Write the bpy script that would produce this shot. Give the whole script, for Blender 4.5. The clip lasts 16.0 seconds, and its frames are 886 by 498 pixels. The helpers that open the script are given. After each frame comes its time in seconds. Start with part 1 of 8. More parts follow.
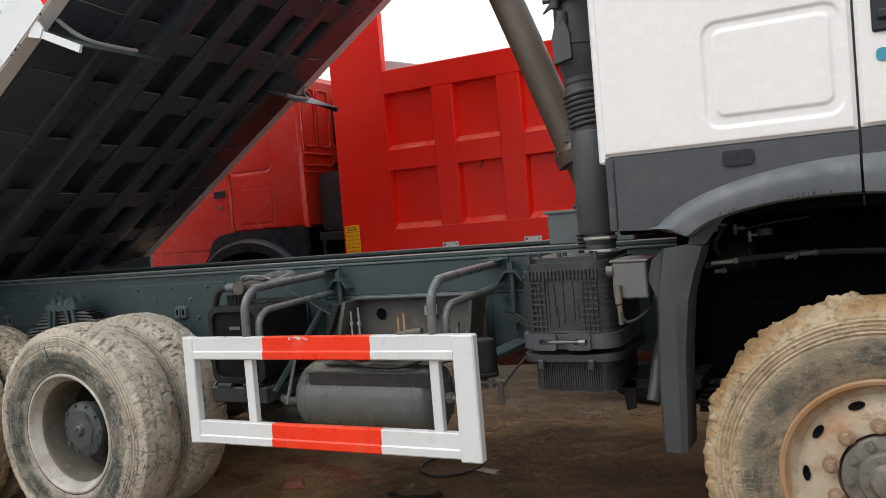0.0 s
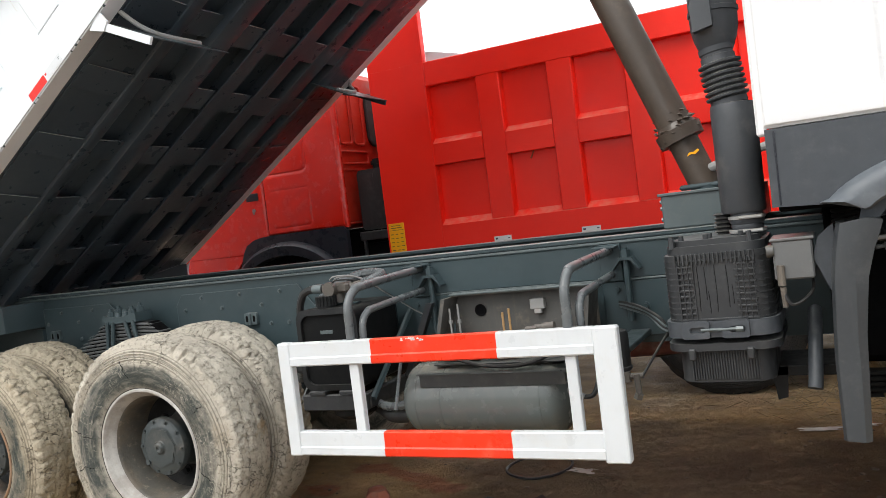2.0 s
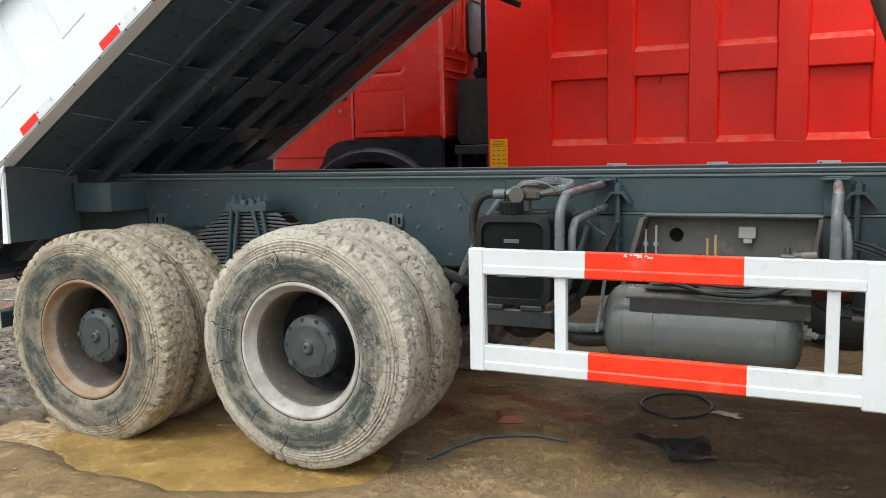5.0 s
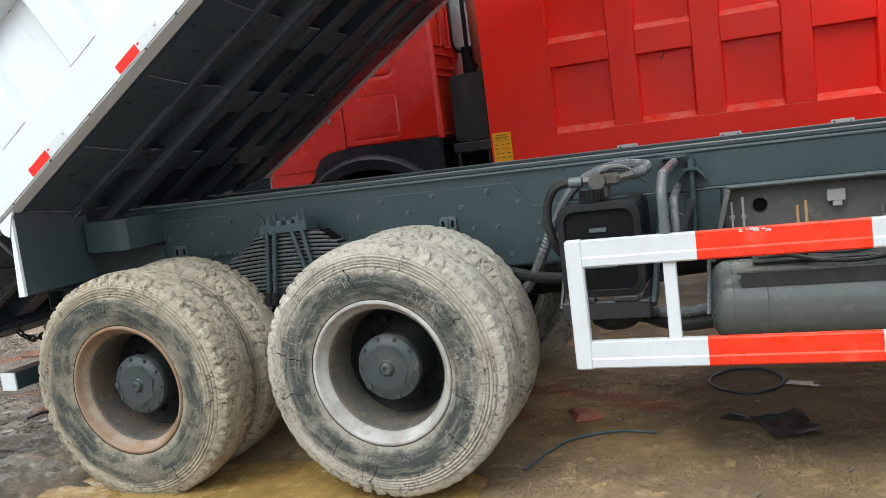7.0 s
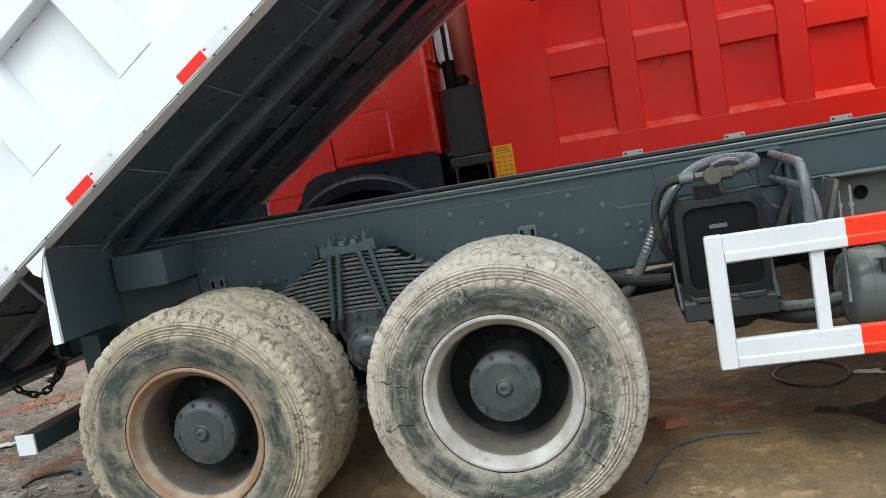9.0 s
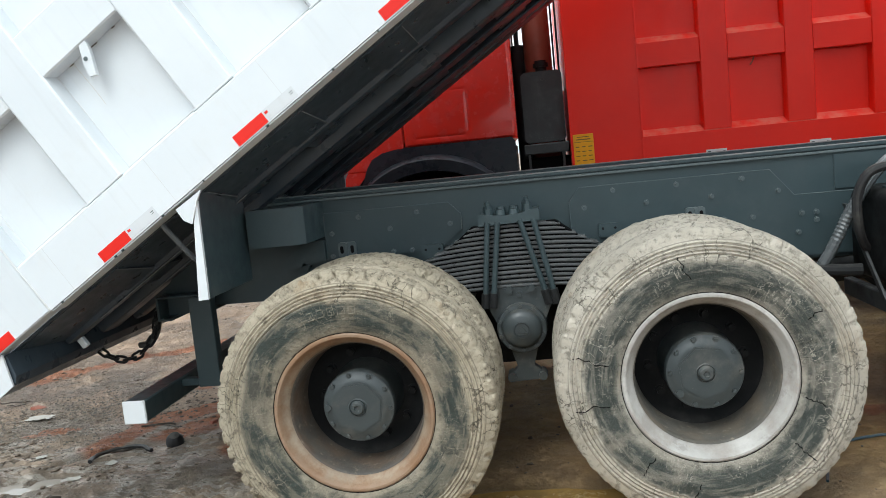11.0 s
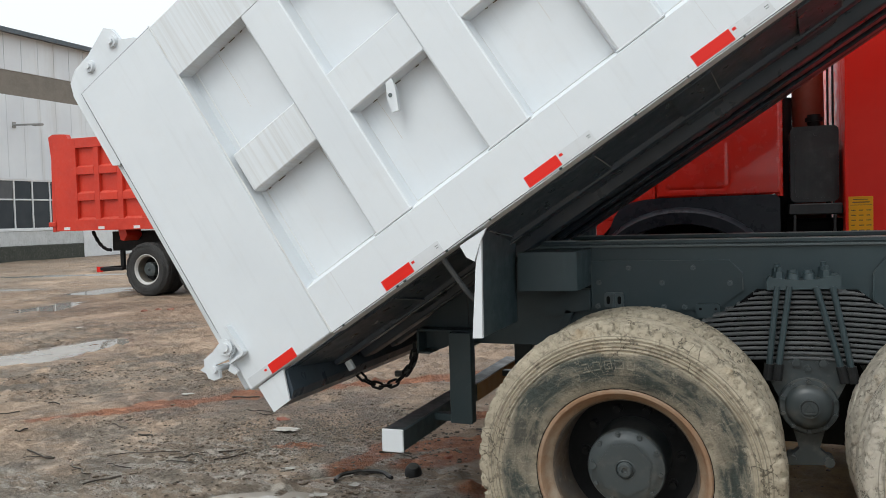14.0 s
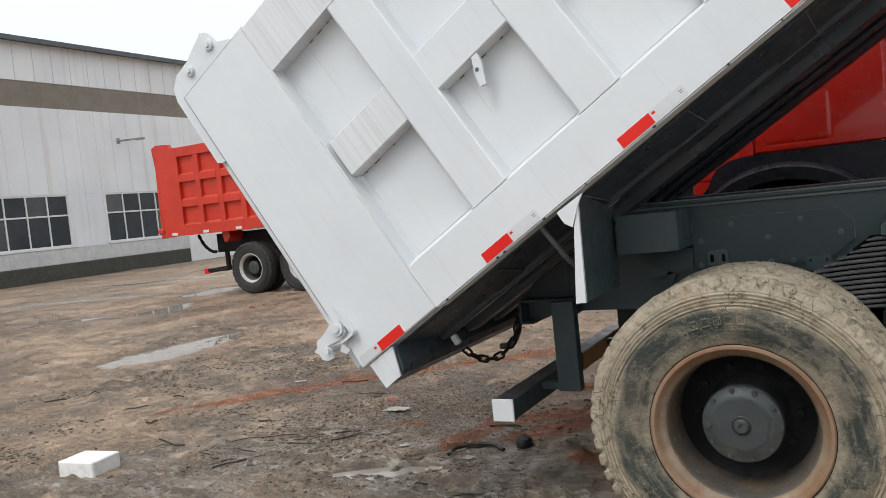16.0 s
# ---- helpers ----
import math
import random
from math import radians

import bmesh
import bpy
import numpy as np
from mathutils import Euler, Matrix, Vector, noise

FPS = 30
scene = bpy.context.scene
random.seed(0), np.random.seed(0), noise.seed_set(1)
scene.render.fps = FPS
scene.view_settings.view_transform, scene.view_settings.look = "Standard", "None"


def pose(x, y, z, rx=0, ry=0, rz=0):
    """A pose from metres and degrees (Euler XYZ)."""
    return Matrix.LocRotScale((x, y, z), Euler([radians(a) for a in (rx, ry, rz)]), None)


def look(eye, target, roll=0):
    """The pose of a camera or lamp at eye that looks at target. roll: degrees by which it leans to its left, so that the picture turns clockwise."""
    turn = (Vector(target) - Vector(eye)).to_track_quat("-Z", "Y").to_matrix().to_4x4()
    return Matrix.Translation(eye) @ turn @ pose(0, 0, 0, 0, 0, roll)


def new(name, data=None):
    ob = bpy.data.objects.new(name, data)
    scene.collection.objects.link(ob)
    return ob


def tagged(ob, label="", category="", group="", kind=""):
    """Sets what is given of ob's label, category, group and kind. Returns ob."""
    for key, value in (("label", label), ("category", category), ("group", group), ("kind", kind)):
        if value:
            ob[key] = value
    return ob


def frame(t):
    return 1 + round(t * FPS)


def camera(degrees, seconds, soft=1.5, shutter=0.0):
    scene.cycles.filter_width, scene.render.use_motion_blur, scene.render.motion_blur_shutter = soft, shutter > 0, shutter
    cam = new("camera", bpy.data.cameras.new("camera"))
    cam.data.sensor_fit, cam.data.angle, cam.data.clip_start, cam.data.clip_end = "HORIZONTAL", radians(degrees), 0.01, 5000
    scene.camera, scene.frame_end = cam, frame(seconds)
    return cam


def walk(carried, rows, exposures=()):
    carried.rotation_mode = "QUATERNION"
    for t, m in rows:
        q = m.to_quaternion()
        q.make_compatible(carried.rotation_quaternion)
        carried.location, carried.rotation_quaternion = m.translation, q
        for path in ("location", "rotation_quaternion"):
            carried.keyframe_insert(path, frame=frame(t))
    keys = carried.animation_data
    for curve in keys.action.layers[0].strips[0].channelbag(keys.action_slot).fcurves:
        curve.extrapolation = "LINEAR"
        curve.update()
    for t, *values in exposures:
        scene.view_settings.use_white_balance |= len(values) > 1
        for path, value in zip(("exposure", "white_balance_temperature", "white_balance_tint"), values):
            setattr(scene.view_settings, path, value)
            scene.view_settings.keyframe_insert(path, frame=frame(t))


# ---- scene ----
cam = camera(57.8, 16.0, soft=0.5)
PATH = [
    (0, (5.073, -2.874, 1.508), (4.164, -1.093, 1.442), -4.8),
    (0.5, (4.945, -2.853, 1.513), (3.935, -1.127, 1.482), -6.1),
    (1, (4.832, -2.878, 1.496), (3.826, -1.15, 1.466), -5.0),
    (1.5, (4.632, -2.905, 1.525), (3.776, -1.098, 1.472), -6.9),
    (2, (4.458, -2.93, 1.518), (3.591, -1.129, 1.449), -7.1),
    (2.5, (4.271, -2.87, 1.496), (3.385, -1.081, 1.375), -3.0),
    (3, (4.126, -2.864, 1.488), (3.231, -1.083, 1.331), -1.8),
    (3.5, (3.891, -2.957, 1.501), (3.013, -1.167, 1.348), -0.9),
    (4, (3.671, -3.048, 1.498), (2.831, -1.243, 1.307), -1.7),
    (4.2, (3.61, -3.05, 1.479), (2.774, -1.247, 1.247), -1.0),
    (6.3, (3.104, -3.017, 1.446), (2.339, -1.183, 1.213), -3.6),
    (6.5, (3.005, -3.027, 1.473), (2.31, -1.165, 1.244), -4.8),
    (7, (2.81, -3.074, 1.467), (2.123, -1.211, 1.225), -7.2),
    (7.5, (2.528, -3.074, 1.468), (1.873, -1.197, 1.243), -9.1),
    (8, (2.32, -3.12, 1.488), (1.728, -1.221, 1.28), -10.4),
    (8.2, (2.248, -3.125, 1.514), (1.666, -1.222, 1.308), -9.8),
    (10.3, (1.106, -3.058, 1.481), (1.017, -1.074, 1.248), -10.9),
    (10.5, (1.002, -3.082, 1.48), (0.926, -1.096, 1.254), -10.5),
    (11, (0.799, -3.043, 1.458), (0.543, -1.071, 1.239), -5.7),
    (11.5, (0.636, -2.994, 1.447), (0.22, -1.051, 1.215), -2.6),
    (12, (0.546, -3.032, 1.474), (-0.009, -1.122, 1.269), -0.5),
    (12.5, (0.472, -3.106, 1.538), (-0.113, -1.195, 1.461), 0.6),
    (13, (0.426, -3.128, 1.502), (-0.22, -1.236, 1.428), 0.5),
    (13.5, (0.425, -3.063, 1.471), (-0.264, -1.188, 1.385), -0.0),
    (14, (0.469, -3.025, 1.482), (-0.258, -1.163, 1.404), -1.6),
    (14.5, (0.508, -2.997, 1.471), (-0.212, -1.133, 1.398), -1.8),
    (15, (0.489, -3.006, 1.468), (-0.305, -1.173, 1.375), -3.9),
    (15.5, (0.467, -3.028, 1.464), (-0.51, -1.286, 1.36), -6.5),
    (16, (0.464, -3.081, 1.436), (-0.473, -1.317, 1.334), -6.0),
]
EXPOSURES = [  # seconds, stops, kelvin, tint
    (0.0, 0.15, 6700, 10.0), (1.0, 0.37, 6650, 9.5), (2.0, 0.6, 6600, 9.0), (2.5, 0.63, 6607, 8.7),
    (3.5, 0.60, 6580, 7.5), (6.5, 0.58, 6250, 5.0), (8.0, 0.55, 6120, 4.0), (10.5, 0.53, 6150, 4.0),
    (11.5, 0.39, 6250, 4.6), (12.5, 0.17, 6330, 5.4), (14.0, 0.02, 6390, 6.8), (15.0, 0.01, 6470, 8.2),
    (16.0, -0.02, 6540, 9.6),
]
walk(cam, [(t, look(eye, target, roll)) for t, eye, target, roll in PATH], EXPOSURES)

# ---- world and light: an overcast morning ----
world = bpy.data.worlds.new("overcast_sky")
scene.world = world
world.use_nodes = True
wn, wl = world.node_tree.nodes, world.node_tree.links
wn.clear()
sky = wn.new("ShaderNodeTexSky")
sky.sky_type = "NISHITA"
sky.sun_disc = False
sky.sun_elevation, sky.sun_rotation = radians(52), radians(200)
sky.air_density, sky.dust_density = 1.0, 4.0
hue = wn.new("ShaderNodeHueSaturation")
hue.inputs["Saturation"].default_value = 0.12
sky_bg = wn.new("ShaderNodeBackground")
sky_bg.inputs["Strength"].default_value = 0.06
cloud_bg = wn.new("ShaderNodeBackground")
cloud_bg.inputs["Color"].default_value = (0.915, 0.96, 1.0, 1)
sky_dir = wn.new("ShaderNodeTexCoord")
sky_xyz = wn.new("ShaderNodeSeparateXYZ")
veil = wn.new("ShaderNodeMapRange")  # a veiled sky is dimmest at the horizon
for i_, v_ in zip((1, 2, 3, 4), (0.0, 1.0, 0.75, 1.20)):
    veil.inputs[i_].default_value = v_
wl.new(sky_dir.outputs["Generated"], sky_xyz.inputs[0])
wl.new(sky_xyz.outputs[2], veil.inputs[0])
wl.new(veil.outputs[0], cloud_bg.inputs["Strength"])
both = wn.new("ShaderNodeAddShader")
wout = wn.new("ShaderNodeOutputWorld")
wl.new(sky.outputs[0], hue.inputs["Color"])
wl.new(hue.outputs[0], sky_bg.inputs["Color"])
wl.new(sky_bg.outputs[0], both.inputs[0])
wl.new(cloud_bg.outputs[0], both.inputs[1])
wl.new(both.outputs[0], wout.inputs["Surface"])

sun_data = bpy.data.lights.new("veiled_sun", "SUN")
sun_data.energy, sun_data.angle, sun_data.color = 0.9, radians(25), (1.0, 0.965, 0.92)
sun = new("veiled_sun", sun_data)
sun.matrix_world = look((-2.0, -9.0, 14.0), (2.0, 0.5, 0.5))


# ---- mesh building ----
class Geo:
    """A bag of vertices and faces that becomes one mesh."""

    def __init__(self):
        self.v, self.f = [], []

    def add(self, verts, faces, m=None):
        o = len(self.v)
        if m is None:
            self.v += [tuple(p) for p in verts]
        else:
            self.v += [tuple(m @ Vector(p)) for p in verts]
        self.f += [tuple(i + o for i in f) for f in faces]
        return self

    def box(self, a, b, ch=0.004, m=None):
        """A box from corner a to corner b with chamfered edges."""
        lo = [min(a[i], b[i]) for i in range(3)]
        hi = [max(a[i], b[i]) for i in range(3)]
        c = min(ch, *[(hi[i] - lo[i]) * 0.4 for i in range(3)])
        vs, idx = [], {}
        for sx in (0, 1):
            for sy in (0, 1):
                for sz in (0, 1):
                    s = (sx, sy, sz)
                    for ax in range(3):
                        p = []
                        for i in range(3):
                            e = hi[i] if s[i] else lo[i]
                            p.append(e if i == ax else e + (-c if s[i] else c))
                        idx[s, ax] = len(vs)
                        vs.append(p)
        fs = []
        for ax in range(3):
            u, w = [i for i in range(3) if i != ax]
            for side in (0, 1):
                q = []
                for a_, b_ in ((0, 0), (1, 0), (1, 1), (0, 1)):
                    s = [0, 0, 0]
                    s[ax], s[u], s[w] = side, a_, b_
                    q.append(idx[tuple(s), ax])
                fs.append(q)
            for a_ in (0, 1):
                for b_ in (0, 1):
                    s0, s1 = [0, 0, 0], [0, 0, 0]
                    s0[u], s0[w], s1[u], s1[w], s1[ax] = a_, b_, a_, b_, 1
                    fs.append([idx[tuple(s0), u], idx[tuple(s1), u], idx[tuple(s1), w], idx[tuple(s0), w]])
        for sx in (0, 1):
            for sy in (0, 1):
                for sz in (0, 1):
                    fs.append([idx[(sx, sy, sz), i] for i in range(3)])
        return self.add(vs, fs, m)

    def cyl(self, p0, p1, r0, r1=None, n=16, caps=True, m=None):
        p0, p1 = Vector(p0), Vector(p1)
        r1 = r0 if r1 is None else r1
        q = (p1 - p0).to_track_quat("Z", "Y")
        vs, fs = [], []
        for p, r in ((p0, r0), (p1, r1)):
            for i in range(n):
                t = 2 * math.pi * i / n
                vs.append(p + q @ Vector((r * math.cos(t), r * math.sin(t), 0)))
        for i in range(n):
            j = (i + 1) % n
            fs.append((i, j, n + j, n + i))
        if caps:
            fs += [tuple(range(n - 1, -1, -1)), tuple(range(n, 2 * n))]
        return self.add(vs, fs, m)

    def tube(self, pts, r, n=10, steps=0, m=None, ring=None):
        """A bent pipe along points; steps smooths the bends; ring(i) scales the radius."""
        ps = [Vector(p) for p in pts]
        if steps:
            ps = smooth_path(ps, steps)
        vs, fs, k = [], [], len(ps)
        up = None
        for i, p in enumerate(ps):
            d = (ps[min(i + 1, k - 1)] - ps[max(i - 1, 0)]).normalized()
            if up is None:
                up = d.orthogonal().normalized()
            up = (up - d * up.dot(d)).normalized()
            side = d.cross(up)
            rr = r * (ring(i) if ring else 1)
            for a in range(n):
                t = 2 * math.pi * a / n
                vs.append(p + rr * (math.cos(t) * up + math.sin(t) * side))
        for i in range(k - 1):
            for a in range(n):
                b = (a + 1) % n
                fs.append((i * n + a, i * n + b, (i + 1) * n + b, (i + 1) * n + a))
        fs += [tuple(range(n - 1, -1, -1)), tuple(range((k - 1) * n, k * n))]
        return self.add(vs, fs, m)

    def prism(self, poly, a, b, axis="y", m=None):
        """A flat outline pushed from a to b along an axis."""
        def at(p, d):
            return {"y": (p[0], d, p[1]), "x": (d, p[0], p[1]), "z": (p[0], p[1], d)}[axis]
        n = len(poly)
        vs = [at(p, a) for p in poly] + [at(p, b) for p in poly]
        fs = [tuple(range(n)), tuple(range(2 * n - 1, n - 1, -1))]
        for i in range(n):
            j = (i + 1) % n
            fs.append((i, n + i, n + j, j))
        return self.add(vs, fs, m)

    def lathe(self, prof, n=32, m=None, closed=False):
        """(radius, height) pairs spun round the local z axis."""
        vs, fs, k = [], [], len(prof)
        for i in range(n):
            t = 2 * math.pi * i / n
            c, s = math.cos(t), math.sin(t)
            vs += [(r * c, r * s, h) for r, h in prof]
        for i in range(n):
            j = (i + 1) % n
            for p in range(k if closed else k - 1):
                q = (p + 1) % k
                fs.append((i * k + p, j * k + p, j * k + q, i * k + q))
        return self.add(vs, fs, m)

    def bolt(self, p, d, r=0.012, h=0.01, n=6):
        """A bolt head with a washer at p, standing along d."""
        p, d = Vector(p), Vector(d).normalized()
        self.cyl(p, p + d * h * 0.25, r * 1.45, n=10)
        self.cyl(p + d * h * 0.2, p + d * h, r, r * 0.92, n=n)
        return self


def smooth_path(ps, steps):
    out, k = [], len(ps)
    for i in range(k - 1):
        a, b, c, d = ps[max(i - 1, 0)], ps[i], ps[i + 1], ps[min(i + 2, k - 1)]
        for s in range(steps):
            t = s / steps
            out.append(0.5 * ((2 * b) + (c - a) * t + (2 * a - 5 * b + 4 * c - d) * t * t + (3 * b - a - 3 * c + d) * t ** 3))
    out.append(ps[-1])
    return out


def mesh_of(name, geo, mat, angle=32):
    me = bpy.data.meshes.new(name)
    me.from_pydata(geo.v, [], geo.f)
    if len(geo.f) < 30000:
        bm = bmesh.new()
        bm.from_mesh(me)
        bmesh.ops.recalc_face_normals(bm, faces=bm.faces)
        bm.to_mesh(me)
        bm.free()
    me.shade_smooth()
    me.set_sharp_from_angle(angle=radians(angle))
    if mat:
        me.materials.append(mat)
    return me


def part(name, geo, mat, parent, label="", m=None, angle=32):
    """One mesh object under a thing or under a part."""
    ob = new(name, mesh_of(name, geo, mat, angle))
    ob.parent = parent
    if m is not None:
        ob.matrix_basis = m
    return tagged(ob, label)


def thing(name, label, category, geo=None, mat=None, group="", kind="", m=None, angle=32):
    ob = new(name, mesh_of(name, geo, mat, angle) if geo else None)
    if m is not None:
        ob.matrix_basis = m
    return tagged(ob, label, category, group, kind)


def value_noise(x, y, z=0.0, seed=0):
    """Smooth lattice noise, 0 to 1, for arrays."""
    x, y, z = np.broadcast_arrays(np.asarray(x, float), np.asarray(y, float), np.asarray(z, float))
    xi, yi, zi = np.floor(x).astype(np.int64), np.floor(y).astype(np.int64), np.floor(z).astype(np.int64)
    fx, fy, fz = x - xi, y - yi, z - zi
    fx, fy, fz = [a * a * (3 - 2 * a) for a in (fx, fy, fz)]

    def hsh(a, b, c):
        h = (a * 374761393 + b * 668265263 + c * 2147483647 + seed * 974711) & 0x7FFFFFFF
        h = ((h ^ (h >> 13)) * 1274126177) & 0x7FFFFFFF
        h = ((h ^ (h >> 16)) * 668265263) & 0x7FFFFFFF
        return (h ^ (h >> 15)) % 65536 / 65535.0
    out = 0.0
    for dx in (0, 1):
        for dy in (0, 1):
            for dz in (0, 1):
                w = (fx if dx else 1 - fx) * (fy if dy else 1 - fy) * (fz if dz else 1 - fz)
                out = out + w * hsh(xi + dx, yi + dy, zi + dz)
    return out


def fbm(x, y, z=0.0, octaves=4, seed=0, gain=0.5):
    s, a, k, tot = 0.0, 1.0, 1.0, 0.0
    for o in range(octaves):
        s = s + a * value_noise(np.asarray(x) * k, np.asarray(y) * k, np.asarray(z) * k, seed + o * 17)
        tot += a
        a *= gain
        k *= 2.03
    return s / tot


# ---- materials ----
class Nodes:
    def __init__(self, name):
        self.mat = bpy.data.materials.new(name)
        self.mat.use_nodes = True
        self.t = self.mat.node_tree
        self.n, self.l = self.t.nodes, self.t.links
        self.b = self.n["Principled BSDF"]
        co = self.n.new("ShaderNodeTexCoord")
        rnd = self.n.new("ShaderNodeObjectInfo")
        mul = self.n.new("ShaderNodeMath")
        mul.operation = "MULTIPLY"
        mul.inputs[1].default_value = 37.0
        self.l.new(rnd.outputs["Random"], mul.inputs[0])
        add = self.n.new("ShaderNodeVectorMath")
        self.l.new(co.outputs["Object"], add.inputs[0])
        self.l.new(mul.outputs[0], add.inputs[1])
        self.raw, self.co, self.random = co.outputs["Object"], add.outputs[0], rnd.outputs["Random"]

    def noise(self, scale, detail=4, rough=0.55, lo=0.35, hi=0.65, stretch=None, dist=0.0):
        v = self.co
        if stretch:
            mp = self.n.new("ShaderNodeMapping")
            mp.inputs["Scale"].default_value = stretch
            self.l.new(v, mp.inputs["Vector"])
            v = mp.outputs[0]
        t = self.n.new("ShaderNodeTexNoise")
        t.inputs["Scale"].default_value, t.inputs["Detail"].default_value = scale, detail
        t.inputs["Roughness"].default_value, t.inputs["Distortion"].default_value = rough, dist
        self.l.new(v, t.inputs["Vector"])
        return self.ramp(t.outputs["Fac"], lo, hi)

    def ramp(self, fac, lo, hi, a=0.0, b=1.0):
        r = self.n.new("ShaderNodeMapRange")
        r.interpolation_type = "SMOOTHSTEP"
        for k, val in zip((1, 2, 3, 4), (lo, hi, a, b)):
            r.inputs[k].default_value = val
        self.l.new(fac, r.inputs[0])
        return r.outputs[0]

    def math(self, op, a, b=0.0):
        m = self.n.new("ShaderNodeMath")
        m.operation = op
        for i, s in enumerate((a, b)):
            if isinstance(s, (int, float)):
                m.inputs[i].default_value = s
            else:
                self.l.new(s, m.inputs[i])
        return m.outputs[0]

    def mix(self, fac, a, b):
        m = self.n.new("ShaderNodeMix")
        m.data_type = "RGBA"
        for s, k in ((fac, 0), (a, 6), (b, 7)):
            if isinstance(s, (int, float)):
                m.inputs[k].default_value = s
            elif isinstance(s, tuple):
                m.inputs[k].default_value = (*s, 1)
            else:
                self.l.new(s, m.inputs[k])
        return m.outputs[2]

    def mixf(self, fac, a, b):
        m = self.n.new("ShaderNodeMix")
        for s, k in ((fac, 0), (a, 2), (b, 3)):
            if isinstance(s, (int, float)):
                m.inputs[k].default_value = s
            else:
                self.l.new(s, m.inputs[k])
        return m.outputs[0]

    def up(self):
        """How far a face looks up, 0 to 1."""
        g = self.n.new("ShaderNodeNewGeometry")
        s = self.n.new("ShaderNodeSeparateXYZ")
        self.l.new(g.outputs["Normal"], s.inputs[0])
        return s.outputs[2]

    def xyz(self):
        s = self.n.new("ShaderNodeSeparateXYZ")
        self.l.new(self.raw, s.inputs[0])
        return s.outputs

    def done(self, col, rough, metal=0.0, bumps=(), coat=0.0):
        for s, k in ((col, "Base Color"), (rough, "Roughness"), (metal, "Metallic"), (coat, "Coat Weight")):
            if isinstance(s, (int, float)):
                self.b.inputs[k].default_value = s
            elif isinstance(s, tuple):
                self.b.inputs[k].default_value = (*s, 1)
            else:
                self.l.new(s, self.b.inputs[k])
        last = None
        for h, strength, dist in bumps:
            bp = self.n.new("ShaderNodeBump")
            bp.inputs["Strength"].default_value, bp.inputs["Distance"].default_value = strength, dist
            self.l.new(h, bp.inputs["Height"])
            if last:
                self.l.new(last, bp.inputs["Normal"])
            last = bp.outputs[0]
        if last:
            self.l.new(last, self.b.inputs["Normal"])
        return self.mat


def paint(name, col, dark, rough=0.42, dust=(0.42, 0.38, 0.32), dust_amt=0.35, streaks=0.0, coat=0.0, wear=None, top_dust_sheen=0.35, spec=0.5, slope=0.55):
    """Sprayed paint with blotches, dust films, run marks and a slight orange peel."""
    k = Nodes(name)
    c = k.mix(k.noise(1.7, 5, 0.6, 0.3, 0.75), col, dark)
    c = k.mix(k.math("MULTIPLY", k.noise(9.0, 6, 0.65, 0.5, 0.8), dust_amt), c, dust)
    c = k.mix(k.math("MULTIPLY", k.noise(55.0, 3, 0.7, 0.58, 0.8), dust_amt * 0.5), c, dust)
    if streaks:
        c = k.mix(k.math("MULTIPLY", k.noise(7.0, 5, 0.6, 0.52, 0.78, stretch=(4.0, 4.0, 0.25)), streaks), c, tuple(x * 0.55 for x in dust))
    # dust on up-facing faces; on the red bed it paints sky sheen
    if top_dust_sheen:
        c = k.mix(k.math("MULTIPLY", k.ramp(k.up(), slope, slope + 0.4), k.math("MULTIPLY", k.noise(14.0, 4, 0.6, 0.25, 0.7), top_dust_sheen)), c, dust)
    if wear:
        c = k.mix(k.noise(23.0, 6, 0.7, 0.68, 0.74), c, wear)
    k.b.inputs["Specular IOR Level"].default_value = spec
    r = k.mixf(k.noise(12.0, 5, 0.6, 0.3, 0.75), rough * 0.8, min(1.0, rough * 1.45))
    return k.done(c, r, 0.0, [(k.noise(230.0, 2, 0.5, 0.2, 0.8), 0.05, 0.002), (k.noise(3.0, 3, 0.5, 0.2, 0.8), 0.06, 0.02)], coat)


M_WHITE = paint("white_paint", (0.682, 0.714, 0.740), (0.634, 0.668, 0.698), 0.38, dust=(0.6, 0.58, 0.54), dust_amt=0.16, streaks=0.10, top_dust_sheen=0.3)
M_WHITE_RUN = paint("white_paint_with_runs", (0.682, 0.714, 0.740), (0.644, 0.674, 0.698), 0.38, dust=(0.58, 0.55, 0.50), dust_amt=0.14, streaks=0.0, top_dust_sheen=0.4)
M_WHITE_CAB = paint("white_cab_paint", (0.70, 0.70, 0.71), (0.68, 0.68, 0.692), 0.24, dust=(0.67, 0.665, 0.66), dust_amt=0.0, streaks=0.03, coat=0.3, top_dust_sheen=0.2)
M_WHITE_BAR = paint("white_guard_paint", (0.615, 0.640, 0.662), (0.555, 0.577, 0.598), 0.32, dust=(0.55, 0.5, 0.42), dust_amt=0.22, streaks=0.1, top_dust_sheen=0.25)
M_RED_BAR = paint("red_guard_paint", (0.80, 0.035, 0.008), (0.68, 0.025, 0.006), 0.30, dust=(0.6, 0.3, 0.2), dust_amt=0.2, top_dust_sheen=0.3)
# pink on the up-facing slopes is sky sheen put into the colour
M_RED_BED = paint("red_bed_paint", (0.94, 0.020, 0.007), (0.88, 0.015, 0.006), 0.36, dust=(0.85, 0.22, 0.16), dust_amt=0.03, streaks=0.04, top_dust_sheen=0.8, slope=0.2, spec=0.3)
M_RED_CAB = paint("red_cab_paint", (0.70, 0.020, 0.008), (0.62, 0.015, 0.007), 0.22, dust=(0.6, 0.14, 0.09), dust_amt=0.08, coat=0.35, top_dust_sheen=0.5)
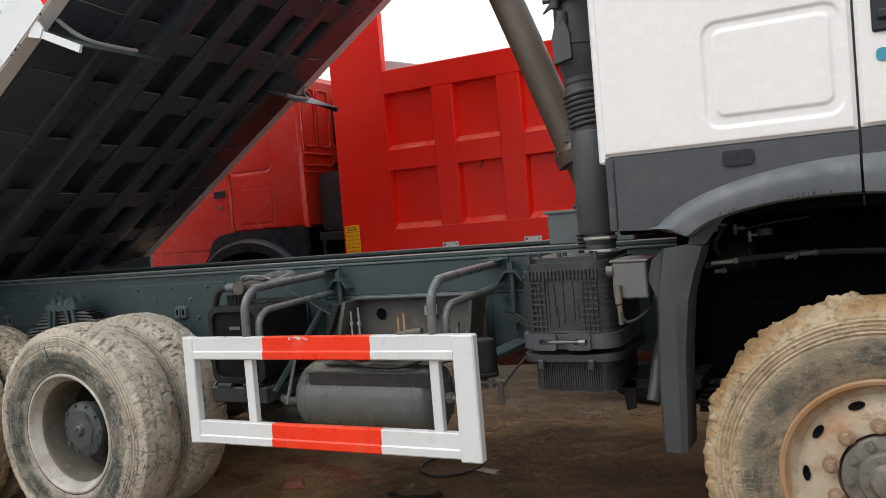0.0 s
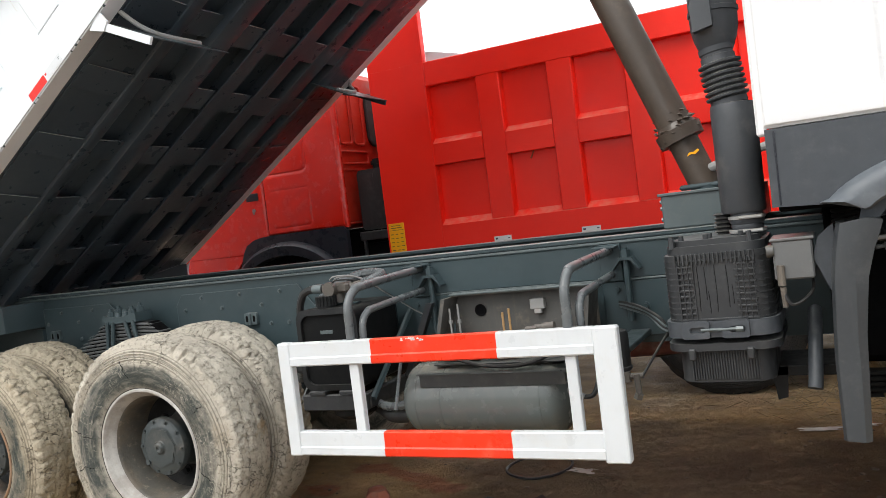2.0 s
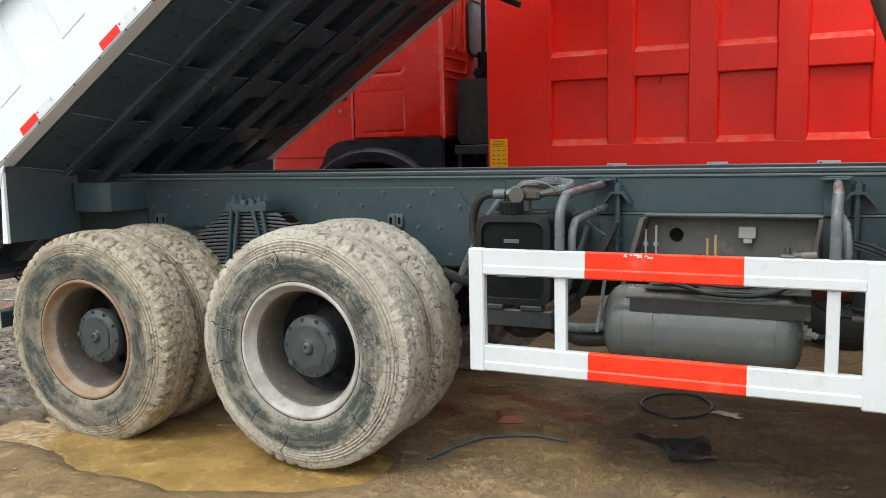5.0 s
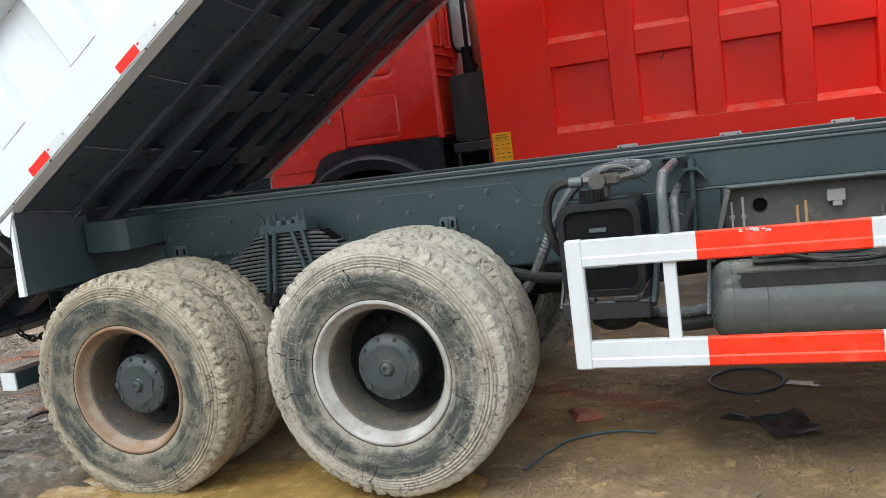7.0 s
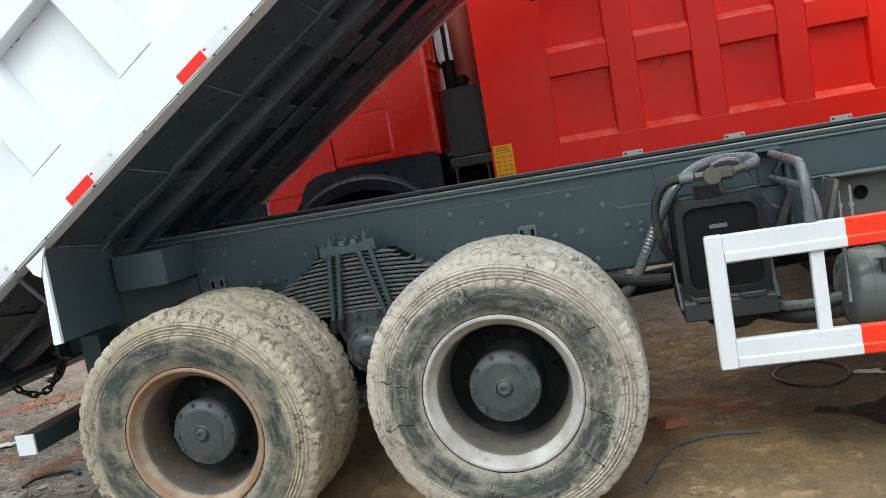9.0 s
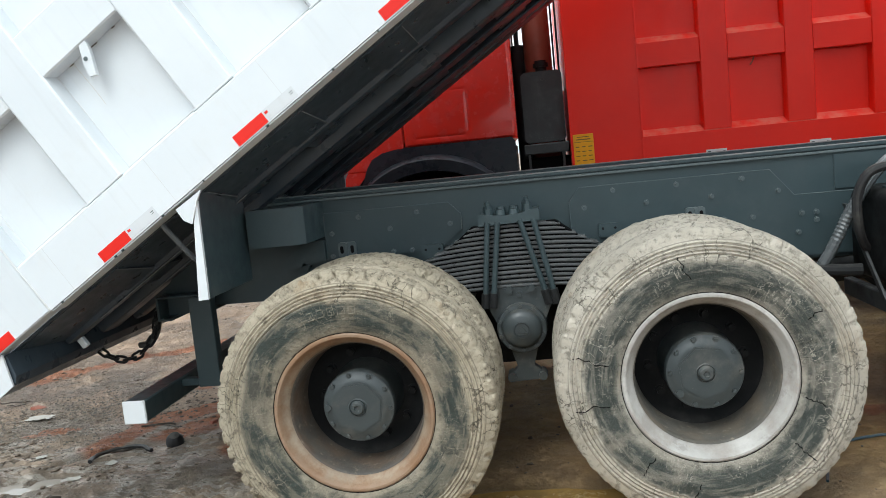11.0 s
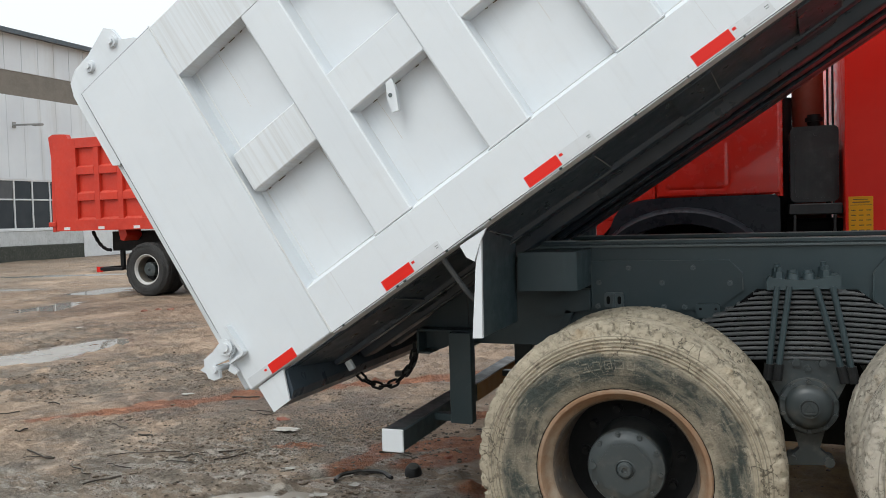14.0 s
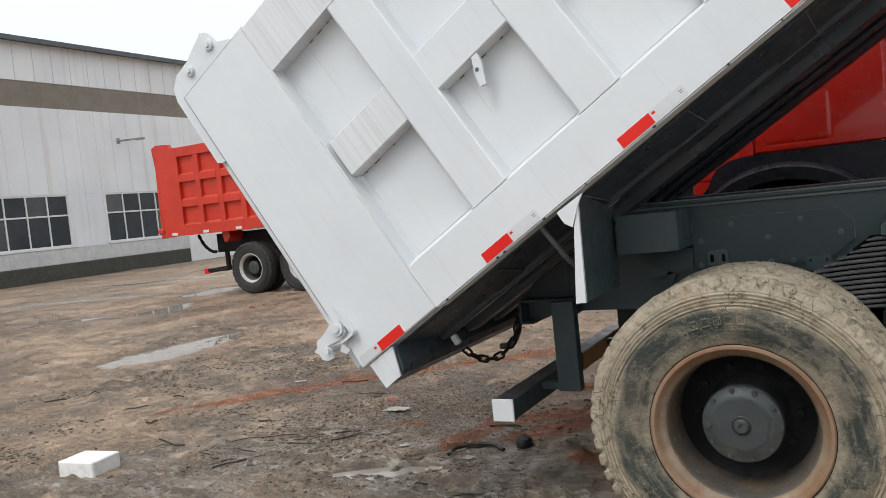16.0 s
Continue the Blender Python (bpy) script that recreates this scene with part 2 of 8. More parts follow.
M_RED_FAR = paint("red_far_paint", (0.56, 0.034, 0.013), (0.46, 0.024, 0.010), 0.45, dust=(0.5, 0.14, 0.1), dust_amt=0.25, top_dust_sheen=0.5)
M_CHASSIS = paint("chassis_paint", (0.041, 0.062, 0.069), (0.029, 0.046, 0.052), 0.36, dust=(0.11, 0.12, 0.12), dust_amt=0.14, streaks=0.08, top_dust_sheen=0.5, spec=0.4)
# paler than the rail: the light that bolts catch is painted in
M_BOLT = paint("lit_bolt_paint", (0.085, 0.108, 0.114), (0.06, 0.08, 0.086), 0.32, dust=(0.25, 0.25, 0.23), dust_amt=0.4, top_dust_sheen=0.8)
M_EDGE = paint("pale_plate_edge", (0.068, 0.092, 0.098), (0.048, 0.068, 0.075), 0.4, dust=(0.25, 0.25, 0.23), dust_amt=0.4, top_dust_sheen=0.6)
M_CHASSIS_LIGHT = paint("chassis_grey_paint", (0.10, 0.125, 0.13), (0.075, 0.096, 0.10), 0.36, dust=(0.25, 0.25, 0.23), dust_amt=0.30, streaks=0.12, top_dust_sheen=0.45)
M_BLACK = paint("black_bed_paint", (0.046, 0.062, 0.078), (0.031, 0.043, 0.056), 0.32, dust=(0.12, 0.145, 0.165), dust_amt=0.20, streaks=0.0, top_dust_sheen=0.0, spec=0.5)
M_BLACK_DUSTY = paint("black_plastic", (0.019, 0.020, 0.021), (0.012, 0.0125, 0.013), 0.5, dust=(0.10, 0.096, 0.09), dust_amt=0.22, streaks=0.08, top_dust_sheen=0.5, spec=0.12)
M_TRIM = paint("grey_plastic_trim", (0.048, 0.055, 0.064), (0.036, 0.042, 0.050), 0.50, dust=(0.17, 0.17, 0.17), dust_amt=0.25, streaks=0.1, top_dust_sheen=0.4)
M_FENDER = paint("grey_plastic_fender", (0.086, 0.098, 0.112), (0.064, 0.074, 0.086), 0.50, dust=(0.20, 0.215, 0.23), dust_amt=0.35, streaks=0.25, top_dust_sheen=0.4)
M_FILTER = paint("filter_housing_plastic", (0.027, 0.029, 0.032), (0.018, 0.020, 0.022), 0.42, dust=(0.15, 0.15, 0.145), dust_amt=0.22, streaks=0.2, top_dust_sheen=0.8)
M_DUCT = paint("dusty_duct_plastic", (0.048, 0.053, 0.060), (0.034, 0.038, 0.044), 0.5, dust=(0.20, 0.19, 0.175), dust_amt=0.28, streaks=0.15, top_dust_sheen=0.9)
M_WELD = paint("dirty_weld", (0.68, 0.695, 0.70), (0.60, 0.61, 0.61), 0.5, dust=(0.50, 0.46, 0.40), dust_amt=0.6, top_dust_sheen=0.4, wear=(0.42, 0.33, 0.24))
M_OILTANK = paint("black_tank_plastic", (0.010, 0.0105, 0.011), (0.006, 0.0065, 0.007), 0.4, dust=(0.06, 0.058, 0.052), dust_amt=0.12, top_dust_sheen=0.5, spec=0.06)
M_FENDER_LOW = paint("dark_grey_fender", (0.040, 0.045, 0.050), (0.030, 0.034, 0.038), 0.45, dust=(0.13, 0.13, 0.125), dust_amt=0.3, streaks=0.2)
M_LEAF = paint("spring_steel_paint", (0.080, 0.086, 0.090), (0.056, 0.062, 0.066), 0.30, dust=(0.16, 0.155, 0.15), dust_amt=0.25, top_dust_sheen=0.8)
# pale paint: the light that steel edges catch, put into colour
M_LIT_EDGE = paint("lit_edge_paint", (0.24, 0.255, 0.26), (0.18, 0.195, 0.20), 0.4, dust=(0.34, 0.33, 0.31), dust_amt=0.4)
M_RUST_DIRT = paint("dark_rusty_dirt", (0.10, 0.075, 0.055), (0.07, 0.05, 0.035), 0.8, dust=(0.2, 0.13, 0.07), dust_amt=0.5)
M_RUN = paint("faint_rust_run", (0.52, 0.47, 0.40), (0.60, 0.57, 0.52), 0.5, dust=(0.6, 0.58, 0.55), dust_amt=0.5)
M_TANK = paint("air_tank_paint", (0.105, 0.118, 0.114), (0.080, 0.092, 0.089), 0.22, dust=(0.24, 0.22, 0.18), dust_amt=0.35, streaks=0.15, top_dust_sheen=0.6)
M_STEEL = paint("grey_steel", (0.30, 0.30, 0.295), (0.22, 0.22, 0.215), 0.42, dust=(0.33, 0.27, 0.2), dust_amt=0.45, streaks=0.2, wear=(0.16, 0.09, 0.05))
M_GALV = paint("pale_plate", (0.082, 0.081, 0.077), (0.056, 0.055, 0.052), 0.5, dust=(0.30, 0.24, 0.17), dust_amt=0.45, streaks=0.2, wear=(0.15, 0.1, 0.06))
M_BRASS = paint("brass_fitting", (0.105, 0.092, 0.080), (0.062, 0.056, 0.050), 0.42, dust=(0.22, 0.19, 0.15), dust_amt=0.5)
M_CYL = paint("oily_hoist_cylinder", (0.078, 0.058, 0.044), (0.048, 0.036, 0.028), 0.40, dust=(0.14, 0.105, 0.078), dust_amt=0.5, streaks=0.35, wear=(0.035, 0.03, 0.025))
M_RUST_BOLT = paint("rusty_bolt", (0.42, 0.25, 0.10), (0.30, 0.17, 0.07), 0.6, dust=(0.4, 0.3, 0.2), dust_amt=0.4)
M_RUBBER = paint("rubber_hose", (0.024, 0.024, 0.025), (0.016, 0.016, 0.017), 0.45, dust=(0.12, 0.115, 0.10), dust_amt=0.45, top_dust_sheen=0.7, spec=0.3)
M_HUB = paint("hub_paint", (0.048, 0.059, 0.062), (0.034, 0.043, 0.046), 0.38, dust=(0.22, 0.2, 0.17), dust_amt=0.35, wear=(0.26, 0.24, 0.2))
M_HUB_DUSTY = paint("dusty_hub", (0.17, 0.16, 0.14), (0.11, 0.105, 0.095), 0.5, dust=(0.34, 0.27, 0.2), dust_amt=0.55, wear=(0.16, 0.09, 0.05))
M_NUT = paint("rusty_wheel_nut", (0.30, 0.20, 0.13), (0.20, 0.13, 0.085), 0.6, dust=(0.40, 0.32, 0.24), dust_amt=0.6, wear=(0.14, 0.08, 0.05))
M_YELLOW = paint("yellow_plate_paint", (0.96, 0.44, 0.008), (0.92, 0.40, 0.007), 0.4, dust=(0.6, 0.38, 0.12), dust_amt=0.12, spec=0.3)
M_INK = paint("dark_print", (0.20, 0.10, 0.02), (0.13, 0.07, 0.02), 0.5, dust_amt=0.1)
M_INTAKE = paint("dusty_intake_plastic", (0.030, 0.031, 0.033), (0.020, 0.021, 0.022), 0.36, dust=(0.12, 0.118, 0.115), dust_amt=0.35, streaks=0.25, top_dust_sheen=0.6)
M_ENGINE = paint("dirty_engine_paint", (0.032, 0.036, 0.037), (0.018, 0.020, 0.021), 0.42, dust=(0.12, 0.115, 0.10), dust_amt=0.45, top_dust_sheen=0.6)
M_REFLECT_RED = paint("red_reflector", (0.70, 0.022, 0.014), (0.62, 0.016, 0.010), 0.38, dust=(0.6, 0.15, 0.1), dust_amt=0.05, spec=0.25)
M_REFLECT_WHITE = paint("pale_reflector", (0.66, 0.67, 0.67), (0.58, 0.59, 0.60), 0.25, dust=(0.5, 0.47, 0.42), dust_amt=0.25)
M_ARCH = paint("black_wheel_arch", (0.022, 0.025, 0.033), (0.015, 0.017, 0.023), 0.30, dust=(0.09, 0.09, 0.1), dust_amt=0.3, top_dust_sheen=0.4, spec=0.3)
M_BOXGREY = paint("worn_grey_box_paint", (0.135, 0.138, 0.138), (0.10, 0.103, 0.104), 0.38, dust=(0.30, 0.29, 0.27), dust_amt=0.35, streaks=0.2, wear=(0.28, 0.20, 0.16))
M_HOOP = paint("grey_tube_paint", (0.105, 0.115, 0.12), (0.075, 0.083, 0.088), 0.28, dust=(0.30, 0.31, 0.31), dust_amt=0.3, top_dust_sheen=0.5)
# near black: the shade of deep places is put into this colour
M_SHADE = paint("shade_black", (0.005, 0.005, 0.0055), (0.003, 0.003, 0.0035), 0.8, dust=(0.02, 0.019, 0.017), dust_amt=0.2, top_dust_sheen=0.1, spec=0.06)
M_TEAL = paint("green_grey_engine_paint", (0.022, 0.036, 0.037), (0.014, 0.026, 0.027), 0.45, dust=(0.1, 0.12, 0.11), dust_amt=0.3)


def add_runs(mat, axis_scale):
    """Fine run marks down the sheet, as left by rain on dusty paint."""
    t = mat.node_tree
    b = t.nodes["Principled BSDF"]
    src = b.inputs["Base Color"].links[0].from_socket
    co = t.nodes.new("ShaderNodeTexCoord")
    mp = t.nodes.new("ShaderNodeMapping")
    mp.inputs["Scale"].default_value = axis_scale
    nz = t.nodes.new("ShaderNodeTexNoise")
    nz.inputs["Scale"].default_value, nz.inputs["Detail"].default_value = 1.0, 4.0
    rg = t.nodes.new("ShaderNodeMapRange")
    for i_, v_ in zip((1, 2, 3, 4), (0.42, 0.66, 0.0, 0.48)):
        rg.inputs[i_].default_value = v_
    mx = t.nodes.new("ShaderNodeMix")
    mx.data_type = "RGBA"
    mx.inputs[7].default_value = (0.53, 0.53, 0.52, 1)
    t.links.new(co.outputs["Object"], mp.inputs["Vector"])
    t.links.new(mp.outputs[0], nz.inputs["Vector"])
    t.links.new(nz.outputs["Fac"], rg.inputs[0])
    t.links.new(rg.outputs[0], mx.inputs[0])
    t.links.new(src, mx.inputs[6])
    t.links.new(mx.outputs[2], b.inputs["Base Color"])


add_runs(M_WHITE_RUN, (70.0, 8.0, 1.2))


def rim_mat(name, col, dark, rust, rust_amt, lip=0.0):
    k = Nodes(name)
    c = k.mix(k.noise(4.0, 5, 0.6, 0.3, 0.7), col, dark)
    c = k.mix(k.math("MULTIPLY", k.noise(7.0, 6, 0.65, 0.40, 0.66), rust_amt), c, rust)
    c = k.mix(k.math("MULTIPLY", k.noise(30.0, 5, 0.7, 0.55, 0.75), 0.5), c, (0.36, 0.30, 0.23))
    c = k.mix(k.math("MULTIPLY", k.noise(13.0, 8, 0.72, 0.55, 0.63), 0.5 * rust_amt), c, tuple(a * 0.5 for a in rust))
    if lip:  # rust that has eaten the outer lip
        x, y, z = k.xyz()
        rad = k.math("SQRT", k.math("ADD", k.math("MULTIPLY", x, x), k.math("MULTIPLY", y, y)))
        edge = k.math("ADD", rad, k.math("MULTIPLY", k.noise(11.0, 6, 0.68, 0.2, 0.8), 0.020))
        c = k.mix(k.math("MULTIPLY", k.ramp(edge, 0.292, 0.308), lip), c, rust)
    return k.done(c, k.mixf(k.noise(9.0), 0.45, 0.75), 0.0, [(k.noise(60.0, 5, 0.6, 0.2, 0.8), 0.18, 0.006)])


M_RIM = rim_mat("silver_rim", (0.50, 0.485, 0.46), (0.34, 0.325, 0.305), (0.20, 0.165, 0.135), 0.5)
# inner barrels: the shade inside the rim is put into darker colours
M_BARREL_DARK = rim_mat("shaded_dusty_barrel", (0.11, 0.10, 0.088), (0.068, 0.062, 0.055), (0.16, 0.10, 0.06), 0.5)
M_BARREL = rim_mat("shaded_grey_barrel", (0.12, 0.114, 0.100), (0.08, 0.076, 0.066), (0.17, 0.13, 0.09), 0.5)
M_RIM_PALE = rim_mat("pale_rim", (0.58, 0.575, 0.56), (0.46, 0.45, 0.43), (0.25, 0.22, 0.19), 0.3)
M_RIM_RUST = rim_mat("rusty_rim", (0.36, 0.295, 0.22), (0.235, 0.18, 0.13), (0.23, 0.125, 0.066), 0.75, 0.55)
M_RIM_FRONT = rim_mat("tan_front_rim", (0.45, 0.395, 0.31), (0.34, 0.275, 0.195), (0.30, 0.155, 0.07), 0.9, 0.75)


def tyre_mat(name, mud, mud2, rubber, r_lo, r_hi, wet=(0.36, 0.235, 0.12), web=0.8, wet_at=0.58):
    """Rubber caked with dried mud: thick on the tread, thin with scuffs and cracks on the sidewall."""
    k = Nodes(name)
    x, y, z = k.xyz()
    rad = k.math("SQRT", k.math("ADD", k.math("MULTIPLY", x, x), k.math("MULTIPLY", y, y)))
    edge = k.math("ADD", rad, k.math("MULTIPLY", k.math("SUBTRACT", k.noise(4.0, 7, 0.66, 0.2, 0.8), 0.5), 0.055))
    cake = k.ramp(edge, r_lo, r_hi)
    bead = k.math("MULTIPLY", k.ramp(edge, 0.365, 0.325), 0.55)
    cake = k.math("MAXIMUM", cake, bead)
    film = k.math("MULTIPLY", k.noise(3.4, 8, 0.68, 0.48, 0.58), 0.62)
    side = k.mix(film, rubber, tuple(a * 0.62 for a in mud2))
    # round coordinates: streaks run with the tyre, scuffs run out from the rim
    pol = k.n.new("ShaderNodeCombineXYZ")
    for i_, s_ in enumerate((k.math("DIVIDE", x, rad), k.math("DIVIDE", y, rad), rad)):
        k.l.new(s_, pol.inputs[i_])
    off = k.n.new("ShaderNodeVectorMath")
    k.l.new(pol.outputs[0], off.inputs[0])
    k.l.new(k.math("MULTIPLY", k.random, 19.0), off.inputs[1])
    plain, k.co = k.co, off.outputs[0]
    streak = k.noise(1.0, 7, 0.68, 0.47, 0.60, stretch=(2.2, 2.2, 34.0), dist=0.4)
    scuff_at = k.n.new("ShaderNodeTexNoise")
    scuff_map = k.n.new("ShaderNodeMapping")
    scuff_map.inputs["Scale"].default_value = (15.0, 15.0, 21.0)
    k.l.new(k.co, scuff_map.inputs["Vector"])
    k.l.new(scuff_map.outputs[0], scuff_at.inputs["Vector"])
    scuff_at.inputs["Scale"].default_value, scuff_at.inputs["Detail"].default_value = 1.0, 2.5
    scuff_at.inputs["Distortion"].default_value = 0.5
    k.co = plain
    near_mid = k.math("ABSOLUTE", k.math("SUBTRACT", scuff_at.outputs["Fac"], 0.5))
    lines = k.math("MULTIPLY", k.ramp(near_mid, 0.019, 0.004), k.noise(5.5, 5, 0.65, 0.46, 0.58))
    side = k.mix(k.math("MULTIPLY", k.noise(8.0, 8, 0.72, 0.50, 0.60), 0.70), side, tuple(a * 0.62 for a in rubber))
    side = k.mix(k.math("MULTIPLY", streak, 0.40), side, tuple(a * 0.62 for a in mud))
    side = k.mix(k.math("MULTIPLY", lines, web), side, tuple(a * 0.95 for a in mud))
    side = k.mix(k.math("MULTIPLY", k.noise(26.0, 8, 0.75, 0.56, 0.66), 0.30), side, tuple(a * 0.8 for a in mud))
    # mud that has stayed on the raised marks
    side = k.mix(k.math("MULTIPLY", k.ramp(k.math("ABSOLUTE", z), 0.1509, 0.1514), 0.25), side, mud2)
    top = k.mix(k.noise(6.0, 6, 0.6, 0.3, 0.7), mud, mud2)
    top = k.mix(k.noise(38.0, 5, 0.65, 0.45, 0.75), top, tuple(a * 0.66 for a in mud2))
    top = k.mix(k.math("MULTIPLY", k.noise(3.1, 6, 0.62, wet_at, wet_at + 0.12), k.mixf(k.ramp(rad, 0.515, 0.555), 0.25, 0.85)), top, wet)
    top = k.mix(k.math("MULTIPLY", k.noise(19.0, 8, 0.75, 0.54, 0.62), 0.5), top, tuple(a * 0.38 for a in mud2))
    # drying cracks in the thick mud
    split = k.n.new("ShaderNodeTexVoronoi")
    split.feature = "DISTANCE_TO_EDGE"
    split.inputs["Scale"].default_value = 13.0
    warp = k.n.new("ShaderNodeTexNoise")
    warp.inputs["Scale"].default_value, warp.inputs["Detail"].default_value = 7.0, 6.0
    k.l.new(k.co, warp.inputs["Vector"])
    bent = k.n.new("ShaderNodeVectorMath")
    bent.operation = "MULTIPLY_ADD"
    k.l.new(warp.outputs["Color"], bent.inputs[0])
    bent.inputs[1].default_value = (0.30, 0.30, 0.30)
    k.l.new(k.co, bent.inputs[2])
    k.l.new(bent.outputs[0], split.inputs["Vector"])
    gaps = k.math("MULTIPLY", k.ramp(split.outputs["Distance"], 0.035, 0.008), k.noise(4.0, 5, 0.65, 0.50, 0.58))
    top = k.mix(k.math("MULTIPLY", gaps, 0.85), top, tuple(a * 0.22 for a in mud2))
    c = k.mix(cake, side, top)
    # dark rings paint groove shade into the sidewall colour
    ringy = k.math("MULTIPLY", k.ramp(k.math("SINE", k.math("MULTIPLY", rad, 392.0)), 0.55, 0.95), k.math("MULTIPLY", k.ramp(rad, 0.445, 0.46), k.ramp(rad, 0.535, 0.52)))
    c = k.mix(k.math("MULTIPLY", ringy, k.math("MULTIPLY", k.noise(5.0, 4, 0.6, 0.25, 0.5), 0.62)), c, tuple(a * 0.42 for a in mud2))
    flake = k.math("MULTIPLY", cake, k.noise(13.0, 7, 0.66, 0.49, 0.54))
    r = k.mixf(cake, 0.55, 0.92)
    return k.done(c, r, 0.0, [(k.noise(22.0, 7, 0.7, 0.2, 0.8), 0.55, 0.015), (k.noise(75.0, 6, 0.75, 0.2, 0.8), 0.7, 0.007), (lines, 0.2, 0.003), (flake, 0.55, 0.006), (k.math("SUBTRACT", 1.0, k.math("MULTIPLY", gaps, cake)), 0.8, 0.008)])


M_TYRE_MID = tyre_mat("tyre_pale_mud", (0.585, 0.535, 0.450), (0.485, 0.438, 0.362), (0.046, 0.056, 0.049), 0.443, 0.470, web=0.6)
M_TYRE_REAR = tyre_mat("tyre_grey_mud", (0.530, 0.462, 0.350), (0.410, 0.352, 0.262), (0.036, 0.048, 0.041), 0.440, 0.478, web=0.35)
M_TYRE_FRONT = tyre_mat("tyre_tan_mud", (0.60, 0.485, 0.34), (0.50, 0.395, 0.27), (0.085, 0.088, 0.070), 0.418, 0.468, wet=(0.40, 0.235, 0.095), web=0.2, wet_at=0.43)
M_TYRE_CLEAN = tyre_mat("tyre_black_rubber", (0.060, 0.057, 0.052), (0.038, 0.037, 0.035), (0.018, 0.018, 0.019), 0.50, 0.62, wet=(0.09, 0.08, 0.065))

# ---- the ground: one sheet of churned mud out to the horizon ----
PUDDLES = [  # centre x, y, half length, half width, turn in degrees
    (-7.38, 4.22, 0.95, 0.42, 84), (-13.3, 7.1, 0.80, 0.40, 48), (-11.9, 8.3, 0.95, 0.42, 115), (-13.65, 11.4, 1.1, 0.45, 97),
    (-2.04, 0.61, 0.26, 0.085, 22), (-1.83, 1.00, 0.17, 0.045, 40), (0.50, -0.04, 1.0, 0.35, 4), (-18.0, 11.0, 2.2, 0.4, 15), (-20.0, 16.0, 2.5, 0.5, 20),
]
RED_STREAKS = [((-4.70, 1.52), (-4.16, 2.08), 0.17), ((-4.16, 2.08), (-3.4, 2.85), 0.22), ((-3.4, 2.85), (-1.6, 4.2), 0.26), ((-1.5, 1.3), (-0.6, 2.2), 0.22),
               ((-1.85, 1.15), (-1.40, 1.90), 0.18), ((-1.75, 1.62), (-1.1, 2.0), 0.18), ((-0.9, 1.0), (-0.3, 1.0), 0.20), ((-2.6, 1.35), (-2.2, 1.5), 0.05), ((1.7, 1.4), (2.4, 1.1), 0.12), ((1.2, 1.1), (1.6, 0.95), 0.10), ((-1.7, 2.4), (0.2, 3.2), 0.2)]


def seg_dist(x, y, a, b):
    ax, ay, bx, by = *a, *b
    t = np.clip(((x - ax) * (bx - ax) + (y - ay) * (by - ay)) / ((bx - ax) ** 2 + (by - ay) ** 2), 0, 1)
    return np.hypot(x - ax - t * (bx - ax), y - ay - t * (by - ay))


def smooth(a, b, x):
    t = np.clip((x - a) / (b - a), 0, 1)
    return t * t * (3 - 2 * t)


def puddle_field(x, y):
    best = np.full(np.shape(x), -9.0)
    wob = (fbm(x * 2.1, y * 2.1, 3.0, 4, 5) - 0.5) * 1.3
    for cx, cy, a, b, turn in PUDDLES:
        c, s = math.cos(radians(turn)), math.sin(radians(turn))
        u, w = (x - cx) * c + (y - cy) * s, -(x - cx) * s + (y - cy) * c
        best = np.maximum(best, 1 - np.sqrt((u / a) ** 2 + (w / b) ** 2))
    return best + wob * 0.55


def tyre_track(x, y):
    """The truck's own track behind its twin wheels: how far inside the track, and the raised prints of the tread in it."""
    band, prints = 0.0 * x, 0.0 * x
    for yc in (0.05, 0.405):
        d = np.abs(y - yc + 0.03 * np.sin(x * 1.7))
        band = np.maximum(band, smooth(0.16, 0.12, d) * smooth(-0.45, -0.8, x) * smooth(-5.5, -2.6, x) * smooth(0.30, 0.5, fbm(x * 1.6, y * 1.6, 0, 3, 33)))
        prints = np.maximum(prints, smooth(0.15, 0.13, d) * smooth(0.30, 0.75, 0.5 + 0.5 * np.sin((x + 0.45 * d) * 2 * math.pi / 0.115)))
    return band, prints


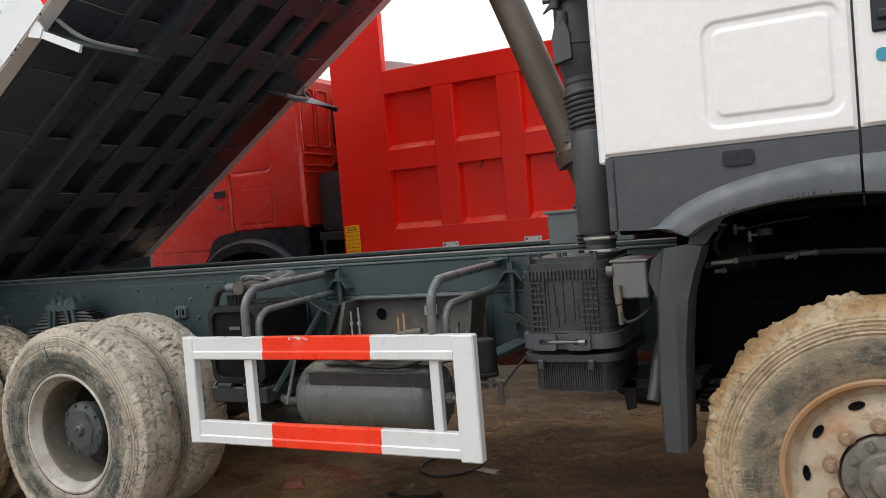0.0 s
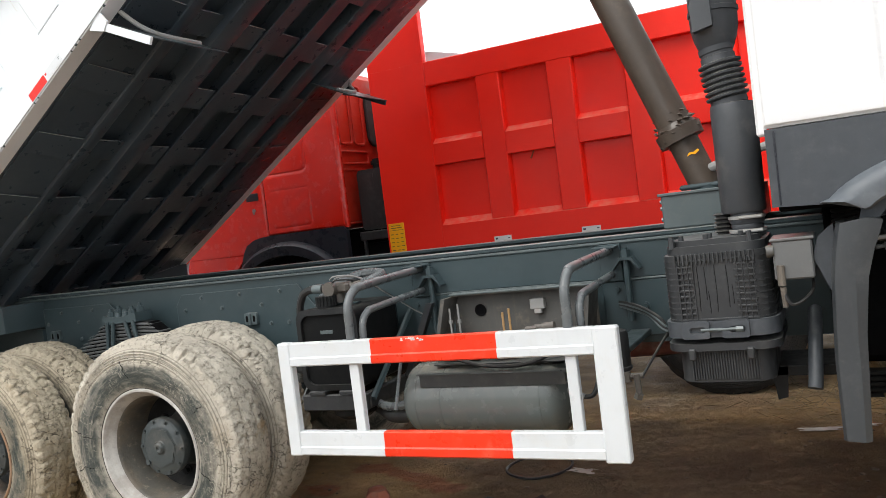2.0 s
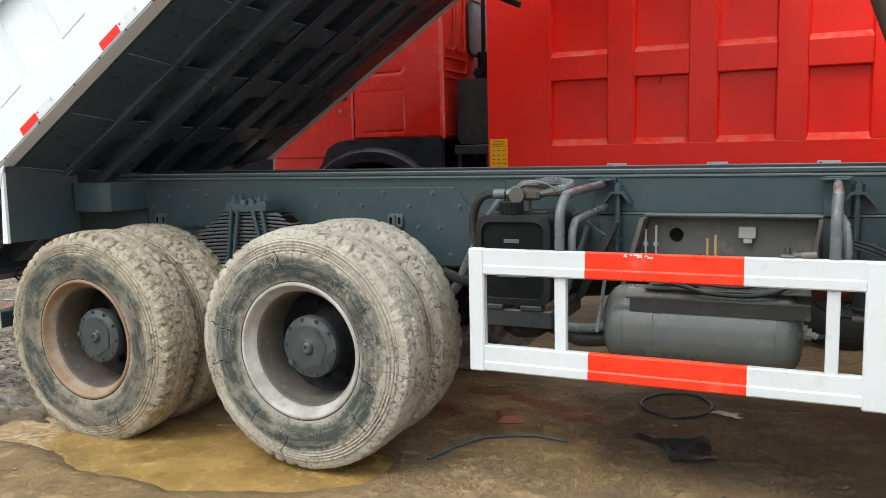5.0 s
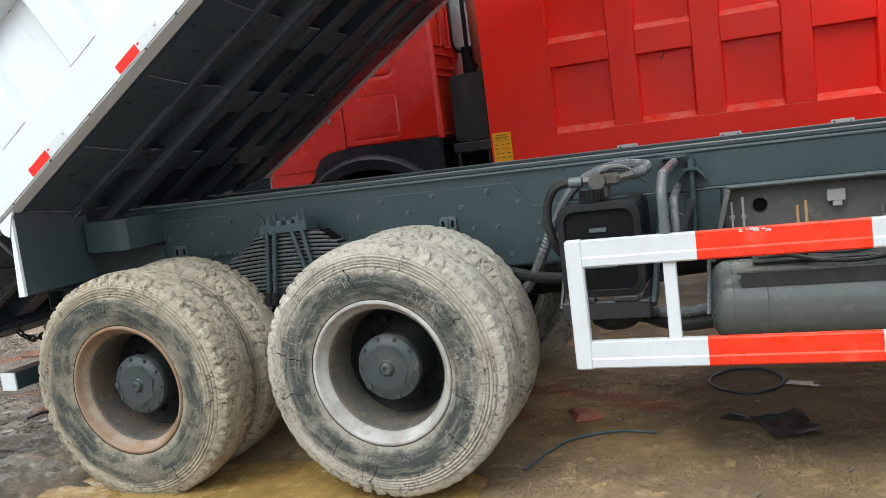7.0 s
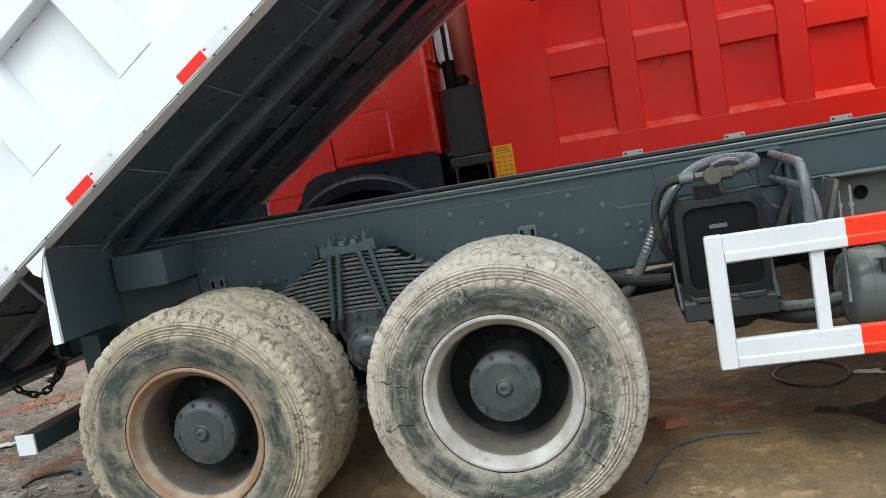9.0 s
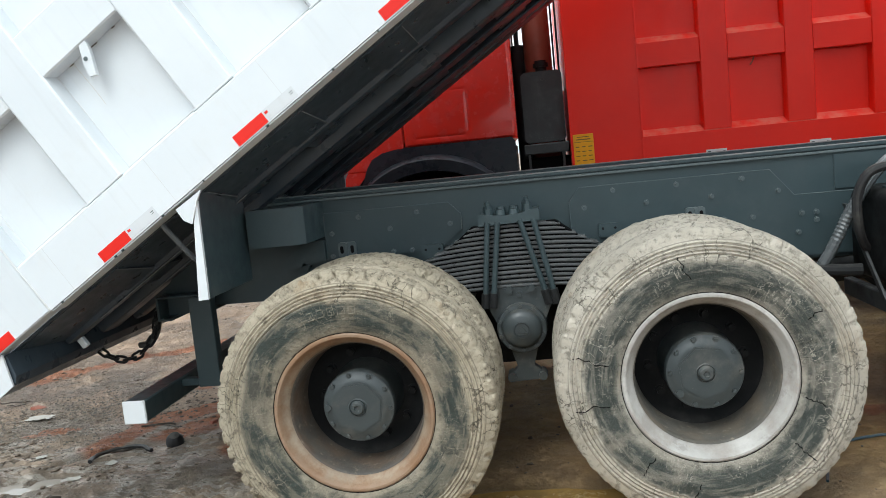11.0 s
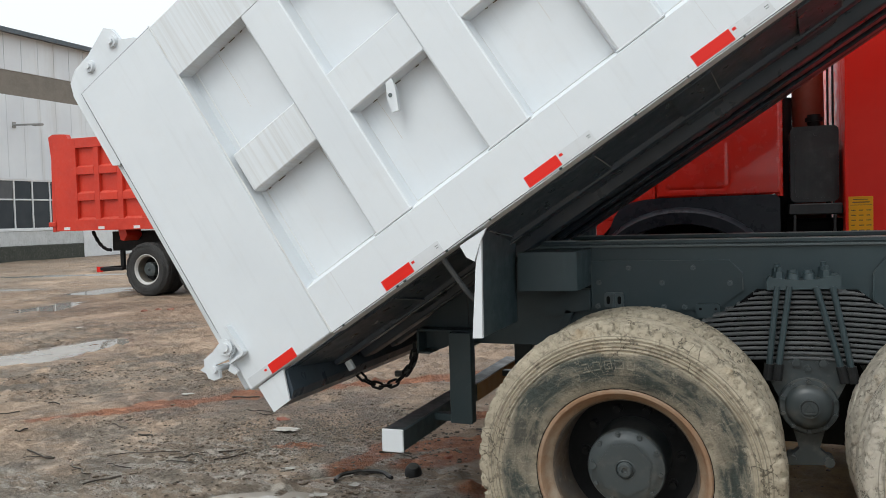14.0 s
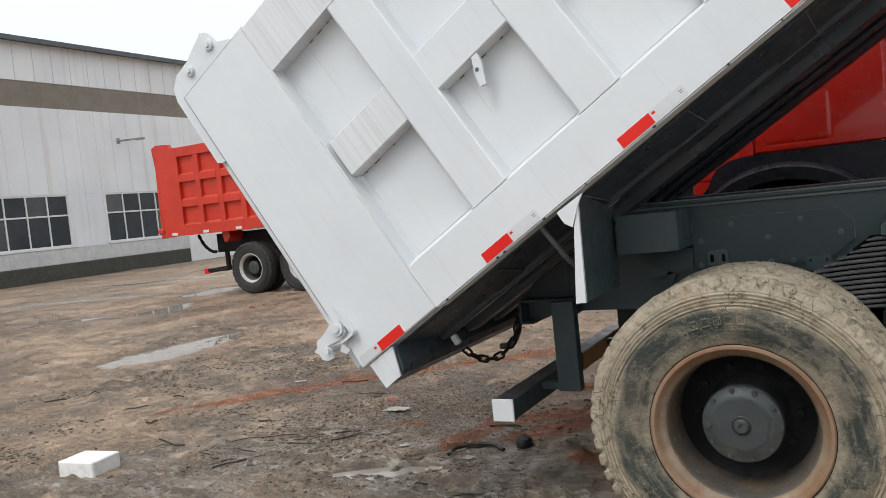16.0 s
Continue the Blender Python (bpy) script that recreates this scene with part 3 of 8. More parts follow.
def ground_height(x, y):
    near = np.exp(-np.hypot(x + 1, y) / 60)
    churn = smooth(0.2, -1.2, x) + 0.22 * smooth(-1.2, 0.2, x)
    h = 0.034 * (fbm(x * 0.55, y * 0.55, 0, 3, 1) - 0.5)
    h = h + near * churn * 0.020 * (fbm(x * 2.4, y * 2.4, 0, 3, 2) - 0.5)
    patch = smooth(0.46, 0.62, fbm(x * 0.9, y * 0.9, 0, 3, 8))
    ridge = 1 - np.abs(2 * fbm(x * 3.4 + 5, y * 3.4, 0, 3, 61, 0.55) - 1)
    h = h + near * churn * 0.020 * smooth(0.72, 1.0, ridge) * (0.25 + 0.75 * patch)
    clods = np.maximum(fbm(x * 8.0, y * 8.0, 0, 3, 3, 0.6) - 0.52, 0) * 0.16
    h = h + near * churn * clods * (0.12 + 0.88 * patch)
    h = h + near * 0.016 * (fbm(x * 17.0, y * 17.0, 0, 2, 4, 0.6) - 0.5) * churn
    for off, amp in ((2.2, 0.022), (3.3, 0.018), (0.6, 0.014)):  # old wheel ruts across the yard, with prints of the tread in them
        d = np.abs(y - 0.55 * x - off - 3 - 0.25 * np.sin(x * 0.7))
        on = near * amp * smooth(-1.2, -2.6, x)
        h = h - on * np.exp(-(d / 0.16) ** 2) * (1 - 0.45 * smooth(0.2, 0.8, np.sin((x * 0.88 + y * 0.48) * 62.0) * 0.5 + 0.5))
        h = h + on * 0.7 * np.exp(-((d - 0.26) / 0.09) ** 2)
    band, prints = tyre_track(x, y)
    h = h * (1 - 0.5 * band) + band * (0.017 * prints - 0.013)
    p = smooth(-0.38, 0.02, puddle_field(x, y))
    return (h + 0.012) * (1 - 0.65 * p) - 0.024 * p


def grow(lo, hi, step, rate, far):
    mid = list(np.arange(lo, hi + step / 2, step))
    out_hi, out_lo, d, p = [], [], step, hi
    while p < far:
        d *= rate
        p += d
        out_hi.append(p)
    d, p = step, lo
    while p > -far:
        d *= rate
        p -= d
        out_lo.append(p)
    return np.array(out_lo[::-1] + mid + out_hi)


def mud_mat():
    k = Nodes("wet_mud")
    k.co = k.raw

    def attr(name):
        a = k.n.new("ShaderNodeAttribute")
        a.attribute_name = name
        return a.outputs["Fac"]
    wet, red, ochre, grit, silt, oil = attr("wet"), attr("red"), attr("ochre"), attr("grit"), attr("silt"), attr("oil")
    c = k.mix(k.noise(0.9, 6, 0.6, 0.3, 0.7), (0.450, 0.322, 0.226), (0.510, 0.375, 0.268))
    c = k.mix(k.math("MULTIPLY", k.noise(4.0, 9, 0.70, 0.42, 0.74), 0.40), c, (0.135, 0.092, 0.058))
    c = k.mix(k.math("MULTIPLY", grit, k.noise(2.6, 6, 0.65, 0.36, 0.56)), c, k.mix(k.noise(38.0, 5, 0.7, 0.35, 0.7), (0.145, 0.120, 0.095), (0.33, 0.278, 0.220)))
    broken = k.noise(1.1, 7, 0.66, 0.40, 0.62)
    c = k.mix(k.math("MULTIPLY", k.math("MULTIPLY", broken, k.noise(7.5, 8, 0.72, 0.50, 0.58)), 0.45), c, (0.115, 0.086, 0.062))
    c = k.mix(k.math("MULTIPLY", silt, 0.32), c, k.mix(k.noise(30.0, 6, 0.75, 0.35, 0.68), (0.22, 0.190, 0.150), (0.44, 0.385, 0.315)))
    c = k.mix(ochre, c, k.mix(k.noise(3.0, 7, 0.65, 0.3, 0.7), (0.52, 0.345, 0.145), (0.27, 0.172, 0.074)))
    c = k.mix(k.math("MULTIPLY", k.noise(30.0, 6, 0.75, 0.54, 0.68), 0.26), c, (0.070, 0.050, 0.034))
    c = k.mix(k.math("MULTIPLY", k.noise(24.0, 6, 0.75, 0.60, 0.74), 0.22), c, (0.34, 0.29, 0.225))
    c = k.mix(k.math("MULTIPLY", wet, 0.60), c, k.mix(ochre, (0.078, 0.058, 0.042), (0.185, 0.115, 0.044)))
    # pale slicks: sky sheen on the wet film painted over real silt
    slick = k.math("MULTIPLY", silt, k.noise(5.0, 7, 0.70, 0.485, 0.545, stretch=(0.45, 1.6, 1.0)))
    c = k.mix(k.math("MULTIPLY", slick, 0.58), c, (0.56, 0.52, 0.46))
    c = k.mix(red, c, k.mix(k.noise(9.0, 7, 0.68, 0.3, 0.7), (0.42, 0.165, 0.076), (0.27, 0.095, 0.044)))
    damp = k.math("MAXIMUM", k.math("MAXIMUM", wet, slick), k.math("MULTIPLY", k.noise(2.2, 8, 0.68, 0.46, 0.62), 0.70))
    # the truck's shade, painted on the mud as a dark patch
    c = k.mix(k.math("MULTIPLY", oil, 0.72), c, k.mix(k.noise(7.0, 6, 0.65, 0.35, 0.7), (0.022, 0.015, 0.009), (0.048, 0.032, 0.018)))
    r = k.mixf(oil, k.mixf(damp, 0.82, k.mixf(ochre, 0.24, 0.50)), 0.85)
    return k.done(c, r, 0.0, [(k.math("MULTIPLY", k.noise(9.0, 9, 0.78, 0.42, 0.66), k.mixf(broken, 0.30, 1.0)), 1.0, 0.042), (k.math("MULTIPLY", k.noise(42.0, 8, 0.8, 0.40, 0.68), k.mixf(broken, 0.35, 1.0)), 0.8, 0.012)])


gx, gy = grow(-6.5, 3.0, 0.026, 1.055, 1600.0), grow(-1.2, 3.6, 0.026, 1.055, 1600.0)
GX, GY = np.meshgrid(gx, gy)
GZ = ground_height(GX, GY)
ny_, nx_ = GX.shape
gverts = np.stack([GX, GY, GZ], -1).reshape(-1, 3)
ii = (np.arange(ny_ - 1)[:, None] * nx_ + np.arange(nx_ - 1)[None]).reshape(-1)
gfaces = np.stack([ii, ii + 1, ii + nx_ + 1, ii + nx_], -1)
gme = bpy.data.meshes.new("ground")
gme.from_pydata(gverts.tolist(), [], gfaces.tolist())
gme.shade_smooth()
pf = puddle_field(GX, GY)
g_wet = np.maximum(smooth(-0.5, 0.05, pf), 0.55 * smooth(0.50, 0.74, fbm(GX * 0.9, GY * 1.3, 0, 5, 21, 0.6)) * smooth(60, 20, np.hypot(GX, GY)))
g_wet = np.maximum(g_wet, smooth(7, 15, np.hypot(GX + 1, GY)) * smooth(0.36, 0.56, fbm(GX * 0.35, GY * 0.6, 0, 4, 71)) * 0.60)
# ellipse of painted shade under the front of the truck
shade_patch = smooth(1.12, 0.70, np.hypot((GX - 3.8) * 0.58, (GY - 1.35) * 0.90) + (fbm(GX * 3, GY * 3, 0, 3, 91) - 0.5) * 0.5)
film = 0.45 * smooth(0.30, 0.0, np.abs(GY - 0.62 - 0.10 * (GX + 2.0)) + (fbm(GX * 3.0, GY * 9.0, 0, 4, 81) - 0.5) * 0.7) * smooth(-3.6, -2.7, GX) * smooth(-0.9, -1.4, GX)
g_wet = np.maximum(g_wet, film)
g_silt_sheen = smooth(1.15, 0.5, np.hypot((GX + 2.1) * 0.62, GY - 0.75)) * smooth(-0.7, -1.3, GX)
t_band, t_print = tyre_track(GX, GY)
# the wheel track's wet glint goes in as pale colour too
g_silt_sheen = np.maximum(g_silt_sheen, 0.95 * t_band)
g_wet = np.maximum(g_wet, 0.35 * t_band * (1 - t_print))
g_red = np.zeros_like(GX)
for a_, b_, w_ in RED_STREAKS:
    dd = seg_dist(GX, GY, a_, b_) + (fbm(GX * 5, GY * 5, 0, 4, 31) - 0.5) * 0.24
    g_red = np.maximum(g_red, smooth(w_ * 0.72, w_ * 0.50, dd))
under = smooth(-1.2, 0.2, GX) * smooth(-0.9, 0.1, GY + 0.5) * smooth(16, 5, GY) * smooth(40, 12, GX)
g_ochre = np.clip(under * (0.72 + 0.9 * (fbm(GX * 1.3, GY * 1.3, 0, 4, 41) - 0.4)), 0, 1)
g_grit = smooth(0.42, 0.62, fbm(GX * 0.8, GY * 0.8, 0, 4, 51)) * smooth(0.8, -0.6, GX) * smooth(22, 4, np.hypot(GX + 2.5, GY - 1))
g_grit = np.maximum(g_grit, smooth(1.7, 0.5, np.hypot((GX + 2.3) * 0.9, GY - 1.6)) * (0.6 + 0.4 * fbm(GX * 2, GY * 2, 0, 3, 52)))
for nm_, arr_ in (("wet", g_wet), ("red", g_red * 0.92), ("ochre", g_ochre), ("grit", g_grit * 0.9), ("silt", g_silt_sheen), ("oil", shade_patch)):
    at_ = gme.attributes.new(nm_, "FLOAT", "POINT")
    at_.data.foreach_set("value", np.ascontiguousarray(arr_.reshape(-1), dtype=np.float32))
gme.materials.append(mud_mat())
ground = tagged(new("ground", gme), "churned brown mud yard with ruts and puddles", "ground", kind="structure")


def water_mat(name, col, scum=0.0):
    k = Nodes(name)
    c = k.mix(k.noise(1.5, 3, 0.5, 0.3, 0.7), col, tuple(a * 0.75 for a in col))
    r = 0.045
    if scum:  # mud and froth floating in patches
        c = k.mix(k.math("MULTIPLY", k.noise(5.0, 7, 0.68, 0.40, 0.66), scum), c, tuple(a * 0.52 for a in col))
        froth = k.noise(9.0, 8, 0.74, 0.55, 0.66)
        c = k.mix(k.math("MULTIPLY", froth, scum), c, (0.55, 0.40, 0.17))
        r = k.mixf(k.noise(3.5, 7, 0.68, 0.42, 0.60), 0.08, 0.42)
    return k.done(c, r, 0.0, [(k.noise(5.0, 2, 0.5, 0.2, 0.8), 0.03, 0.01)] + ([(k.noise(24.0, 6, 0.7, 0.45, 0.7), 0.25, 0.006)] if scum else []))


M_WATER, M_WATER_OCHRE = water_mat("puddle_water", (0.36, 0.33, 0.29)), water_mat("silty_water", (0.38, 0.24, 0.078), 0.75)
for pi_, (cx, cy, a, b, turn) in enumerate(PUDDLES):
    g, n = Geo(), 28
    pz_ = -0.006 - 0.0006 * pi_
    ring = [(cx, cy, pz_)]
    for i in range(n):
        t = 2 * math.pi * i / n
        u, w = 1.35 * a * math.cos(t), 1.35 * b * math.sin(t)
        c, s = math.cos(radians(turn)), math.sin(radians(turn))
        ring.append((cx + u * c - w * s, cy + u * s + w * c, pz_))
    g.add(ring, [(0, 1 + i, 1 + (i + 1) % n) for i in range(n)])
    silty = cx > 0
    thing("puddle", "shallow ochre rain puddle under the truck" if silty else "shallow muddy rain puddle on the yard", "puddle", g,
          M_WATER_OCHRE if silty else M_WATER, kind="structure")


# ---- the factory hall behind the yard ----
def wall_mat():
    k = Nodes("white_sheet_wall")
    c = k.mix(k.noise(0.35, 5, 0.6, 0.3, 0.7), (0.72, 0.745, 0.77), (0.64, 0.665, 0.70))
    c = k.mix(k.math("MULTIPLY", k.noise(0.9, 5, 0.6, 0.5, 0.75, stretch=(3, 3, 0.12)), 0.45), c, (0.52, 0.50, 0.47))
    return k.done(c, 0.5, 0.0, [(k.noise(2.0), 0.05, 0.02)])


M_WALL = wall_mat()
M_STRIP = paint("dusty_skylight_strip", (0.20, 0.175, 0.145), (0.155, 0.135, 0.112), 0.5, dust=(0.26, 0.23, 0.2), dust_amt=0.4)
M_PLINTH = paint("damp_plinth", (0.050, 0.052, 0.042), (0.032, 0.036, 0.028), 0.7, dust=(0.16, 0.15, 0.13), dust_amt=0.5)
M_CONCRETE = paint("pale_plinth_render", (0.56, 0.57, 0.57), (0.45, 0.46, 0.46), 0.8, dust=(0.2, 0.19, 0.17), dust_amt=0.5, streaks=0.4)
M_ROOF = paint("blue_grey_roof_sheet", (0.075, 0.095, 0.115), (0.055, 0.07, 0.085), 0.45)
M_FRAME = paint("white_window_frame", (0.70, 0.71, 0.72), (0.6, 0.61, 0.62), 0.4)
kg = Nodes("dark_window_glass")
M_GLASS = kg.done(kg.mix(kg.noise(0.7, 3, 0.5, 0.3, 0.7), (0.022, 0.028, 0.034), (0.040, 0.046, 0.052)), 0.10)
kg.b.inputs["Specular IOR Level"].default_value = 0.3
kg = Nodes("grey_window_glass")
M_GLASS_GREY = kg.done(kg.mix(kg.noise(0.9, 4, 0.6, 0.3, 0.7), (0.040, 0.046, 0.052), (0.075, 0.076, 0.08)), 0.2)
M_ROOM = paint("dim_room", (0.05, 0.05, 0.05), (0.03, 0.03, 0.03), 0.8)

# two walls added out of view to hold back low sky light
for nm_, a_, b_ in (("wall_south", (-45.0, -14.4, -0.3), (40.0, -14.0, 2.4)), ("wall_east", (34.0, -14.0, -0.3), (34.4, 40.0, 2.4))):
    thing(nm_, "plain grey wall added out of view to shape the light", "wall", Geo().box(a_, b_, 0.02), paint("grey_blocker_wall", (0.20, 0.205, 0.21), (0.15, 0.155, 0.16), 0.8, dust=(0.25, 0.25, 0.25), dust_amt=0.4, streaks=0.3), kind="structure")
WX = -31.0
hall = thing("factory_hall", "long white sheet-metal factory hall with dark roof edge", "building")
hall.location = (WX, 20, 0)
hall_m = Matrix.Translation((-WX, -20, 0))
WINDOWS = [(4.75, 8.85), (10.85, 14.95), (16.95, 21.05), (23.05, 27.1), (32.0, 36.1), (38.1, 42.2)]
WZ0, WZ1, Y0, Y1, ROOF = 1.47, 3.78, -6.0, 60.0, 10.4
g = Geo()
edges = [Y0] + [e for w in WINDOWS for e in w] + [Y1]
g.box((WX - 0.2, Y0, WZ1), (WX, Y1, 7.6), 0.01)
g.box((WX - 0.2, Y0, 8.72), (WX, Y1, ROOF), 0.01)
for i in range(0, len(edges), 2):
    g.box((WX - 0.2, edges[i], 1.40), (WX, edges[i + 1], WZ1), 0.01)
y = Y0 + 0.4
while y < Y1:  # standing seams between the sheets
    g.box((WX, y, 8.74), (WX + 0.03, y + 0.05, ROOF - 0.02), 0.008)
    if not any(a - 0.1 < y < b + 0.1 for a, b in WINDOWS):
        g.box((WX, y, 1.45), (WX + 0.018, y + 0.035, 7.58), 0.006)
    else:
        g.box((WX, y, WZ1 + 0.1), (WX + 0.018, y + 0.035, 7.58), 0.006)
    y += 0.92
part("wall", g, M_WALL, hall, m=hall_m)
part("skylight_strip", Geo().box((WX - 0.14, Y0, 7.60), (WX - 0.03, Y1, 8.72), 0.01), M_STRIP, hall, "dusty brown translucent strip", m=hall_m)
part("plinth", Geo().box((WX - 0.25, Y0, -0.3), (WX + 0.10, Y1, 0.72), 0.03), M_PLINTH, hall, "dark damp plinth", m=hall_m)
part("plinth_render", Geo().box((WX - 0.25, Y0, 0.72), (WX + 0.07, Y1, 1.40), 0.02), M_CONCRETE, hall, "stained pale render", m=hall_m)
g = Geo()
g.prism([(WX + 0.45, ROOF - 0.08), (WX + 0.45, ROOF + 0.12), (WX - 16, ROOF + 2.4), (WX - 32, ROOF), (WX - 32, ROOF - 0.1), (WX - 16, ROOF + 2.2)], Y0 - 0.4, Y1 + 0.4)
part("roof", g, M_ROOF, hall, m=hall_m)
part("back_wall", Geo().box((WX - 31.6, Y0, 0), (WX - 31.4, Y1, ROOF), 0.01).box((WX - 31.4, Y0 - 0.2, 0), (WX - 0.2, Y0, ROOF)).box((WX - 31.4, Y1, 0), (WX - 0.2, Y1 + 0.2, ROOF)), M_WALL, hall, m=hall_m)
part("inner_floor", Geo().box((WX - 5, Y0, 0.02), (WX - 0.3, Y1, 0.1)).box((WX - 5.2, Y0, 0.02), (WX - 5, Y1, 7)), M_ROOM, hall, m=hall_m)
for a, b in WINDOWS:
    bars = [Geo().box((WX - 0.12, a, z), (WX - 0.02, b, z + 0.07), 0.006) for z in (WZ0, WZ0 + 1.35, WZ1 - 0.07)]
    for i in range(5):
        yy = a + (b - a - 0.06) * i / 4
        bars.append(Geo().box((WX - 0.125, yy, WZ0), (WX - 0.015, yy + 0.06, WZ1), 0.006))
    win = part("window", bars[0], M_FRAME, hall, "white framed window with dark panes", m=hall_m)
    for bar in bars[1:]:
        part("frame_bar", bar, M_FRAME, win)
    part("sill", Geo().box((WX - 0.1, a - 0.08, WZ0 - 0.07), (WX + 0.10, b + 0.08, WZ0)), M_FRAME, win)
    for i in range(4):
        for z0, z1 in ((WZ0 + 0.07, WZ0 + 1.35), (WZ0 + 1.42, WZ1 - 0.07)):
            y0 = a + (b - a - 0.06) * i / 4 + 0.06
            y1 = a + (b - a - 0.06) * (i + 1) / 4
            gp = Geo().box((WX - 0.075, y0, z0), (WX - 0.07, y1, z1), 0.001)
            part("pane", gp, M_GLASS_GREY if (i * 7 + int(a * 3) + (z0 > 2)) % 5 == 0 else M_GLASS, win)
for yy, zz in ((13.4, 6.35), (24.2, 6.25)):
    g = Geo().cyl((WX, yy, zz), (WX + 1.9, yy - 0.3, zz - 0.12), 0.045, n=8).box((WX, yy - 0.1, zz - 0.14), (WX + 0.04, yy + 0.1, zz + 0.14), 0.01).box((WX + 1.55, yy - 0.42, zz - 0.18), (WX + 2.05, yy - 0.18, zz - 0.08), 0.03)
    part("wall_lamp", g, M_STEEL, hall, "grey lamp arm on the wall", m=hall_m)
part("door", Geo().box((WX - 0.05, 27.9, 0.02), (WX + 0.13, 31.2, 3.2), 0.02), M_FRAME, hall, "closed white sheet door", m=hall_m)


# ---- wheels ----
def tyre_geo(seed, n=756, mud=1.0, lugs=54, caked=0.55, clod=0.03, marks=()):
    """A truck tyre round the local z axis, its outer side towards +z."""
    rows = []  # radius, height, tread weight
    side = [(0.300, 0.105), (0.315, 0.122), (0.335, 0.133), (0.360, 0.142), (0.385, 0.147), (0.41, 0.150), (0.43, 0.150), (0.448, 0.148),
            (0.456, 0.1485), (0.462, 0.1435), (0.469, 0.1475), (0.475, 0.1415), (0.482, 0.1455), (0.488, 0.1385), (0.496, 0.1425), (0.502, 0.1350), (0.509, 0.138), (0.518, 0.131), (0.526, 0.128), (0.533, 0.126), (0.540, 0.123), (0.547, 0.119), (0.553, 0.115)]
    rows += [(r, -h, max(0.0, (r - 0.515) / 0.035)) for r, h in side]
    for i in range(30):
        h = -0.110 + 0.220 * i / 29
        rows.append((0.568 - 0.010 * (h / 0.11) ** 2, h, 1.0))
    rows += [(r, h, max(0.0, (r - 0.515) / 0.035)) for r, h in reversed(side)]
    R = np.array([r for r, h, w in rows])[None, :]
    H = np.array([h for r, h, w in rows])[None, :]
    W = np.array([w for r, h, w in rows])[None, :]
    T = (2 * math.pi * np.arange(n) / n)[:, None]
    ph = T / (2 * math.pi) * lugs
    zig = np.abs(((H / 0.07) % 2) - 1)
    cross = np.abs(((ph + 0.55 * zig) % 1) - 0.5)
    groove = smooth(0.36, 0.43, cross) * smooth(0.018, 0.035, np.abs(H) + 0 * T)
    lane = smooth(0.010, 0.003, np.abs(np.abs(H) - 0.035 - 0.012 * np.abs(((ph * 1.0) % 2) - 1)))
    shoulder = smooth(0.30, 0.38, np.abs(((ph + 0.3) % 1) - 0.5)) * smooth(0.080, 0.095, np.abs(H))
    cut = np.maximum(np.maximum(groove, lane), shoulder)
    cx, cy = np.cos(T), np.sin(T)
    fill = smooth(0.25, 0.55, fbm(cx * 3.3 + 9, cy * 3.3 + 9, H * 9 + seed * 7, 3, seed)) * caked
    block = value_noise(np.floor(ph + 0.3) * 3.7, np.floor(H / 0.045) * 5.3, seed, seed + 1) - 0.5
    d = (-0.019 * cut * (1 - fill) + 0.002 * block) * W
    lump = (fbm(cx * 14 + 40, cy * 14 + 40, H * 26 + seed, 4, seed + 3) - 0.5)
    fine = fbm(cx * 34 + 40, cy * 34 + 40, H * 60 + seed, 3, seed + 9) - 0.5
    d = d + (lump * (0.006 * W + 0.0010) + fine * 0.006 * W) * mud
    d = d + np.maximum(fbm(cx * 11 + 20, cy * 11 + 20, H * 19 + seed, 3, seed + 5) - 0.60, 0) * clod * W * mud
    rr = R + d
    hh = H + np.sign(H) * lump * 0.004 * mud
    V = np.stack([rr * cx, rr * cy, hh + 0 * T], -1).reshape(-1, 3)
    k = R.shape[1]
    i0 = np.arange(n)[:, None] * k + np.arange(k - 1)[None]
    i1 = ((np.arange(n) + 1) % n)[:, None] * k + np.arange(k - 1)[None]
    F = np.stack([i0, i1, i1 + 1, i0 + 1], -1).reshape(-1, 4)
    g = Geo()
    g.v, g.f = [tuple(p) for p in V.tolist()], [tuple(q) for q in F.tolist()]
    # raised size marks on the sidewall, too worn to read
    rng = random.Random(seed)
    for a0, count in marks:
        for i in range(count):
            a = radians(a0) + 0.100 * i
            w = rng.choice((0.014, 0.017, 0.011))
            m = Matrix.Rotation(a, 4, "Z")
            for x0, x1, y0, y1 in ((0.398, 0.404, -w, w), (0.426, 0.432, -w, w), (0.398, 0.432, -w, 0.004 - w), (0.398, 0.432, w - 0.004, w))[:rng.choice((3, 4, 4))]:
                g.box((x0, y0, 0.148), (x1, y1, 0.1514), 0.0008, m)
    return g


RIM_REAR = [(0.300, 0.100), (0.318, 0.112), (0.322, 0.124), (0.315, 0.1305), (0.306, 0.1305), (0.300, 0.124), (0.295, 0.112), (0.290, 0.102), (0.283, 0.092), (0.276, 0.082), (0.270, 0.066),
            (0.262, -0.118), (0.300, -0.128), (0.320, -0.124), (0.302, -0.105)]
BARREL = [(0.2715, 0.074), (0.267, 0.068), (0.2645, 0.055), (0.258, -0.04), (0.250, -0.10), (0.252, -0.112), (0.2605, -0.112)]
DISC_REAR = [(0.10, -0.175), (0.17, -0.172), (0.20, -0.165), (0.235, -0.140), (0.254, -0.105), (0.259, -0.11), (0.24, -0.150), (0.20, -0.178), (0.10, -0.185)]
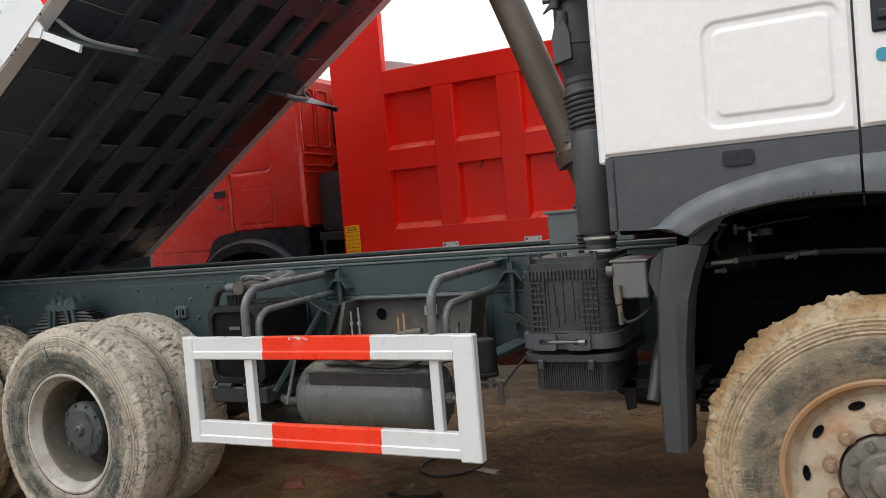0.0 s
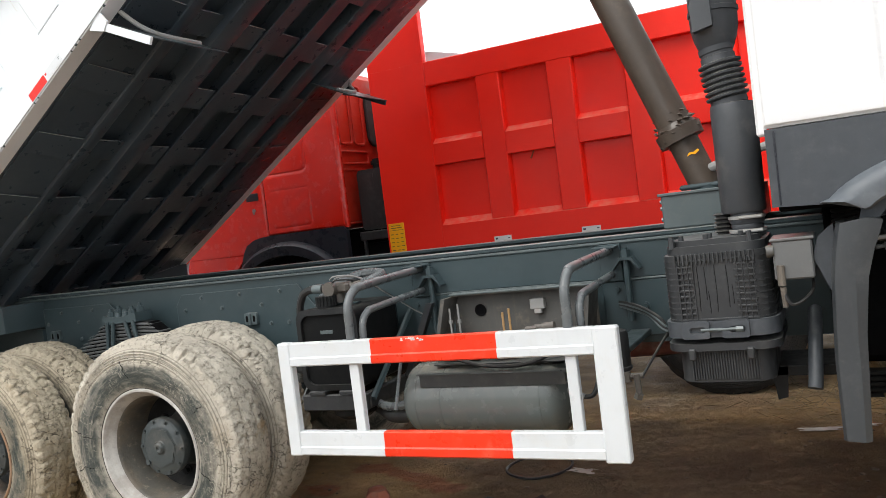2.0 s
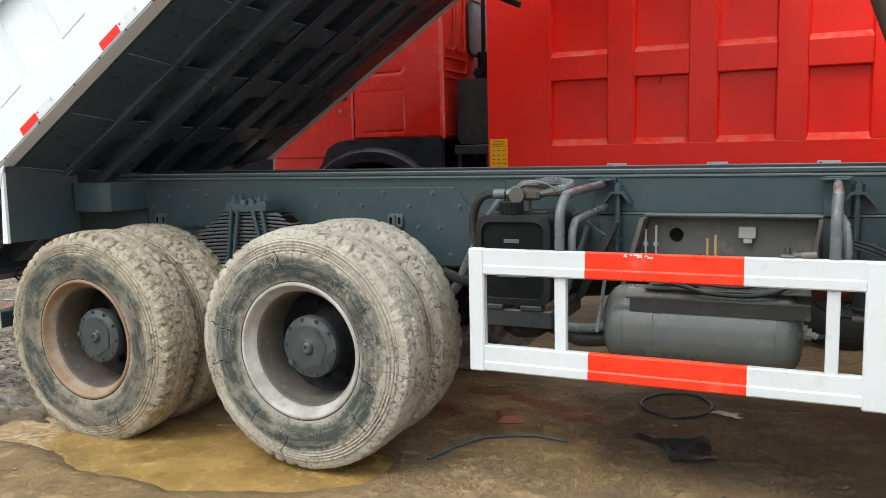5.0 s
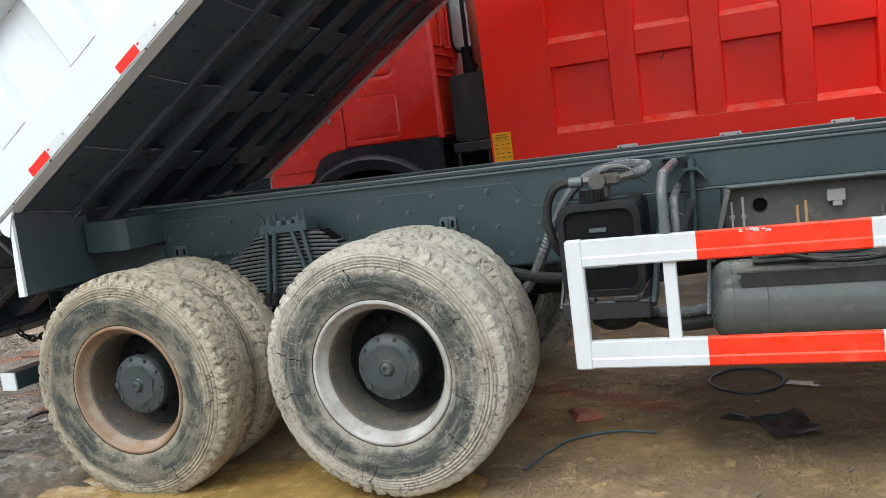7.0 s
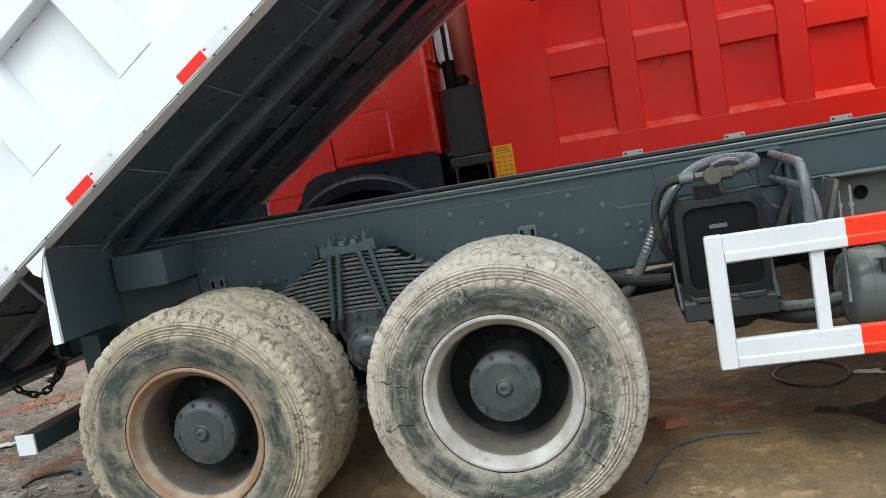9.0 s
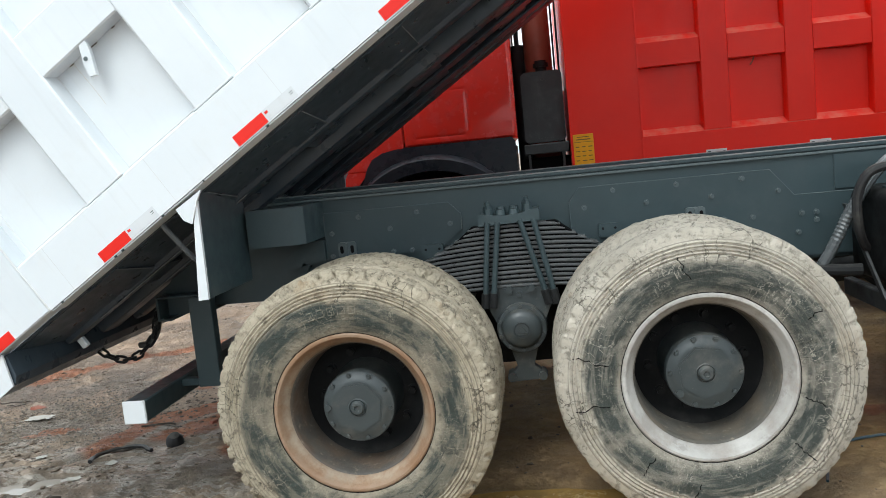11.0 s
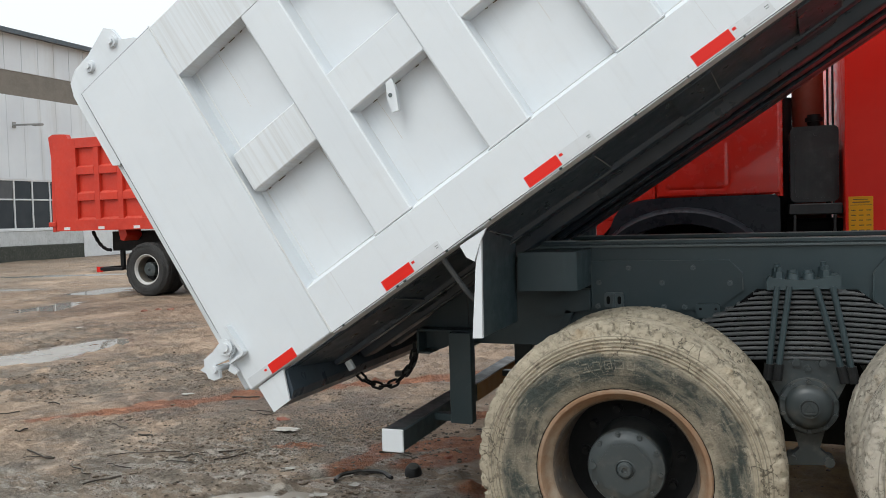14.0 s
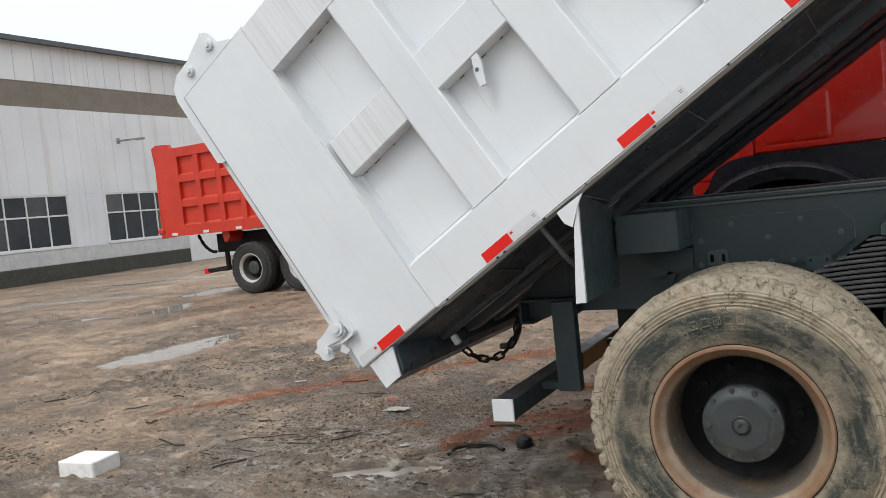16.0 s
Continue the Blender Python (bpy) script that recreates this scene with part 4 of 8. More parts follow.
HUB_REAR = [(0.0, 0.058), (0.017, 0.058), (0.019, 0.050), (0.030, 0.050), (0.034, 0.056), (0.040, 0.050), (0.100, 0.047), (0.118, 0.044), (0.126, 0.037), (0.143, 0.034), (0.147, 0.026),
            (0.147, 0.0), (0.134, -0.008), (0.128, -0.10), (0.150, -0.16), (0.150, -0.45), (0.10, -0.47), (0.10, -0.75)]
RIM_FRONT = [(0.300, 0.100), (0.318, 0.112), (0.322, 0.124), (0.314, 0.131), (0.303, 0.128), (0.292, 0.112), (0.280, 0.085), (0.262, 0.074), (0.235, 0.085), (0.20, 0.098),
             (0.17, 0.104), (0.145, 0.104), (0.145, 0.09), (0.10, 0.02), (0.25, -0.1), (0.30, -0.128), (0.320, -0.124), (0.302, -0.105)]


def rear_hub_geo():
    g = Geo().lathe(HUB_REAR, 40)
    seven = [(0.106 * math.cos(2 * math.pi * i / 7 + 0.3), 0.106 * math.sin(2 * math.pi * i / 7 + 0.3)) for i in range(7)]
    g.prism(seven, 0.034, 0.0495, "z")
    g.prism([(x * 0.94, y * 0.94) for x, y in seven], 0.049, 0.0525, "z")
    for i in range(10):
        a = radians(36 * i + 30)
        g.bolt((0.130 * math.cos(a), 0.130 * math.sin(a), 0.034), (0, 0, 1), 0.0085, 0.013)
    g.lathe([(0.0, 0.062), (0.009, 0.063), (0.012, 0.070), (0.022, 0.070), (0.026, 0.066), (0.030, 0.058)], 24)
    g.cyl((-0.124, 0.004, 0.034), (-0.124, 0.004, 0.052), 0.014, n=12)
    return g


def rear_disc_geo():
    g = Geo().lathe(DISC_REAR, 48, closed=True)
    for i in range(10):
        a = radians(36 * i)
        g.bolt((0.19 * math.cos(a), 0.19 * math.sin(a), -0.168), (0, 0, 1), 0.016, 0.03)
    return g


def front_hub_geo():
    g = Geo().lathe([(0.0, 0.182), (0.030, 0.182), (0.046, 0.176), (0.054, 0.164), (0.057, 0.148), (0.082, 0.145), (0.087, 0.138), (0.089, 0.118), (0.122, 0.116), (0.134, 0.108), (0.136, 0.090), (0.125, -0.12)], 40)
    for i in range(10):
        a = radians(36 * i + 30)
        g.bolt((0.112 * math.cos(a), 0.112 * math.sin(a), 0.116), (0, 0, 1), 0.0125, 0.018)
    for i in range(8):
        a = radians(45 * i + 10)
        g.bolt((0.070 * math.cos(a), 0.070 * math.sin(a), 0.1455), (0, 0, 1), 0.0055, 0.007)
    return g


ME_TYRE_MID = mesh_of("tyre", tyre_geo(3, mud=0.6, caked=0.85, clod=0.02), M_TYRE_MID, 50)
ME_TYRE_REAR = mesh_of("tyre", tyre_geo(8, mud=0.55, caked=0.64, marks=((84, 5),)), M_TYRE_REAR, 50)
ME_TYRE_FRONT = mesh_of("tyre", tyre_geo(12, mud=1.5, caked=0.6, clod=0.06, marks=((168, 5),)), M_TYRE_FRONT, 50)
ME_TYRE_DARK = mesh_of("tyre", tyre_geo(5, n=138, mud=0.35, lugs=23, caked=0.2), M_TYRE_CLEAN, 50)
ME_RIM_MID = mesh_of("wheel", Geo().lathe(RIM_REAR, 64, closed=True), M_RIM, 40)
ME_RIM_REAR = mesh_of("wheel", Geo().lathe(RIM_REAR, 64, closed=True), M_RIM_RUST, 40)
ME_RIM_DARK = mesh_of("wheel", Geo().lathe(RIM_REAR, 48, closed=True), M_ARCH, 40)
ME_RIM_PALE = mesh_of("wheel", Geo().lathe(RIM_REAR, 48, closed=True), M_RIM_PALE, 40)
ME_RIM_FRONT = mesh_of("wheel", Geo().lathe(RIM_FRONT, 64, closed=True), M_RIM_FRONT, 40)
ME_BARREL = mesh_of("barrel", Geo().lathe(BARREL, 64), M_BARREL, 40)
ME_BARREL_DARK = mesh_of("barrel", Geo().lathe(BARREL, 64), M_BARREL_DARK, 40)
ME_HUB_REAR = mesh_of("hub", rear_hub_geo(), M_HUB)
# disc in black, which paints the shade of the deep wheel
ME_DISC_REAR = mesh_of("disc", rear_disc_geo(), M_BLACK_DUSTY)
ME_HUB_FRONT = mesh_of("hub", front_hub_geo(), M_HUB_DUSTY)
ME_HUB_DARK = mesh_of("hub", front_hub_geo(), M_HUB)
ME_BEAD = mesh_of("bead_gap", Geo().lathe([(0.3215, 0.1225), (0.3240, 0.1265), (0.3225, 0.1280), (0.3210, 0.1262)], 64, closed=True), M_SHADE)
NUTS = [Matrix.Rotation(radians(36 * i + 12), 4, "Z") @ Matrix.Translation((0.1675, 0, 0.103)) for i in range(10)]
HOLES = [Matrix.Rotation(radians(36 * i + 25), 4, "Z") @ Matrix.Translation((0.236, 0, 0.0845)) @ Matrix.Rotation(radians(22), 4, "Y") @ Matrix.Diagonal((0.012, 0.024, 1, 1)) for i in range(10)]
ME_NUT = mesh_of("wheel_nut", Geo().bolt((0, 0, 0), (0, 0, 1), 0.0185, 0.032).cyl((0, 0, 0.02), (0, 0, 0.048), 0.010, n=8), M_NUT)
# raised black disc that paints the dark of a hand hole
ME_SLOT = mesh_of("hand_hole", Geo().lathe([(0.0, 0.004), (0.8, 0.005), (1.0, 0.008), (1.1, 0.006)], 20), M_SHADE)


def crack(tyre, angle, r0, r1, seed):
    """A dark split in the dried mud of a sidewall, from radius r0 to r1."""
    rng = random.Random(seed)
    prof = [(0.315, 0.122), (0.335, 0.133), (0.36, 0.142), (0.385, 0.147), (0.41, 0.150), (0.448, 0.1495), (0.47, 0.147), (0.49, 0.142), (0.518, 0.131)]
    pts, a = [], radians(angle)
    for i in range(12):
        r = r0 + (r1 - r0) * i / 11
        a += rng.uniform(-1, 1) * 0.018
        pts.append((r * math.cos(a), r * math.sin(a), float(np.interp(r, [p[0] for p in prof], [p[1] for p in prof])) - 0.0004))
    part("crack", Geo().tube(pts, 0.0021, 5, ring=lambda i: 0.35 + 0.9 * abs(math.sin(i * 1.9 + seed))), M_SHADE, tyre)


def wheel(parent, x, y, z, turn, rim, tyre, hub, spin=0.0, slots=False, label=""):
    """One wheel; turn 0: its outer side looks to -y, 180: to +y."""
    m = pose(x, y, z, 0, 0, turn) @ pose(0, 0, 0, 90, 0, 0) @ pose(0, 0, 0, 0, 0, spin)
    w = new("wheel", rim)
    w.parent, w.matrix_basis = parent, m
    tagged(w, label)
    t = new("tyre", tyre)
    t.parent = w
    if hub:
        h = new("hub", hub)
        h.parent = w
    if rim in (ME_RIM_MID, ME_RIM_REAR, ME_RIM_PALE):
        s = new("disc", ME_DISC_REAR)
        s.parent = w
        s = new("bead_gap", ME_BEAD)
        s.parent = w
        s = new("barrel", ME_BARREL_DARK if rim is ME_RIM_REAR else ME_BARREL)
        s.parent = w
    if slots:
        for nm, me, ms in (("hand_hole", ME_SLOT, HOLES), ("wheel_nut", ME_NUT, NUTS)):
            for m_ in ms:
                s = new(nm, me)
                s.parent, s.matrix_basis = w, m_
    return w


# ---- the white tipper truck ----
truck = thing("tipper_truck", "white tipper truck with muddy wheels and raised dump bed", "truck")

# wheels: two driven axles with twin tyres, one steered axle
for x, z, rim, tyre, lab in ((0.0, 0.515, ME_RIM_REAR, ME_TYRE_REAR, "rusty rim in a muddy tyre"), (1.352, 0.567, ME_RIM_MID, ME_TYRE_MID, "silver rim in a tyre caked with pale mud")):
    near = wheel(truck, x, 0.05, z, 0, rim, tyre, ME_HUB_REAR, 40 if x else 0, label=lab)
    splits = ((169, 0.37, 0.51), (193, 0.38, 0.51), (97, 0.38, 0.47), (232, 0.36, 0.44), (262, 0.40, 0.49), (318, 0.38, 0.48), (345, 0.34, 0.41), (30, 0.40, 0.46)) if x else ((300, 0.42, 0.50),)
    for i, (a, r0, r1) in enumerate(splits):
        crack(near.children[0], a - (40 if x else 0), r0, r1, i + 3)
    wheel(truck, x, 0.405, z, 180, rim, tyre, None, 77)
    wheel(truck, x, 2.23, z, 180, rim, tyre, ME_HUB_REAR, 130)
    wheel(truck, x, 1.875, z, 0, rim, tyre, None, 200)
    g = Geo().cyl((x, 0.2, z), (x, 2.1, z), 0.085, n=18).lathe([(0.0, -0.17), (0.13, -0.16), (0.2, -0.08), (0.22, 0), (0.2, 0.08), (0.13, 0.16), (0, 0.17)], 22, pose(x, 1.14, z, 90, 0, 0))
    part("axle", g, M_CHASSIS, truck)
wheel(truck, 5.13, 0.075, 0.585, 0, ME_RIM_FRONT, ME_TYRE_FRONT, ME_HUB_FRONT, 12, True, "tan rusty rim in a tyre caked with mud")
wheel(truck, 5.13, 2.20, 0.585, 180, ME_RIM_FRONT, ME_TYRE_FRONT, ME_HUB_FRONT, 50, True)
part("front_axle", Geo().box((5.05, 0.3, 0.45), (5.2, 2.0, 0.57), 0.02), M_SHADE, truck)

# chassis rails
for side in (0, 1):
    def fy(y):
        return y if side == 0 else 2.28 - y
    g = Geo()
    g.prism([(fy(0.690), 1.352), (fy(0.690), 1.340), (fy(0.70), 1.338), (fy(0.70), 0.862), (fy(0.702), 0.86), (fy(0.78), 0.86), (fy(0.78), 0.872), (fy(0.71), 0.872), (fy(0.71), 1.338), (fy(0.78), 1.338), (fy(0.78), 1.352)], -0.86, 5.9, "x")
    rail = part("chassis_rail", g, M_CHASSIS, truck, "dark grey-green steel chassis rail")
    part("rail_end", Geo().prism([(-0.862, 0.88), (-0.862, 1.20), (-1.12, 0.93), (-1.12, 0.81), (-1.05, 0.81)], fy(0.70), fy(0.712)), M_CHASSIS, rail)
    # strip and flange made paler to paint the sky they catch
    part("top_strip", Geo().box((-0.6, fy(0.682), 1.322), (5.2, fy(0.690), 1.333), 0.002), M_CHASSIS_LIGHT, rail)
    part("top_flange", Geo().box((-0.6, fy(0.688), 1.3525), (5.9, fy(0.782), 1.3565), 0.001), M_LIT_EDGE, rail)
    part("upper_rail", Geo().box((2.08, fy(0.691), 1.160), (5.9, fy(0.699), 1.318), 0.003), M_CHASSIS, rail)
    part("rail_lip", Geo().box((2.42, fy(0.682), 1.150), (5.9, fy(0.699), 1.159), 0.002), M_CHASSIS_LIGHT, rail)
    if side == 0:
        front_rail = rail
g = Geo()
for x in (-0.75, 0.66, 2.0, 3.3, 4.6):
    g.box((x - 0.05, 0.71, 0.95), (x + 0.05, 1.57, 1.25), 0.006)
part("crossmember", g, M_CHASSIS, truck)
part("drive_shaft", Geo().cyl((1.4, 1.14, 0.66), (3.6, 1.14, 0.82), 0.06, n=16).cyl((3.6, 1.14, 0.82), (4.6, 1.14, 0.95), 0.12, n=16), M_BLACK_DUSTY, truck)

def rounded_plate(x0, x1, z0, z1, r):
    """Outline of a plate with rounded corners."""
    return [(cx + r * math.cos(radians(a)), cz + r * math.sin(radians(a))) for cx, cz, a0 in ((x1 - r, z1 - r, 0), (x0 + r, z1 - r, 90), (x0 + r, z0 + r, 180), (x1 - r, z0 + r, 270)) for a in (a0, a0 + 30, a0 + 60, a0 + 90)]


# bolted gusset plates on the rail beside the bogie
BOLT_ROWS = (1.246, 1.178, 1.069)
ME_BOLT = mesh_of("bolt", Geo().bolt((0, 0, 0), (0, -1, 0), 0.0090, 0.013), M_BOLT)
for outline, edge, bolts in (
        ([(0.918, 0.90), (0.918, 1.208), (0.965, 1.272), (1.805, 1.274), (1.905, 1.152), (2.40, 1.150), (2.40, 0.885), (1.6, 0.87)], 5,
         ((0.984, 1), (1.117, 0), (1.263, 1), (1.399, 0), (1.549, 1), (1.685, 0), (1.837, 1), (1.601, 2), (1.724, 2), (1.934, 2), (1.996, 2))),
        ([(-0.243, 1.04), (-0.243, 1.258), (-0.235, 1.262), (0.359, 1.262), (0.414, 1.205), (0.414, 1.130), (0.30, 1.04)], 5,
         ((-0.21, 1), (-0.074, 0), (0.074, 1), (0.208, 0), (0.361, 1), (0.08, 2), (0.169, 2), (-0.216, 2)))):
    gp = part("gusset_plate", Geo().prism(outline, 0.684, 0.699), M_CHASSIS, front_rail)
    part("plate_edge", Geo().tube([(x, 0.6855, z) for x, z in outline[:edge + 1]], 0.0030, 6), M_EDGE, gp)
    for x, row in bolts:
        b = new("bolt", ME_BOLT)
        b.parent, b.matrix_basis = gp, pose(x, 0.684, BOLT_ROWS[row] - (0.016 if x < 0.5 else 0), 0, 37 * x * 10 % 60, 0)
    if outline[0][0] > 0:
        for x, z in ((1.996, 1.035), (1.916, 0.985), (1.78, 0.93)):
            b = new("bolt", ME_BOLT)
            b.parent, b.matrix_basis = gp, pose(x, 0.684, z, 0, 20, 0)
b = new("bolt", ME_BOLT)
b.parent, b.matrix_basis = front_rail, pose(-0.40, 0.70, 1.075)
for x, z in ((-0.14, 1.083), (1.473, 1.103)):  # small double-slotted lugs over the wheels
    g = Geo().prism(rounded_plate(x - 0.043, x + 0.043, z - 0.034, z + 0.034, 0.010), 0.664, 0.6835).box((x - 0.007, 0.652, z - 0.034), (x + 0.007, 0.668, z + 0.030), 0.003)
    lug = part("slotted_lug", g, M_BOLT, front_rail)
    for dx in (-0.025, 0.025):
        part("slot", Geo().prism(rounded_plate(x + dx - 0.008, x + dx + 0.008, z - 0.018, z + 0.018, 0.0075), 0.6625, 0.664), M_SHADE, lug)
for x0, x1, z in ((0.22, 0.32, 1.010), (1.041, 1.132, 1.038)):
    stop = part("spring_stop", Geo().prism(rounded_plate(x0, x1, z, z + 0.062, 0.010), 0.655, 0.6835), M_CHASSIS, front_rail)
    for x in (x0 + 0.018, x1 - 0.018):
        part("bolt_hole", Geo().cyl((x, 0.6545, z + 0.040), (x, 0.6535, z + 0.040), 0.006, n=10), M_SHADE, stop)

# leaf spring on its trunnion
SX = 0.660
spring = part("leaf_spring", Geo().cyl((SX, 0.50, 0.69), (SX, 1.78, 0.69), 0.07, n=20), M_CHASSIS, truck, "thick dark leaf spring pack")
HALVES = (0.205, 0.225, 0.27, 0.315, 0.365, 0.41, 0.455, 0.50, 0.545, 0.59, 0.60, 0.60, 0.60, 0.60)
for i, half in enumerate(HALVES):
    z = 1.148 - 0.0207 * i
    g = Geo()
    face, y0 = ((0.0, 0.0045), (0.0045, 0.0), (0.10, 0.0), (0.10, 0.0142), (0.0045, 0.0142), (0.0, 0.0097)), 0.504 + 0.003 * (i % 2)
    for s in range(13):
        q = -1 + 2 * s / 12
        drop = -0.050 * (half * q) ** 2 / 0.36
        thin = 0.45 if abs(q) == 1 and i < 9 else 1.0
        g.v += [(SX + half * q, y0 + a, z + drop - 0.0142 + (0.0142 - b) * thin) for a, b in face]
    g.f = [(o * 6 + a, o * 6 + (a + 1) % 6, o * 6 + 6 + (a + 1) % 6, o * 6 + 6 + a) for o in range(12) for a in range(6)] + [tuple(range(5, -1, -1)), tuple(range(72, 78))]
    part("leaf", g, M_LEAF, spring, angle=25)
# black block put in so the gaps between leaves look shaded
part("pack_core", Geo().prism([(SX - 0.19, 1.145), (SX + 0.19, 1.145), (SX + 0.56, 0.85), (SX - 0.56, 0.85)], 0.525, 0.60), M_SHADE, spring)
CX = SX - 0.017
g = Geo().prism([(CX - 0.136, 1.150), (CX - 0.136, 1.188), (CX - 0.125, 1.203), (CX - 0.06, 1.194), (CX - 0.02, 1.190), (CX + 0.05, 1.194), (CX + 0.10, 1.208), (CX + 0.132, 1.212), (CX + 0.137, 1.198), (CX + 0.137, 1.158)], 0.488, 0.62)
for dx, y, zt in ((-0.088, 0.515, 1.222), (0.085, 0.515, 1.230), (-0.095, 0.585, 1.232), (0.080, 0.585, 1.240)):
    g.cyl((CX + dx, y, 1.19), (CX + dx, y, zt), 0.0215, 0.020, n=6)
    g.cyl((CX + dx, y, zt), (CX + dx, y, zt + 0.020), 0.0115, n=10)
for dx in (-0.036, 0.024):
    g.cyl((CX + dx, 0.525, 1.185), (CX + dx, 0.525, 1.216), 0.026, 0.020, n=12)
    g.cyl((CX + dx, 0.58, 1.185), (CX + dx, 0.58, 1.226), 0.024, 0.019, n=12)
part("spring_clamp", g, M_CHASSIS, spring)
for a, b in ((-0.113, -0.153), (-0.067, -0.118), (0.030, 0.132), (0.090, 0.165)):
    rod = part("u_bolt", Geo().tube([(SX + a, 0.490, 1.165), (SX + b, 0.478, 0.79)], 0.0125, 10), M_CHASSIS, spring)
    e = 0.06 * (b - a) / 0.375
    part("bolt_sleeve", Geo().tube([(SX + b - e, 0.480, 0.850), (SX + b, 0.478, 0.785)], 0.0195, 10), M_BLACK_DUSTY, rod)
g = Geo().prism([(SX - 0.15, 0.79), (SX - 0.14, 0.872), (SX - 0.09, 0.885), (SX + 0.09, 0.89), (SX + 0.14, 0.875), (SX + 0.15, 0.80), (SX + 0.065, 0.62), (SX - 0.065, 0.61)], 0.515, 0.60)
for dx in (-0.045, 0.055):
    g.bolt((SX + dx, 0.515, 0.855), (0, -1, 0), 0.019, 0.018)
g.bolt((SX, 0.515, 0.83), (0, -1, 0), 0.012, 0.012)
g.prism([(SX - 0.065, 0.60), (SX + 0.07, 0.61), (SX + 0.040, 0.50), (SX + 0.085, 0.46), (SX + 0.08, 0.435), (SX - 0.075, 0.425), (SX - 0.08, 0.45), (SX - 0.035, 0.495)], 0.53, 0.58)
for dx in (-0.065, 0.075):
    g.cyl((SX + dx, 0.50, 0.452), (SX + dx, 0.60, 0.452), 0.02, n=8)
part("trunnion_bracket", g, M_HUB, spring)
g = Geo().lathe([(0, 0.062), (0.03, 0.062), (0.032, 0.056), (0.058, 0.053), (0.078, 0.043), (0.088, 0.028), (0.090, 0.018), (0.108, 0.016), (0.112, 0.006), (0.112, -0.06)], 36, pose(SX, 0.50, 0.682, 90, 0, 0))
for i in range(10):
    a = radians(36 * i + 18)
    g.bolt((SX + 0.0995 * math.cos(a), 0.4845, 0.682 + 0.0995 * math.sin(a)), (0, -1, 0), 0.0085, 0.015)
g.prism([(SX - 0.022, 0.672), (SX + 0.022, 0.672), (SX, 0.702)], 0.432, 0.440)
g.box((SX - 0.024, 0.433, 0.660), (SX + 0.024, 0.440, 0.667), 0.001)
g.lathe([(0.034, 0.060), (0.034, 0.066), (0.038, 0.066), (0.038, 0.060)], 28, pose(SX, 0.50, 0.682, 90, 0, 0))
part("trunnion_cap", g, M_HUB, spring)

# unseen fill blocking light between the wheels: drums, brake chambers, torque rods, bogie saddle
part("bogie_saddle", Geo().prism([(SX - 0.24, 0.45), (SX + 0.24, 0.45), (SX + 0.30, 0.62), (SX + 0.20, 0.84), (SX - 0.20, 0.84), (SX - 0.30, 0.62)], 0.80, 1.48), M_BLACK_DUSTY, truck)
for x, z in ((0.0, 0.515), (1.352, 0.567)):
    for y in (0.60, 1.50):
        part("brake_drum", Geo().lathe([(0.0, 0.0), (0.19, 0.0), (0.212, 0.012), (0.212, 0.15), (0.20, 0.165), (0.0, 0.165)], 28, pose(x, y + 0.165, z, 90, 0, 0)), M_BLACK_DUSTY, truck)
    sgn = 1 if x < 0.6 else -1
    part("torque_rod", Geo().cyl((x + 0.10 * sgn, 0.86, z - 0.17), (SX - 0.12 * sgn, 0.86, 0.47), 0.032, n=12), M_BLACK_DUSTY, truck)
    part("brake_chamber", Geo().lathe([(0.0, 0.0), (0.06, 0.0), (0.088, 0.03), (0.092, 0.055), (0.088, 0.075), (0.07, 0.15), (0.0, 0.16)], 20, pose(x + 0.24 * sgn, 0.80, z + 0.12, 0, 90 * sgn, 0)), M_BLACK_DUSTY, truck)

# saddle clamps with hanging rods
for x in (2.645, 3.628):
    g = Geo()
    g.prism([(x - 0.062, 1.205), (x - 0.052, 1.225), (x - 0.03, 1.258), (x + 0.03, 1.258), (x + 0.052, 1.225), (x + 0.064, 1.205), (x + 0.060, 1.200), (x + 0.045, 1.218), (x + 0.022, 1.246), (x - 0.022, 1.246), (x - 0.045, 1.218), (x - 0.058, 1.200)], 0.62, 0.690)
    g.cyl((x, 0.65, 1.255), (x, 0.65, 1.290), 0.024, n=6).cyl((x, 0.65, 1.29), (x, 0.65, 1.30), 0.014, n=10)
    g.cyl((x, 0.65, 1.25), (x - 0.004, 0.65, 0.97), 0.014, n=10)
    part("saddle_clamp", g, M_CHASSIS, front_rail)
for x0, x1, bolts in ((2.41, 2.76, ((2.54, 1.11), (2.55, 1.04))), (3.50, 3.95, ((3.57, 1.11), (3.69, 1.03), (3.82, 0.93), (3.80, 1.05)))):
    g = Geo().box((x0, 0.684, 0.895), (x1, 0.698, 1.148), 0.004)
    for x, z in bolts:
        g.bolt((x, 0.684, z), (0, -1, 0), 0.0125, 0.015)
    part("lower_web", g, M_CHASSIS, front_rail)

# side guard
guard = part("side_guard", Geo().box((2.545, -0.030, 0.655), (2.592, 0.004, 0.962), 0.003), M_WHITE_BAR, truck, "white and red folded steel side guard")


def guard_bar(x0, x1, z0, z1, mat, end=""):
    h = z1 - z0
    prof = [(-0.034, z1), (-0.040, z1 - 0.004), (-0.040, z0 + 0.40 * h), (-0.047, z0 + 0.34 * h), (-0.047, z0 + 0.06 * h), (-0.040, z0), (-0.004, z0), (-0.004, z1)]
    part("bar", Geo().prism(prof, x0, x1, "x"), mat, guard)


